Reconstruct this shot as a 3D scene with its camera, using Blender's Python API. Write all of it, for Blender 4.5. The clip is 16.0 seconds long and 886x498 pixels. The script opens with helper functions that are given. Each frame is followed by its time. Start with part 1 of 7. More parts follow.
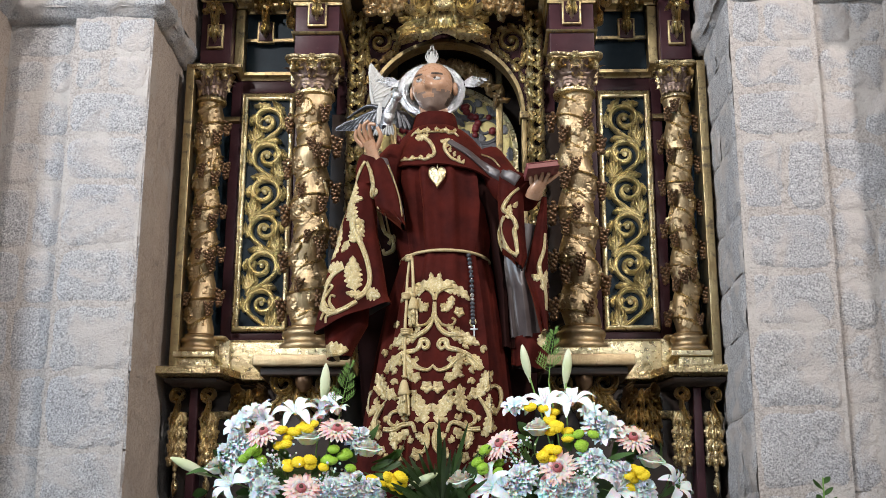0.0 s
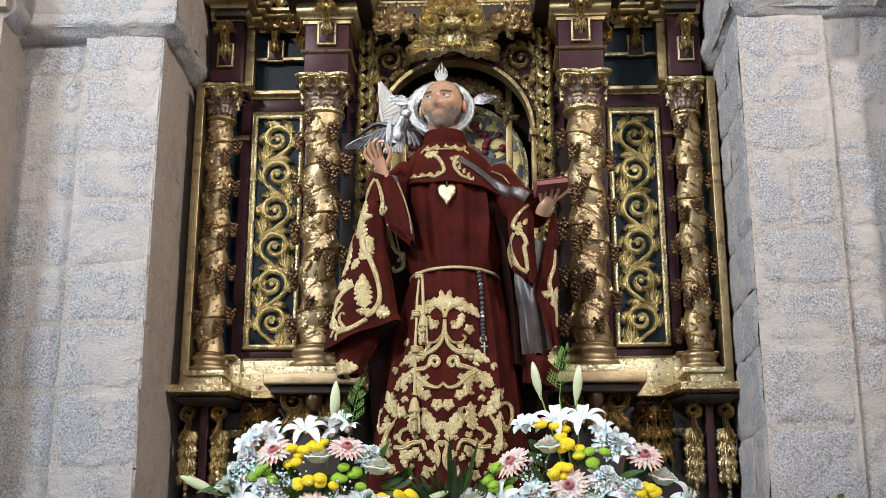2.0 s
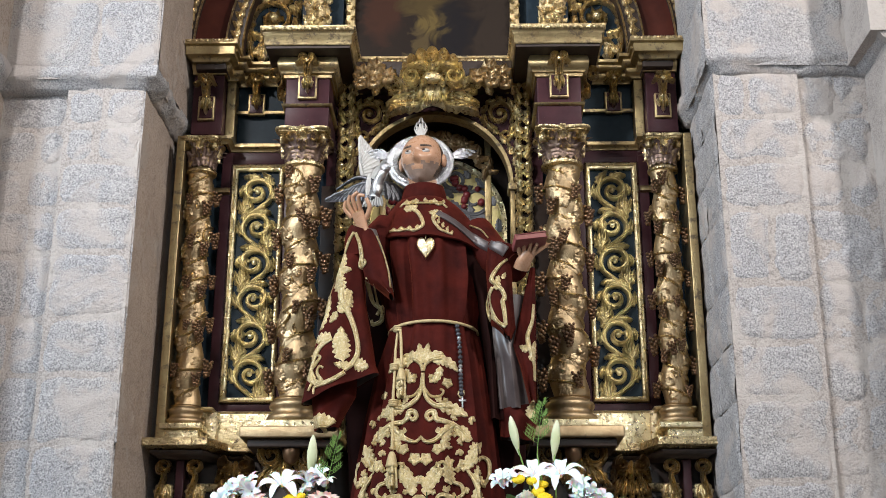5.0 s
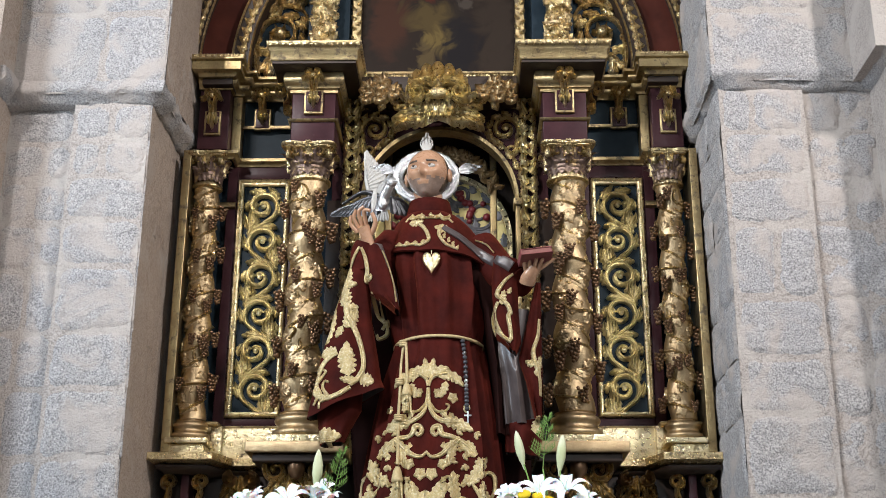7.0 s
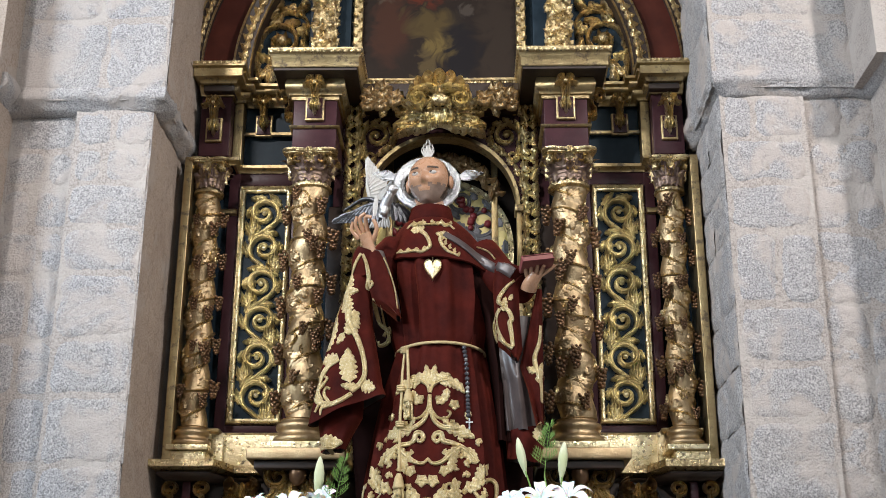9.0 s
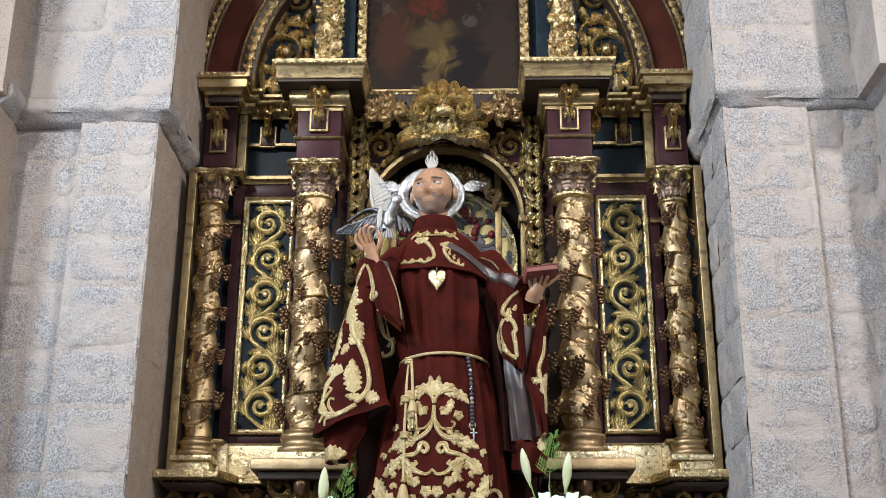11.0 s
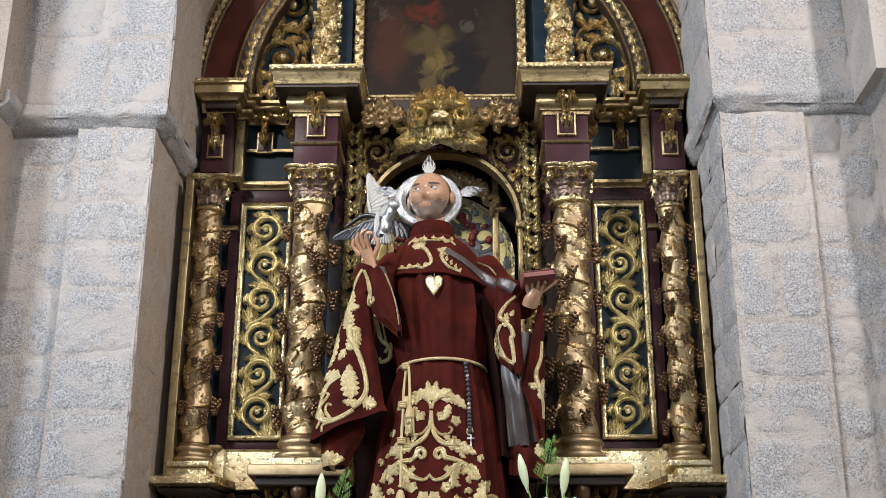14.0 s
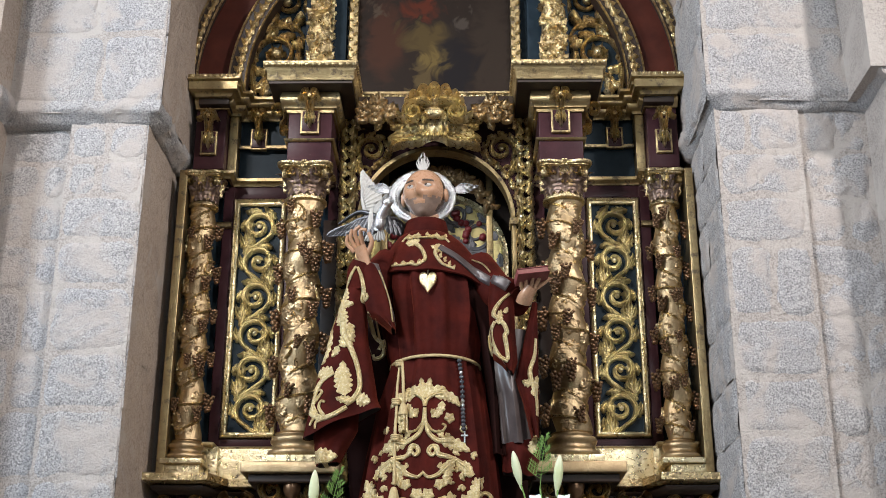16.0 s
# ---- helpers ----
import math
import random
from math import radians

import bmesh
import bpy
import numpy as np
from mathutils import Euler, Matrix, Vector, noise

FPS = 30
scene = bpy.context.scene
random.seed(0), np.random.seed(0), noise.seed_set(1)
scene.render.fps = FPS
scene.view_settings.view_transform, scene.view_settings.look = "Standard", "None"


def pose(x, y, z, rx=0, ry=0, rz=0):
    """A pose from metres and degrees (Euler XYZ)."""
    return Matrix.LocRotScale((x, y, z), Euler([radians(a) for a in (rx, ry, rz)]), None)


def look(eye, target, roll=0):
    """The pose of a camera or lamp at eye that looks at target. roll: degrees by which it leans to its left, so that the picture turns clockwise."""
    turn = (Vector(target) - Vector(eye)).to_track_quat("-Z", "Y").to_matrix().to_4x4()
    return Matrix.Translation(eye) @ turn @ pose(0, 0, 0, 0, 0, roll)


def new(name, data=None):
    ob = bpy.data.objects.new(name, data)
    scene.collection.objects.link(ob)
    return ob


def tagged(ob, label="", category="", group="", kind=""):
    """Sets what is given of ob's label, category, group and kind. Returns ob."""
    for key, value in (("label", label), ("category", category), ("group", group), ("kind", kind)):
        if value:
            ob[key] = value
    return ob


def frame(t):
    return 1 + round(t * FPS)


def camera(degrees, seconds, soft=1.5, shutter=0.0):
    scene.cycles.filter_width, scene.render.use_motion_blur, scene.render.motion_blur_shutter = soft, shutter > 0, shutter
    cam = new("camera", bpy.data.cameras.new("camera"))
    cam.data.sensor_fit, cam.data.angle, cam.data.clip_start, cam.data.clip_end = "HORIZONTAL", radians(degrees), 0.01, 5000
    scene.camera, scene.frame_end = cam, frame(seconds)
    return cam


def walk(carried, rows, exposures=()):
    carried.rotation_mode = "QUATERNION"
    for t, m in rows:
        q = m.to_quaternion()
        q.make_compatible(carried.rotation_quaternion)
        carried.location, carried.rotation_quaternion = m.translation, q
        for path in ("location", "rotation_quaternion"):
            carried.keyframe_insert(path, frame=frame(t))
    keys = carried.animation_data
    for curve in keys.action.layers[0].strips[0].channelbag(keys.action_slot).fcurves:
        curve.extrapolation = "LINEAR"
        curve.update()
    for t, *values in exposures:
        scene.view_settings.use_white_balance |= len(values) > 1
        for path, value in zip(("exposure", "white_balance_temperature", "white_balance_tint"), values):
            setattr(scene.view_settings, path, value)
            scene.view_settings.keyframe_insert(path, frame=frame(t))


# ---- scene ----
cam = camera(39.4, 16.0, 0.8)
PATH = [
    (0, (0.119, -5.297, 1.524), (0.072, -3.369, 2.057), 0.1),
    (0.5, (0.121, -5.297, 1.524), (0.05, -3.372, 2.06), 0.2),
    (1, (0.123, -5.296, 1.522), (0.039, -3.374, 2.068), 0.2),
    (1.5, (0.127, -5.292, 1.52), (0.041, -3.371, 2.07), 0.2),
    (2, (0.129, -5.287, 1.52), (0.062, -3.369, 2.082), -0.0),
    (2.5, (0.129, -5.284, 1.521), (0.08, -3.367, 2.091), -0.1),
    (3, (0.128, -5.286, 1.522), (0.09, -3.375, 2.11), -0.1),
    (3.5, (0.128, -5.292, 1.524), (0.094, -3.384, 2.123), -0.0),
    (4, (0.13, -5.297, 1.523), (0.098, -3.394, 2.137), -0.0),
    (6.5, (0.124, -5.306, 1.517), (0.089, -3.42, 2.181), 0.2),
    (7, (0.122, -5.306, 1.517), (0.084, -3.421, 2.183), 0.2),
    (7.5, (0.121, -5.306, 1.517), (0.091, -3.423, 2.192), 0.2),
    (8, (0.12, -5.305, 1.518), (0.087, -3.422, 2.191), 0.2),
    (10.5, (0.115, -5.313, 1.519), (0.073, -3.435, 2.205), 0.2),
    (11, (0.113, -5.315, 1.52), (0.07, -3.439, 2.21), 0.2),
    (11.5, (0.112, -5.319, 1.52), (0.069, -3.444, 2.214), 0.1),
    (12, (0.114, -5.321, 1.52), (0.07, -3.448, 2.219), 0.1),
    (12.5, (0.116, -5.323, 1.52), (0.072, -3.452, 2.225), 0.1),
    (13, (0.117, -5.321, 1.519), (0.071, -3.451, 2.228), 0.2),
    (13.5, (0.117, -5.318, 1.517), (0.072, -3.448, 2.226), 0.2),
    (14, (0.117, -5.31, 1.517), (0.077, -3.437, 2.217), 0.1),
    (14.5, (0.117, -5.306, 1.515), (0.078, -3.43, 2.206), 0.2),
    (15, (0.116, -5.302, 1.514), (0.079, -3.425, 2.203), 0.1),
    (15.5, (0.115, -5.299, 1.514), (0.084, -3.421, 2.201), 0.1),
    (16, (0.114, -5.301, 1.513), (0.085, -3.427, 2.211), 0.1),
]
walk(cam, [(t, look(eye, aim, roll)) for t, eye, aim, roll in PATH])

# ---- world and lights ----
world = bpy.data.worlds.new("world")
scene.world = world
world.use_nodes = True
wnt = world.node_tree
sky = wnt.nodes.new("ShaderNodeTexSky")
sky.sky_type = 'NISHITA'
sky.sun_disc = False
sky.sun_elevation, sky.sun_rotation = radians(35), radians(120)
wnt.nodes["Background"].inputs["Strength"].default_value = 0.1
wnt.links.new(sky.outputs[0], wnt.nodes["Background"].inputs["Color"])


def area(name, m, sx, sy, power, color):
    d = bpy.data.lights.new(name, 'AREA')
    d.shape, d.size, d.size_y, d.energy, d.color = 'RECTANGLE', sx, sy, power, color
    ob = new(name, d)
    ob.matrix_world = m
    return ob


# unseen sources, assumed: daylight in two window openings of the nave
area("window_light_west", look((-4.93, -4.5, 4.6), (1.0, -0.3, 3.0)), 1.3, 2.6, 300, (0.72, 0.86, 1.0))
area("added_light_back", look((1.6, -10.9, 5.4), (0.2, 0, 3.0)), 1.6, 2.4, 130, (0.92, 0.96, 1.0))


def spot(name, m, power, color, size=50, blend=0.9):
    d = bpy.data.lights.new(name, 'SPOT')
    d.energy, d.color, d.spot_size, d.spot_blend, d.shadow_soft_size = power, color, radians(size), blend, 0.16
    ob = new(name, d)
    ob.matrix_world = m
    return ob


# two spots added high in the nave, out of view and without fixtures
spot("unseen_spot_light", look((3.5, -4.5, 6.1), (0.15, -0.4, 3.25)), 875, (1.0, 0.945, 0.92))
spot("unseen_spot_light_west", look((-2.8, -4.9, 6.2), (0.25, -0.4, 3.25)), 890, (1.0, 0.948, 0.93))

# ---- materials ----


def material(name, c1, c2, scale=6.0, rough=0.5, metal=0.0, bump=0.15, bscale=60.0, rvar=0.12, c3=None, wear=0.0, wscale=25.0, coat=0.0, sheen=0.0, vary=0.0, cut=0.62, dist=0.004, spec=0.5, bump2=0.0, b2scale=22.0):
    """A two-scale material: broad colour change, fine grain, worn spots of a third colour, relief."""
    m = bpy.data.materials.new(name)
    m.use_nodes = True
    nt = m.node_tree
    b = nt.nodes["Principled BSDF"]
    tc = nt.nodes.new("ShaderNodeTexCoord")
    oi = nt.nodes.new("ShaderNodeObjectInfo")
    add = nt.nodes.new("ShaderNodeVectorMath")
    add.operation = 'MULTIPLY_ADD'
    nt.links.new(oi.outputs["Random"], add.inputs[0])
    add.inputs[1].default_value = (7, 5, 3)
    nt.links.new(tc.outputs["Object"], add.inputs[2])

    def tex(s, det, r=0.6):
        n = nt.nodes.new("ShaderNodeTexNoise")
        n.inputs["Scale"].default_value, n.inputs["Detail"].default_value, n.inputs["Roughness"].default_value = s, det, r
        nt.links.new(add.outputs[0], n.inputs["Vector"])
        return n

    def ramp(src, a, c):
        r = nt.nodes.new("ShaderNodeMapRange")
        r.inputs[1].default_value, r.inputs[2].default_value = a, c
        nt.links.new(src, r.inputs[0])
        return r.outputs[0]

    def mix(f, a, c):
        x = nt.nodes.new("ShaderNodeMix")
        x.data_type = 'RGBA'
        for s, v in ((x.inputs[0], f), (x.inputs[6], a), (x.inputs[7], c)):
            if isinstance(v, (tuple, float)):
                s.default_value = (*v, 1) if isinstance(v, tuple) else v
            else:
                nt.links.new(v, s)
        return x.outputs[2]

    n1, n2 = tex(scale, 4), tex(bscale, 6, 0.7)
    col = mix(ramp(n1.outputs[0], 0.3, 0.7), c1, c2)
    if vary:
        mm = nt.nodes.new("ShaderNodeMath")
        mm.operation = 'MULTIPLY'
        mm.inputs[1].default_value = vary
        nt.links.new(oi.outputs["Random"], mm.inputs[0])
        col = mix(mm.outputs[0], col, c3 or c2)
    if wear:
        n3 = tex(wscale, 8, 0.65)
        w = ramp(n3.outputs[0], cut, cut + 0.1)
        mm = nt.nodes.new("ShaderNodeMath")
        mm.operation = 'MULTIPLY'
        mm.inputs[1].default_value = wear
        nt.links.new(w, mm.inputs[0])
        col = mix(mm.outputs[0], col, c3)
        if metal > 0.5:
            mt = nt.nodes.new("ShaderNodeMath")
            mt.operation = 'MULTIPLY_ADD'
            nt.links.new(mm.outputs[0], mt.inputs[0])
            mt.inputs[1].default_value, mt.inputs[2].default_value = -metal, metal
            nt.links.new(mt.outputs[0], b.inputs["Metallic"])
    nt.links.new(col, b.inputs["Base Color"])
    if not (wear and metal > 0.5):
        b.inputs["Metallic"].default_value = metal
    rr = nt.nodes.new("ShaderNodeMapRange")
    rr.inputs[3].default_value, rr.inputs[4].default_value = max(rough - rvar, 0.03), min(rough + rvar, 1)
    nt.links.new(tex(scale * 4, 5).outputs[0], rr.inputs[0])
    nt.links.new(rr.outputs[0], b.inputs["Roughness"])
    b.inputs["Specular IOR Level"].default_value = spec
    if coat:
        b.inputs["Coat Weight"].default_value, b.inputs["Coat Roughness"].default_value = coat, 0.15
    if sheen:
        b.inputs["Sheen Weight"].default_value, b.inputs["Sheen Roughness"].default_value = sheen, 0.4
        b.inputs["Sheen Tint"].default_value = (0.75, 0.16, 0.07, 1)
    if bump:
        bp = nt.nodes.new("ShaderNodeBump")
        bp.inputs["Strength"].default_value, bp.inputs["Distance"].default_value = bump, dist
        nt.links.new(n2.outputs[0], bp.inputs["Height"])
        if bump2:
            b2 = nt.nodes.new("ShaderNodeBump")
            b2.inputs["Strength"].default_value, b2.inputs["Distance"].default_value = bump2, 0.02
            nt.links.new(tex(b2scale, 3, 0.55).outputs[0], b2.inputs["Height"])
            nt.links.new(b2.outputs[0], bp.inputs["Normal"])
        nt.links.new(bp.outputs[0], b.inputs["Normal"])
    return m


GOLD = material("gilt_wood", (0.74, 0.60, 0.35), (0.48, 0.36, 0.19), 18, 0.29, 1.0, 0.5, 120, 0.10, (0.040, 0.023, 0.015), 0.92, 36, cut=0.56, bump2=0.34, b2scale=60)
GOLD_BRIGHT = material("bright_gilt", (0.90, 0.80, 0.54), (0.66, 0.54, 0.31), 14, 0.29, 1.0, 0.5, 110, 0.10, (0.05, 0.035, 0.020), 0.9, 40, cut=0.58, bump2=0.36, b2scale=60)
SCROLL_GOLD = material("pale_gilt", (0.98, 0.91, 0.66), (0.74, 0.64, 0.40), 16, 0.38, 1.0, 0.5, 110, 0.10, (0.06, 0.042, 0.022), 0.85, 42, cut=0.585, bump2=0.30, b2scale=60)
GOLD_BROWN = material("brown_gilt", (0.62, 0.475, 0.285), (0.40, 0.285, 0.16), 12, 0.43, 1.0, 0.5, 100, 0.10, (0.09, 0.05, 0.03), 0.5, 20, cut=0.60, bump2=0.14, b2scale=42)
OLDGOLD = material("dull_old_gilt", (0.52, 0.41, 0.22), (0.30, 0.215, 0.105), 9, 0.38, 0.95, 0.5, 90, 0.14, (0.045, 0.028, 0.018), 0.8, 26, cut=0.54, bump2=0.16, b2scale=30)
PURPLE = material("purple_marbled_paint", (0.060, 0.024, 0.028), (0.034, 0.013, 0.017), 10, 0.34, 0, 0.1, 60, 0.1, (0.16, 0.10, 0.09), 0.4, 30, cut=0.66, spec=0.13)
BLUE = material("blue_black_paint", (0.012, 0.021, 0.030), (0.022, 0.036, 0.048), 8, 0.42, 0, 0.1, 60, 0.1, (0.04, 0.055, 0.065), 0.4, 20, cut=0.66, spec=0.10)
DARK = material("dark_wood", (0.020, 0.012, 0.009), (0.04, 0.022, 0.014), 9, 0.5, 0, 0.2, 50)
REDBROWN = material("red_brown_paint", (0.095, 0.026, 0.017), (0.055, 0.015, 0.011), 8, 0.35, 0, 0.1, 60, spec=0.15)
CAPLEAF = material("tarnished_leaf", (0.13, 0.085, 0.085), (0.22, 0.15, 0.10), 25, 0.36, 0.6, 0.3, 100, 0.1, (0.55, 0.38, 0.15), 0.7, 28, cut=0.55)
GRAPE = material("dark_gilt_grapes", (0.25, 0.15, 0.08), (0.16, 0.09, 0.055), 30, 0.35, 0.85, 0.2, 120)

def stone_material(name, c1, c2, speck_dark, speck_light, lime, lime_cut, speck=1.0):
    """Weathered masonry: crystals, broad tone, smears of lime that run on from stone to stone, pits."""
    m = bpy.data.materials.new(name)
    m.use_nodes = True
    nt = m.node_tree
    b = nt.nodes["Principled BSDF"]
    geo = nt.nodes.new("ShaderNodeNewGeometry")
    oi = nt.nodes.new("ShaderNodeObjectInfo")

    def tex(s, det, r=0.6, distort=0.0):
        n = nt.nodes.new("ShaderNodeTexNoise")
        n.inputs["Scale"].default_value, n.inputs["Detail"].default_value = s, det
        n.inputs["Roughness"].default_value, n.inputs["Distortion"].default_value = r, distort
        nt.links.new(geo.outputs["Position"], n.inputs["Vector"])
        return n.outputs[0]

    def ramp(src, a, c, lo=0.0, hi=1.0):
        r = nt.nodes.new("ShaderNodeMapRange")
        for k, v in enumerate((a, c, lo, hi)):
            r.inputs[k + 1].default_value = v
        nt.links.new(src, r.inputs[0])
        return r.outputs[0]

    def mix(f, a, c):
        x = nt.nodes.new("ShaderNodeMix")
        x.data_type = 'RGBA'
        nt.links.new(f, x.inputs[0])
        for q, v in ((x.inputs[6], a), (x.inputs[7], c)):
            if isinstance(v, tuple):
                q.default_value = (*v, 1)
            else:
                nt.links.new(v, q)
        return x.outputs[2]

    fine, mid, broad = tex(150, 3, 0.7), tex(34, 5, 0.62), tex(2.6, 5, 0.6, 0.4)
    base = mix(ramp(broad, 0.36, 0.64), c1, c2)
    base = mix(ramp(oi.outputs["Random"], 0, 1, 0, 0.35), base, c2)
    base = mix(ramp(fine, 0.50, 0.40, 0, 0.85 * speck), base, speck_dark)
    base = mix(ramp(fine, 0.55, 0.66, 0, 0.8 * speck), base, speck_light)
    base = mix(ramp(mid, 0.42, 0.30, 0, 0.5), base, speck_dark)
    smear = tex(4.2, 7, 0.58, 0.7)
    limed = mix(ramp(mid, 0.42, 0.30, 0, 0.4), lime, speck_dark)
    col = mix(ramp(smear, lime_cut, lime_cut + 0.10, 0, 0.85), base, limed)
    nt.links.new(col, b.inputs["Base Color"])
    b.inputs["Roughness"].default_value = 0.92
    b.inputs["Specular IOR Level"].default_value = 0.2
    last = None
    for src, st, di in ((tex(11, 4, 0.6), 0.55, 0.03), (mid, 0.55, 0.012), (fine, 0.8 * speck, 0.008)):
        bp = nt.nodes.new("ShaderNodeBump")
        bp.inputs["Strength"].default_value, bp.inputs["Distance"].default_value = st, di
        nt.links.new(src, bp.inputs["Height"])
        if last:
            nt.links.new(last, bp.inputs["Normal"])
        last = bp.outputs[0]
    nt.links.new(last, b.inputs["Normal"])
    return m


GRANITE = stone_material("grey_granite", (0.50, 0.475, 0.46), (0.445, 0.436, 0.448), (0.21, 0.20, 0.205), (0.71, 0.69, 0.675), (0.535, 0.478, 0.443), 0.50)
MORTAR = stone_material("pinkish_lime_mortar", (0.51, 0.455, 0.42), (0.46, 0.415, 0.385), (0.24, 0.215, 0.20), (0.62, 0.57, 0.535), (0.53, 0.485, 0.45), 0.50, 0.8)
# browner stone for the west pier's inner face, west flank and crown arch
BROWNSTONE = stone_material("brown_stone", (0.55, 0.45, 0.375), (0.46, 0.37, 0.31), (0.25, 0.19, 0.15), (0.56, 0.48, 0.42), (0.50, 0.435, 0.385), 0.55, 0.7)
# nave walls are unseen; pale tone chosen to bounce fill onto the gilding
PLASTER = material("nave_plaster", (0.56, 0.54, 0.51), (0.48, 0.46, 0.43), 1.2, 0.9, 0, 0.4, 30)
FLOORSTONE = material("floor_stone", (0.33, 0.30, 0.27), (0.26, 0.24, 0.22), 2, 0.6, 0, 0.3, 30)
VELVET = material("dark_red_velvet", (0.070, 0.0078, 0.0045), (0.026, 0.0028, 0.0020), 11, 0.8, 0, 0.2, 220, 0.1, sheen=0.26, spec=0.12)
THREAD = material("gold_thread", (0.74, 0.61, 0.34), (0.58, 0.45, 0.21), 70, 0.42, 0.5, 1.0, 200, 0.1, (0.90, 0.83, 0.62), 0.7, 120, cut=0.52, dist=0.006)
# near-black cloth: deep shade round the robe put into its colour
SHADE_CLOTH = material("shade_dark_cloth", (0.018, 0.0045, 0.0035), (0.011, 0.003, 0.0025), 9, 0.85, 0, 0.2, 220, 0.1, spec=0.1)
LINING = material("grey_satin_lining", (0.115, 0.092, 0.088), (0.055, 0.042, 0.042), 10, 0.35, 0, 0.1, 60)
SKIN = material("painted_flesh", (0.52, 0.30, 0.185), (0.43, 0.235, 0.14), 14, 0.28, 0, 0.05, 60, 0.06, coat=0.5)
BEARD = material("painted_grey_beard", (0.33, 0.235, 0.185), (0.25, 0.175, 0.14), 40, 0.22, 0, 0.3, 160, 0.06, coat=0.6)
HAIR = material("painted_brown_hair", (0.05, 0.03, 0.02), (0.08, 0.05, 0.03), 40, 0.45, 0, 0.5, 160)
EYEWHITE = material("painted_eye", (0.5, 0.46, 0.42), (0.45, 0.42, 0.4), 20, 0.15, 0, 0)
SILVER = material("chased_silver", (0.74, 0.74, 0.75), (0.50, 0.50, 0.52), 60, 0.34, 1.0, 1.0, 130, 0.1, dist=0.004)
DARKSILVER = material("tarnished_silver", (0.16, 0.16, 0.17), (0.10, 0.10, 0.11), 30, 0.35, 0.9, 0.6, 130)
WHITEWOOD = material("white_painted_wood", (0.56, 0.545, 0.51), (0.42, 0.40, 0.375), 60, 0.5, 0, 0.5, 120)
CORD = material("cream_gold_cord", (0.62, 0.50, 0.28), (0.52, 0.40, 0.2), 90, 0.5, 0.3, 0.9, 300)
BOOKRED = material("red_book_leather", (0.26, 0.07, 0.07), (0.20, 0.05, 0.05), 30, 0.5, 0, 0.3, 120)
PAPER = material("book_pages", (0.27, 0.11, 0.095), (0.21, 0.08, 0.07), 60, 0.8, 0, 0.4, 160)
GREYPAINT = material("grey_painted_scroll", (0.16, 0.15, 0.155), (0.09, 0.09, 0.10), 14, 0.4, 0, 0.2, 80)
REDPAINT = material("red_painted_fruit", (0.20, 0.022, 0.026), (0.13, 0.014, 0.018), 20, 0.35, 0, 0.1, 80)
GOLDGROUND = material("gilt_ground", (0.62, 0.53, 0.25), (0.42, 0.34, 0.15), 6, 0.42, 0.8, 0.3, 50, 0.1, (0.2, 0.13, 0.07), 0.6, 14, cut=0.56)

# ---- tools for building ----


def obj(name, bm, mats, parent=None, label="", smooth=True):
    me = bpy.data.meshes.new(name)
    bm.normal_update()
    bm.to_mesh(me)
    bm.free()
    for m in (mats if isinstance(mats, (list, tuple)) else (mats,)):
        me.materials.append(m)
    if smooth:
        me.polygons.foreach_set("use_smooth", [True] * len(me.polygons))
        me.set_sharp_from_angle(angle=radians(58))
    ob = new(name, me)
    if parent:
        ob.parent = parent
    if label:
        ob["label"] = label
    return ob


def part(name, bm, mats, parent, label="", smooth=True):
    return obj(name, bm, mats, parent, label, smooth)


def piece(name, me, parent, m, label=""):
    """One more object on a shared mesh, as a part."""
    ob = new(name, me)
    ob.parent = parent
    ob.matrix_basis = m
    if label:
        ob["label"] = label
    return ob


def thing(name, label, category, group="", m=None):
    ob = new(name)
    if m:
        ob.matrix_world = m
    return tagged(ob, label, category, group)


def box(bm, x0, x1, y0, y1, z0, z1, bevel=0.0, mi=0):
    vs = [bm.verts.new((x, y, z)) for z in (z0, z1) for y in (y0, y1) for x in (x0, x1)]
    fs = [bm.faces.new([vs[i] for i in q]) for q in ((0, 2, 3, 1), (4, 5, 7, 6), (0, 1, 5, 4), (2, 6, 7, 3), (0, 4, 6, 2), (1, 3, 7, 5))]
    for f in fs:
        f.material_index = mi
    if bevel:
        es = list({e for f in fs for e in f.edges})
        bmesh.ops.bevel(bm, geom=es, offset=bevel, segments=2, affect='EDGES', profile=0.6)
    return bm


def grid_faces(bm, rows, close=False, mi=0, flip=False):
    for a, b in zip(rows, rows[1:]):
        n = len(a)
        for i in range(n if close else n - 1):
            j = (i + 1) % n
            q = (a[i], a[j], b[j], b[i])
            try:
                f = bm.faces.new(q[::-1] if flip else q)
                f.material_index = mi
            except ValueError:
                pass


def lathe(bm, prof, n=32, c=(0, 0), mi=0, mod=None):
    rows = []
    for k, (r, z) in enumerate(prof):
        row = []
        for i in range(n):
            a = 2 * math.pi * i / n
            rr = r * (mod(a, z) if mod else 1)
            row.append(bm.verts.new((c[0] + rr * math.cos(a), c[1] + rr * math.sin(a), z)))
        rows.append(row)
    grid_faces(bm, rows, True, mi)
    for row, rev in ((rows[0], True), (rows[-1], False)):
        f = bm.faces.new(row[::-1] if rev else row)
        f.material_index = mi
    return bm


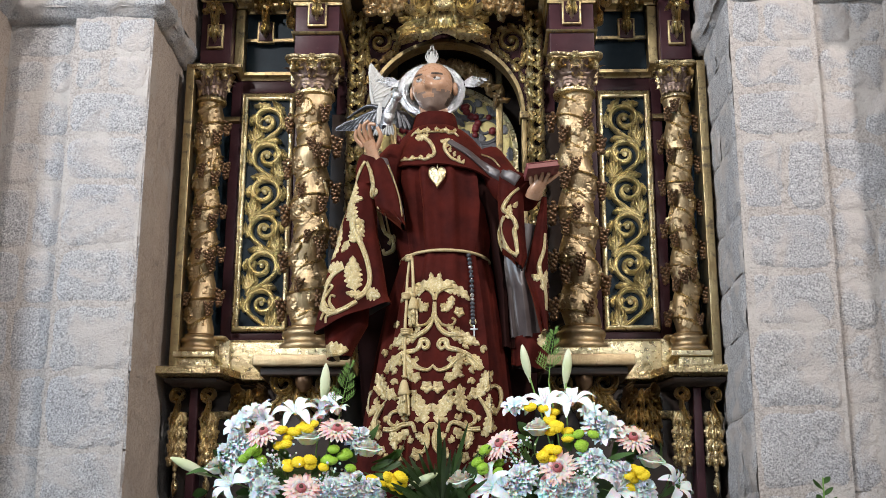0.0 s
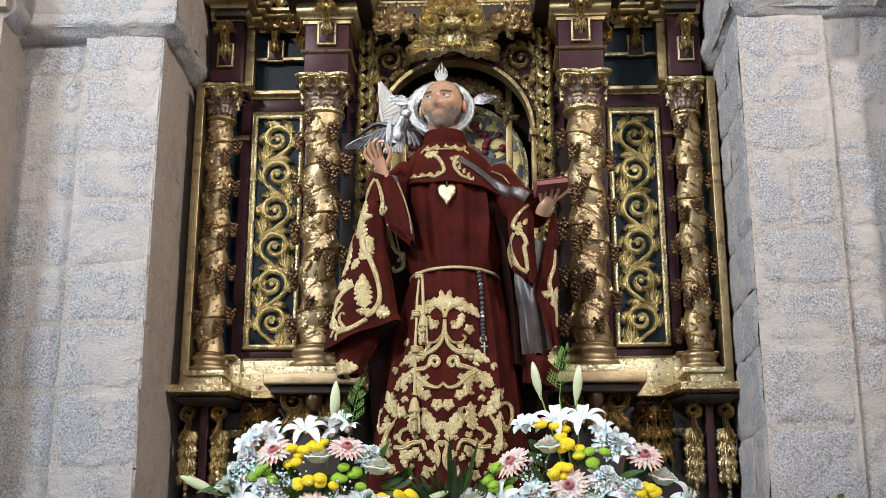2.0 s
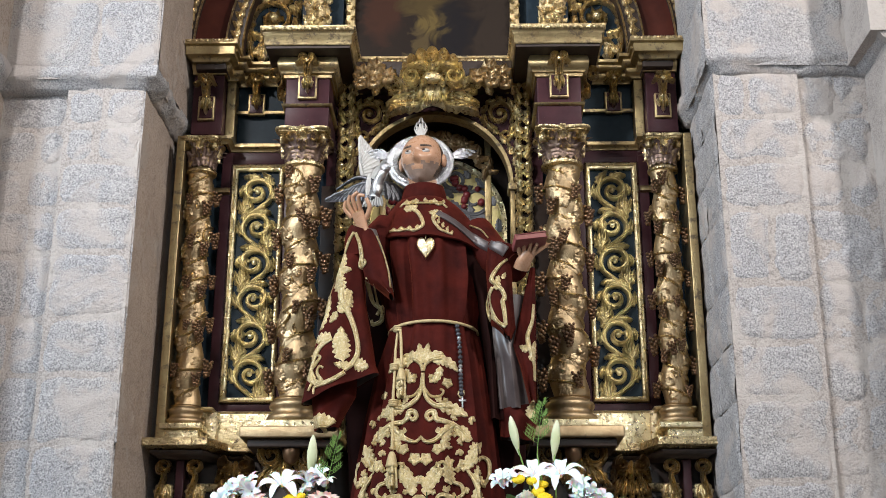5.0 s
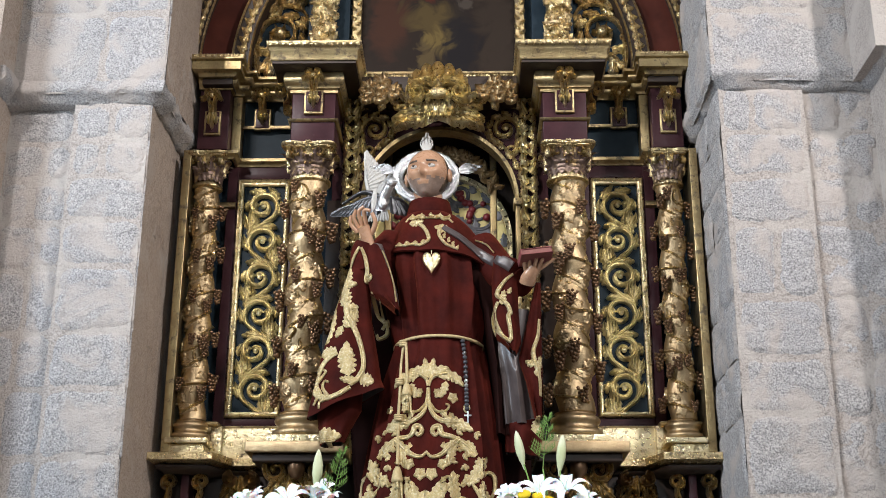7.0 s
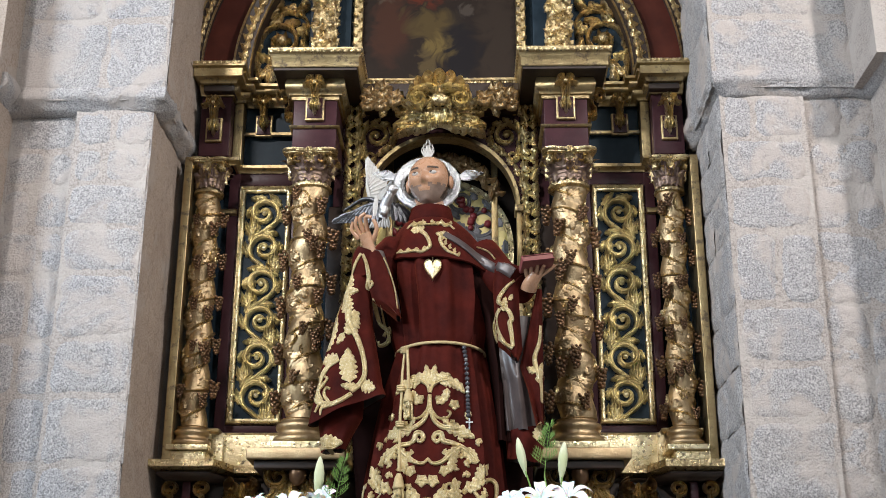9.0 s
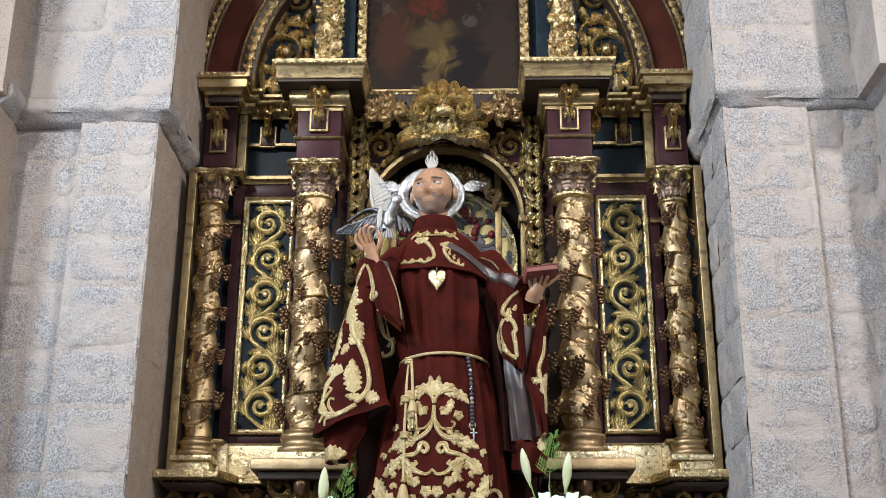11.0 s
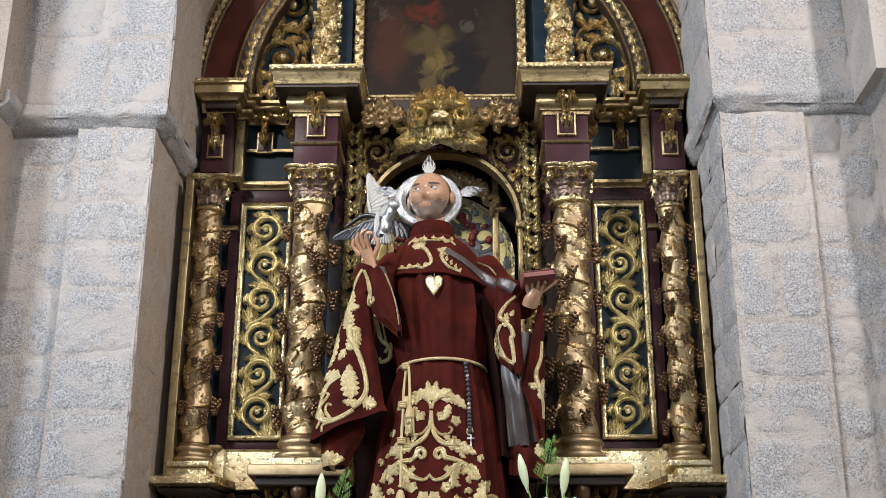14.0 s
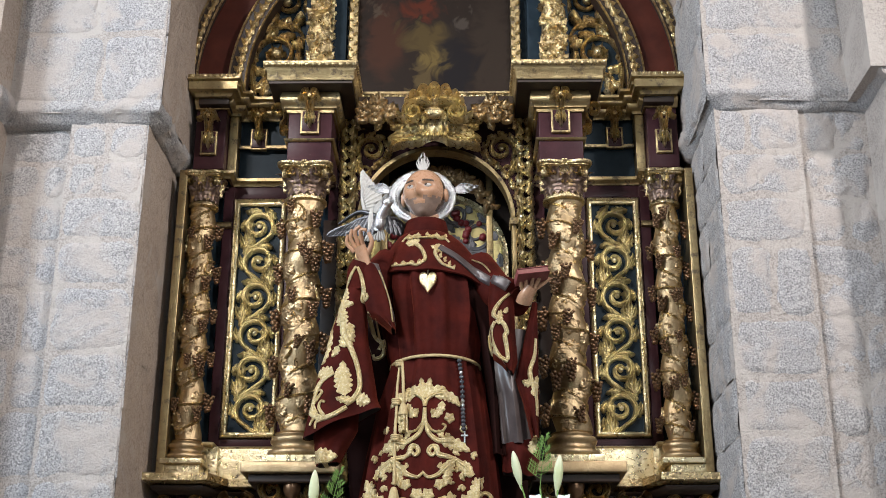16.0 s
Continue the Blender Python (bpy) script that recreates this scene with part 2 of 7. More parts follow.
def molding(bm, path, prof, mi=0, closed=False):
    """A profile of (out, z) swept along a plan path with mitred corners; out is to the right of the way of travel."""
    n = len(path)
    P = [Vector(p) for p in path]
    rows = []
    for i in range(n):
        d0 = (P[i] - P[i - 1]) if (i > 0 or closed) else (P[1] - P[0])
        d1 = (P[(i + 1) % n] - P[i]) if (i < n - 1 or closed) else d0
        d0, d1 = d0.normalized(), d1.normalized()
        n0, n1 = Vector((d0.y, -d0.x)), Vector((d1.y, -d1.x))
        mt = (n0 + n1).normalized()
        k = 1 / max(mt.dot(n0), 0.35)
        rows.append([bm.verts.new((*(P[i] + mt * o * k), z)) for o, z in prof])
    if closed:
        rows.append(rows[0])
    grid_faces(bm, rows, False, mi)
    if not closed:
        for row, rev in ((rows[0], False), (rows[-1], True)):
            if len(row) > 2:
                bm.faces.new(row[::-1] if rev else row).material_index = mi
    return bm


def smooth_path(pts, n):
    """n points on a Catmull-Rom curve through pts."""
    P = [Vector(p) for p in pts]
    P = [2 * P[0] - P[1]] + P + [2 * P[-1] - P[-2]]
    out = []
    m = len(P) - 3
    for i in range(n):
        s = i / (n - 1) * m
        k = min(int(s), m - 1)
        t = s - k
        a, b, c, d = P[k:k + 4]
        out.append(0.5 * (2 * b + (c - a) * t + (2 * a - 5 * b + 4 * c - d) * t * t + (3 * b - a - 3 * c + d) * t ** 3))
    return out


def flat(x0, y0, z0, sx=1.0):
    return lambda u, v, h: Vector((x0 + sx * u, y0 - h, z0 + v))


SECTION = ((-1, 0), (-0.84, 0.66), (-0.45, 1.0), (0, 0.62), (0.45, 1.0), (0.84, 0.66), (1, 0))


def stroke(bm, surf, pts, w0, w1, h, n=28, mi=0, lift=0.0, mid=None, curve=True):
    """A domed ribbon along a smooth line on a surface, w0 to w1 wide (half width), h proud."""
    P = smooth_path(pts, n) if curve else [Vector(p) for p in pts]
    n = len(P)
    rows = []
    for i, p in enumerate(P):
        t = i / (n - 1)
        d = (P[min(i + 1, n - 1)] - P[max(i - 1, 0)])
        d = d.normalized() if d.length > 1e-9 else Vector((1, 0))
        nn = Vector((-d.y, d.x))
        w = w0 + (w1 - w0) * t if mid is None else (w0 + (mid - w0) * 2 * t if t < 0.5 else mid + (w1 - mid) * (2 * t - 1))
        hh = h * (0.45 + 0.55 * w / max(w0, w1, mid or 0))
        rows.append([bm.verts.new(surf(*(p + nn * s * w), lift + k * hh - (0.002 if k == 0 else 0))) for s, k in SECTION])
    grid_faces(bm, rows, False, mi)
    for row in (rows[0], rows[-1]):
        bm.faces.new(row).material_index = mi


def spiral_pts(cx, cy, r0, r1, a0, turns, n=14):
    return [(cx + (r0 + (r1 - r0) * i / (n - 1)) * math.cos(radians(a0) + 2 * math.pi * turns * i / (n - 1)),
             cy + (r0 + (r1 - r0) * i / (n - 1)) * math.sin(radians(a0) + 2 * math.pi * turns * i / (n - 1))) for i in range(n)]


def leaf(bm, surf, x, y, ang, L, W, h, lobes=3, mi=0, bend=0.0, curl=0.6, lift=0.0):
    """A lobed acanthus leaf on a surface, from its base at (x, y) along ang degrees, its tip curling up."""
    n, a = 6 * lobes + 3, radians(ang)
    rows = []
    px, py = x, y
    for i in range(n):
        t = i / (n - 1)
        aa = a + radians(bend) * t
        if i:
            px += math.cos(aa) * L / (n - 1)
            py += math.sin(aa) * L / (n - 1)
        env = math.sin(math.pi * min(1, 0.12 + 0.88 * t) ** 0.8) ** 0.7 if t < 0.999 else 0.02
        saw = 0.72 + 0.42 * abs(math.sin(math.pi * lobes * t))
        w = W * max(env * saw, 0.03)
        row = []
        for s in (-1, -0.62, -0.28, 0, 0.28, 0.62, 1):
            back = abs(s) * W * 0.35 * (1 - t)
            qx = px - math.sin(aa) * s * w + math.cos(aa) * back
            qy = py + math.cos(aa) * s * w + math.sin(aa) * back
            hh = h * (0.25 + 0.75 * (1 - s * s)) * (1 if s else 0.5) * (0.6 + curl * t * t) + lift
            if abs(s) == 1:
                hh -= h * 0.35
            row.append(bm.verts.new(surf(qx, qy, hh)))
        rows.append(row)
    grid_faces(bm, rows, False, mi)


def ball(bm, c, r, sub=2, mi=0, sc=(1, 1, 1)):
    g = bmesh.ops.create_icosphere(bm, subdivisions=sub, radius=r)
    for v in g["verts"]:
        v.co = Vector((v.co.x * sc[0], v.co.y * sc[1], v.co.z * sc[2])) + Vector(c)
    for f in {f for v in g["verts"] for f in v.link_faces}:
        f.material_index = mi


def tube(bm, pts, r, n=8, steps=24, mi=0, r1=None, curve=True, flatten=1.0):
    P = smooth_path(pts, steps) if curve else [Vector(p) for p in pts]
    r1 = r if r1 is None else r1
    rows = []
    up = Vector((0, 0, 1))
    for i, p in enumerate(P):
        d = (P[min(i + 1, len(P) - 1)] - P[max(i - 1, 0)]).normalized()
        s = d.cross(up)
        s = s.normalized() if s.length > 0.05 else d.cross(Vector((0, 1, 0))).normalized()
        q = s.cross(d)
        rr = r + (r1 - r) * i / (len(P) - 1)
        rows.append([bm.verts.new(p + s * rr * math.cos(2 * math.pi * k / n) + q * rr * flatten * math.sin(2 * math.pi * k / n)) for k in range(n)])
    grid_faces(bm, rows, True, mi)
    bm.faces.new(rows[0][::-1]).material_index = mi
    bm.faces.new(rows[-1]).material_index = mi


def turned(bm, m, verts0=0):
    for v in list(bm.verts)[verts0:]:
        v.co = m @ v.co
    return bm

# ---- the church round the altarpiece ----
bm = bmesh.new()
box(bm, -5.2, 5.2, -11.2, 0.9, -0.2, 0.0)
tagged(obj("floor", bm, FLOORSTONE, smooth=False), "worn grey stone church floor", "floor", kind="structure")
bm = bmesh.new()
box(bm, -5.2, 5.2, -11.2, 0.9, 8.2, 8.4)
tagged(obj("ceiling", bm, PLASTER, smooth=False), "pale plastered church ceiling", "ceiling", kind="structure")


def wall(name, boxes, mt, label):
    b = bmesh.new()
    for q in boxes:
        box(b, *q)
    return tagged(obj(name, b, mt, smooth=False), label, "wall", kind="structure")


# west wall with a tall window opening (y -5.2 to -3.8), back wall with one (x 0.8 to 2.4); both unseen, added for the
# window light
wall("wall_west", [(-5.2, -5.0, -11.2, -5.2, 0, 8.2), (-5.2, -5.0, -3.8, 0.9, 0, 8.2), (-5.2, -5.0, -5.2, -3.8, 0, 3.2), (-5.2, -5.0, -5.2, -3.8, 6.0, 8.2)], PLASTER, "pale plastered nave wall with a tall assumed window")
wall("wall_east", [(5.0, 5.2, -11.2, 0.9, 0, 8.2)], PLASTER, "pale plastered nave wall")
wall("wall_back", [(-5.0, 0.7, -11.2, -11.0, 0, 8.2), (2.5, 5.0, -11.2, -11.0, 0, 8.2), (0.7, 2.5, -11.2, -11.0, 0, 4.1), (0.7, 2.5, -11.2, -11.0, 6.7, 8.2)], PLASTER, "pale plastered nave wall with an added window opening")
# the altar wall: masonry either side of the shallow recess that holds the altarpiece, and its back
wall("wall_altar_west", [(-5.0, -1.525, -0.572, 0.7, 0, 8.2)], MORTAR, "rubble wall with smeared pinkish lime mortar")
wall("wall_altar_east", [(1.528, 5.0, -0.597, 0.7, 0, 8.2)], MORTAR, "rubble wall with smeared pinkish lime mortar")
# the flanks that come forward beyond each pier
wall("wall_flank_west", [(-5.0, -1.812, -0.80, -0.572, 0, 3.86), (-5.0, -1.79, -0.84, -0.572, 3.86, 8.2)], BROWNSTONE, "brown stone flank wall beside the pier")
wall("wall_flank_east", [(1.815, 5.0, -0.93, -0.597, 0, 3.9), (1.735, 5.0, -0.95, -0.597, 3.9, 8.2)], MORTAR, "pale flank wall beside the pier")
wall("wall_altar_back", [(-1.525, 1.528, 0.55, 0.7, 0, 8.2)], MORTAR, "rough back of the altar recess")
wall("wall_altar_top", [(-1.525, 1.528, -0.30, 0.55, 5.75, 8.2)], MORTAR, "rough wall over the altar recess")
# cores of the two piers, set back behind their stone faces
wall("pier_core_west", [(-1.525, -1.206, -0.617, 0.55, 0, 3.86), (-1.79, -1.152, -0.652, 0.55, 3.86, 8.2)], MORTAR, "mortar bed of the pier beside the altarpiece")
wall("pier_core_east", [(1.178, 1.528, -0.617, 0.55, 0, 3.92), (1.148, 1.735, -0.652, 0.55, 3.92, 8.2)], MORTAR, "mortar bed of the pier beside the altarpiece")


def stone_mesh(name, w, h, seed, rough, mt, dip, proud=0.005):
    """A dressed block, width x, height z: its worn face swells out of the mortar, its rim sinks behind it by dip."""
    b = bmesh.new()
    nx, nz = max(8, int(w / 0.013)), max(8, int(h / 0.013))
    off = Vector((seed * 3.1, seed * 1.7, seed))
    rows = []
    for k in range(nz + 1):
        row = []
        for i in range(nx + 1):
            u, v = i / nx, k / nz
            x, z = (u - 0.5) * w, (v - 0.5) * h
            q = Vector((x, z, 0))
            e = min(u * w, (1 - u) * w, v * h, (1 - v) * h)
            corner = math.hypot(max(0, 0.05 - min(u, 1 - u) * w), max(0, 0.05 - min(v, 1 - v) * h))
            e = min(e, 0.05 - corner) + 0.010 * noise.noise(q * 13 + off) + 0.006 * noise.noise(q * 30 - off)
            t = min(1, max(0, e / 0.026))
            y = dip - (dip + proud) * t * t * (3 - 2 * t) if dip else 0.0
            y += (noise.noise(q * 7 + off) + 0.6 * noise.noise(q * 19 + off) + 0.3 * noise.noise(q * 45 + off)) * rough * (1.0 if dip else min(1.0, min(u * w, (1 - u) * w) / 0.04))
            row.append(b.verts.new((x, y, z)))
        rows.append(row)
    grid_faces(b, rows)
    me = bpy.data.meshes.new(name)
    b.normal_update()
    b.to_mesh(me)
    b.free()
    me.materials.append(mt)
    me.polygons.foreach_set("use_smooth", [True] * len(me.polygons))
    return me

# ---- the altarpiece: carcass ----
altar = thing("altarpiece", "tall carved and gilded wooden altarpiece with purple and blue-black fields", "altarpiece")
bm = bmesh.new()
# boards behind the wings, jambs of the niche, predella core
for s in (-1, 1):
    x0, x1 = sorted((s * 0.50, s * 1.16))
    box(bm, x0, x1, 0.02, 0.08, 1.2, 4.30)
part("back_board", bm, BLUE, altar, "blue-black painted boards", smooth=False)
bm = bmesh.new()
box(bm, -1.15, 1.15, -0.04, 0.06, 1.1, 2.36)
part("predella_board", bm, DARK, altar, "dark stained predella", smooth=False)


def strip(name, x0, x1, y0, y1, z0, z1, mt, label="", bev=0.004):
    b = bmesh.new()
    box(b, x0, x1, y0, y1, z0, z1, bev)
    return part(name, b, mt, altar, label)


b = bmesh.new()
ball(b, (0, 0, 0), 0.0125, 1, 0, (1.25, 0.7, 1))
ball(b, (0.0145, 0, 0.003), 0.005, 1, 0, (0.6, 1, 2.2))
ob = obj("bead", b, GOLD)
EGG = ob.data
bpy.data.objects.remove(ob)
for s in (-1, 1):
    def S(a, b):
        return sorted((s * a, s * b))
    # purple frame round the carved panel: stiles, top and bottom rails
    strip("stile", *S(0.935, 0.985), -0.012, 0.03, 2.565, 3.80, PURPLE, "purple marbled stile")
    strip("stile", *S(0.60, 0.69), -0.012, 0.03, 2.565, 3.80, PURPLE)
    strip("rail", *S(0.60, 0.985), -0.010, 0.03, 3.735, 3.80, PURPLE)
    strip("rail", *S(0.60, 0.985), -0.010, 0.03, 2.555, 2.610, PURPLE)
    # gilt edge pilaster at the outer edge, against the stone
    strip("edge_pilaster", *S(1.118, 1.155), -0.20, 0.0, 2.43, 3.80, OLDGOLD, "dull gilt edge strip")
    # bright gilt dado under the panels
    strip("dado", *S(0.55, 0.93), -0.05, 0.03, 2.42, 2.56, GOLD_BRIGHT, "bright gilded dado")
    strip("dado_block", *S(0.925, 0.975), -0.075, 0.03, 2.42, 2.565, GOLD_BRIGHT)
    strip("dado_block", *S(0.975, 1.12), -0.20, 0.03, 2.425, 2.465, GOLD_BRIGHT)
    strip("dado_back", *S(0.975, 1.12), -0.03, 0.03, 2.42, 2.57, GOLD)
    # gold moulding over the panel, returning round the outer column
    p = [(0.50, -0.005), (0.955, -0.005), (0.955, -0.10), (1.115, -0.10)]
    path = [(s * x, y) for x, y in p]
    if s < 0:
        path = path[::-1]
    b = bmesh.new()
    molding(b, path, [(0, 3.795), (0.012, 3.795), (0.015, 3.807), (0.03, 3.815), (0.03, 3.83), (0, 3.835)])
    part("string_moulding", b, OLDGOLD, altar)
    b = bmesh.new()
    molding(b, path, [(0, 2.555), (0.008, 2.555), (0.018, 2.565), (0.018, 2.573), (0, 2.58)])
    part("string_moulding", b, OLDGOLD, altar)
    # gold moulding level with the necking of the columns
    b = bmesh.new()
    molding(b, [(s * x, y) for x, y in ([(0.94, -0.012), (1.12, -0.012)] if s > 0 else [(1.12, -0.012), (0.94, -0.012)])], [(0, 3.585), (0.02, 3.59), (0.02, 3.605), (0.012, 3.615), (0, 3.62)])
    part("string_moulding", b, OLDGOLD, altar)
    # ledge under the wings
    p = [(0.74, -0.045), (0.90, -0.045), (0.955, -0.21), (1.155, -0.21), (1.155, 0.0)]
    path = [(s * x, y) for x, y in p]
    if s < 0:
        path = path[::-1]
    b = bmesh.new()
    molding(b, path, [(-0.10, 2.375), (0.0, 2.375), (0.030, 2.388), (0.040, 2.392), (0.040, 2.422), (-0.10, 2.426)])
    part("ledge", b, GOLD, altar, "gilded ledge with tarnished front edge")
    b = bmesh.new()
    molding(b, path, [(-0.10, 2.345), (-0.02, 2.345), (-0.012, 2.355), (0.008, 2.362), (0.012, 2.374), (-0.10, 2.374)])
    part("ledge_bed", b, DARK, altar)
    # slab under the inner column
    b = bmesh.new()
    box(b, *S(0.373, 0.778), -0.34, 0.0, 2.406, 2.452, 0.006)
    part("column_slab", b, GOLD_BROWN, altar, "worn gilt slab under a column")
    # thin dark strip, coloured as the black shadow under the slab
    b = bmesh.new()
    box(b, *S(0.40, 0.75), -0.31, 0.0, 2.372, 2.405, 0.006)
    part("slab_bed", b, DARK, altar)
    # frieze between the columns
    b = bmesh.new()
    molding(b, [(s * x, y) for x, y in ([(0.62, 0.0), (0.97, 0.0)] if s > 0 else [(0.97, 0.0), (0.62, 0.0)])], [(0, 3.99), (0.014, 3.992), (0.014, 4.006), (0, 4.01)])
    part("string_moulding", b, OLDGOLD, altar)
    p = [(0.62, 0.0), (0.93, 0.0), (0.93, -0.06), (0.975, -0.06), (0.975, -0.13), (1.12, -0.13)]
    path = [(s * x, y) for x, y in p]
    if s < 0:
        path = path[::-1]
    b = bmesh.new()
    molding(b, path, [(0, 4.135), (0.01, 4.135), (0.014, 4.15), (0.03, 4.155), (0.034, 4.17), (0.034, 4.178), (0, 4.18)])
    molding(b, path, [(0, 4.185), (0.036, 4.187), (0.05, 4.20), (0.05, 4.214), (0.07, 4.222), (0.07, 4.236), (0, 4.24)])
    part("frieze_moulding", b, OLDGOLD, altar)
    # wing entablature block over the outer column, and its cornice
    strip("frieze_block", *S(0.975, 1.115), -0.13, 0.02, 3.835, 4.135, PURPLE, "purple block with gilt ornament")
    strip("frieze_block", *S(0.93, 0.973), -0.06, 0.02, 3.835, 4.135, OLDGOLD)
    b = bmesh.new()
    molding(b, [(s * x, y) for x, y in ([(0.945, 0.02), (0.945, -0.20), (1.11, -0.20), (1.11, 0.02)] if s > 0 else [(1.11, 0.02), (1.11, -0.20), (0.945, -0.20), (0.945, 0.02)])][::1],
            [(-0.06, 4.17), (0, 4.17), (0.01, 4.19), (0.03, 4.195), (0.03, 4.235), (0.045, 4.24), (0.045, 4.262), (0.0, 4.268), (-0.06, 4.268)])
    part("wing_cornice", b, OLDGOLD, altar, "gilded cornice with a beaded edge")
    strip("cornice_core", *S(0.96, 1.10), -0.18, 0.02, 4.14, 4.262, DARK)
    # entablature block over the inner column
    cx = s * 0.563
    strip("column_block", cx - 0.098, cx + 0.098, -0.285, 0.02, 3.792, 4.07, PURPLE, "purple marbled block over a column")
    b = bmesh.new()
    molding(b, [(cx - 0.098, 0.0), (cx - 0.098, -0.285), (cx + 0.098, -0.285), (cx + 0.098, 0.0)], [(0, 3.895), (0.012, 3.897), (0.016, 3.906), (0, 3.912)])
    part("string_moulding", b, OLDGOLD, altar)
    b = bmesh.new()
    molding(b, [(cx - 0.098, 0.0), (cx - 0.098, -0.285), (cx + 0.098, -0.285), (cx + 0.098, 0.0)],
            [(0, 4.035), (0.008, 4.036), (0.010, 4.05), (0.020, 4.054), (0.022, 4.072), (0.036, 4.080), (0.038, 4.105), (0.030, 4.131), (0, 4.131)])
    part("bed_moulding", b, OLDGOLD, altar)
    xc = s * 0.555
    b = bmesh.new()
    molding(b, [(xc - 0.19, 0.0), (xc - 0.19, -0.40), (xc + 0.19, -0.40), (xc + 0.19, 0.0)],
            [(-0.008, 4.146), (0, 4.144), (0.004, 4.15), (0.005, 4.188), (0.012, 4.195), (0.014, 4.208), (0.022, 4.214), (0.022, 4.232), (0.0, 4.238), (-0.12, 4.238)])
    part("cornice", b, OLDGOLD, altar, "projecting gilded cornice over a column")
    # dark core also forms the underside, its colour giving the overhang's shade
    b = bmesh.new()
    box(b, xc - 0.186, xc + 0.186, -0.395, 0.02, 4.132, 4.232)
    part("cornice_core", b, DARK, altar, smooth=False)
    # egg-and-leaf run along the cornice edges
    for i in range(14):
        piece("bead", EGG, altar, Matrix.Translation((xc - 0.195 + 0.03 * i, -0.417, 4.218)))
    for i in range(12):
        for q in (-1, 1):
            piece("bead", EGG, altar, Matrix.Translation((xc + q * 0.207, -0.40 + 0.03 * i, 4.218)) @ Matrix.Rotation(radians(90), 4, 'Z'))
    for i in range(8):
        piece("bead", EGG, altar, Matrix.Translation((s * (0.93 + 0.028 * i), -0.243, 4.256)) @ Matrix.Scale(0.9, 4))
    # gilt-edged console on the outer side of the column block
    b = bmesh.new()
    F = flat(cx + s * 0.098, -0.20, 0, s)
    stroke(b, F, [(0.0, 3.93), (0.012, 3.955)] + spiral_pts(0.030, 3.985, 0.022, 0.007, 230, -1.1, 10)[::-1] + [(0.045, 4.01), (0.03, 4.035)] + spiral_pts(0.062, 4.085, 0.036, 0.010, 200, -1.2, 12), 0.009, 0.008, 0.040, 60)
    part("console", b, GOLD, altar, "scrolled gilt console beside the block")

# middle: niche jambs, arch and spandrels
SPR, RAD = 3.63, 0.352


def arch_band(bm, r0, r1, y0, y1, z0, a0=0, a1=180, n=48, mi=0, cx=0.0):
    """A band between two radii, from y0 (front) to y1."""
    rows = []
    for i in range(n + 1):
        a = radians(a0 + (a1 - a0) * i / n)
        c, s_ = math.cos(a), math.sin(a)
        rows.append([bm.verts.new((cx + r * c, y, z0 + r * s_)) for r, y in ((r0, y1), (r0, y0), (r1, y0), (r1, y1))])
    grid_faces(bm, rows, True, mi)
    for row in (rows[0], rows[-1]):
        bm.faces.new(row)


bm = bmesh.new()
n = 40
for s in (-1, 1):
    front, backv = [], []
    for i in range(n + 1):
        a = radians(90 * i / n)
        x, z = s * RAD * math.cos(a), SPR + RAD * math.sin(a)
        front.append((bm.verts.new((x, 0.0, z)), bm.verts.new((s * (0.50 if i < n else 0.0) if i < n else 0.0, 0.0, 4.14))))
    tx = [(s * 0.50, 4.14 * 0 + SPR + (4.14 - SPR) * min(1, i / (n * 0.5))) if i < n * 0.5 else (s * 0.50 * (1 - (i - n * 0.5) / (n * 0.5)), 4.14) for i in range(n + 1)]
    for (a_, b_), (x, z) in zip(front, tx):
        b_.co = (x, 0.0, z)
    for (a0, b0), (a1, b1) in zip(front, front[1:]):
        bm.faces.new((a0, b0, b1, a1) if s > 0 else (a0, a1, b1, b0))
part("spandrel", bm, PURPLE, altar, "dark purple painted spandrels", smooth=False)
bm = bmesh.new()
arch_band(bm, RAD - 0.005, RAD + 0.012, -0.022, 0.06, SPR)
part("niche_arch", bm, OLDGOLD, altar, "gilt arch of the niche")
for s in (-1, 1):
    bm = bmesh.new()
    box(bm, *sorted((s * 0.348, s * 0.370)), -0.022, 0.06, 2.40, SPR - 0.035, 0.004)
    box(bm, *sorted((s * 0.338, s * 0.380)), -0.035, 0.06, SPR - 0.035, SPR, 0.006)
    part("niche_jamb", bm, OLDGOLD, altar, "gilt jamb of the niche")
for s in (-1, 1):
    strip("jamb_board", *sorted((s * 0.371, s * 0.52)), -0.004, 0.10, 2.40, SPR, DARK)
# inside of the niche
for q in ((-0.5, 0.5, 0.36, 0.40, 2.2, 4.2), (0.44, 0.50, 0.105, 0.36, 2.2, 4.2), (-0.50, -0.44, 0.105, 0.36, 2.2, 4.2), (-0.44, 0.44, 0.05, 0.36, 4.06, 4.13), (-0.44, 0.44, 0.03, 0.36, 2.2, 2.3)):
    bm = bmesh.new()
    box(bm, *q)
    part("niche_lining", bm, DARK, altar, smooth=False)
bm = bmesh.new()
arch_band(bm, 0.318, 0.342, 0.29, 0.33, 3.55)
for s in (-1, 1):
    box(bm, *sorted((s * 0.318, s * 0.342)), 0.29, 0.33, 2.4, 3.55)
part("niche_back_frame", bm, GOLD_BRIGHT, altar, "bright gilt frame of the niche back")
bm = bmesh.new()
ring = [bm.verts.new((0.318 * math.cos(radians(a)), 0.325, 3.55 + 0.318 * math.sin(radians(a)))) for a in range(0, 181, 5)]
ring += [bm.verts.new((-0.318, 0.325, 2.4)), bm.verts.new((0.318, 0.325, 2.4))]
bm.faces.new(ring[::-1])
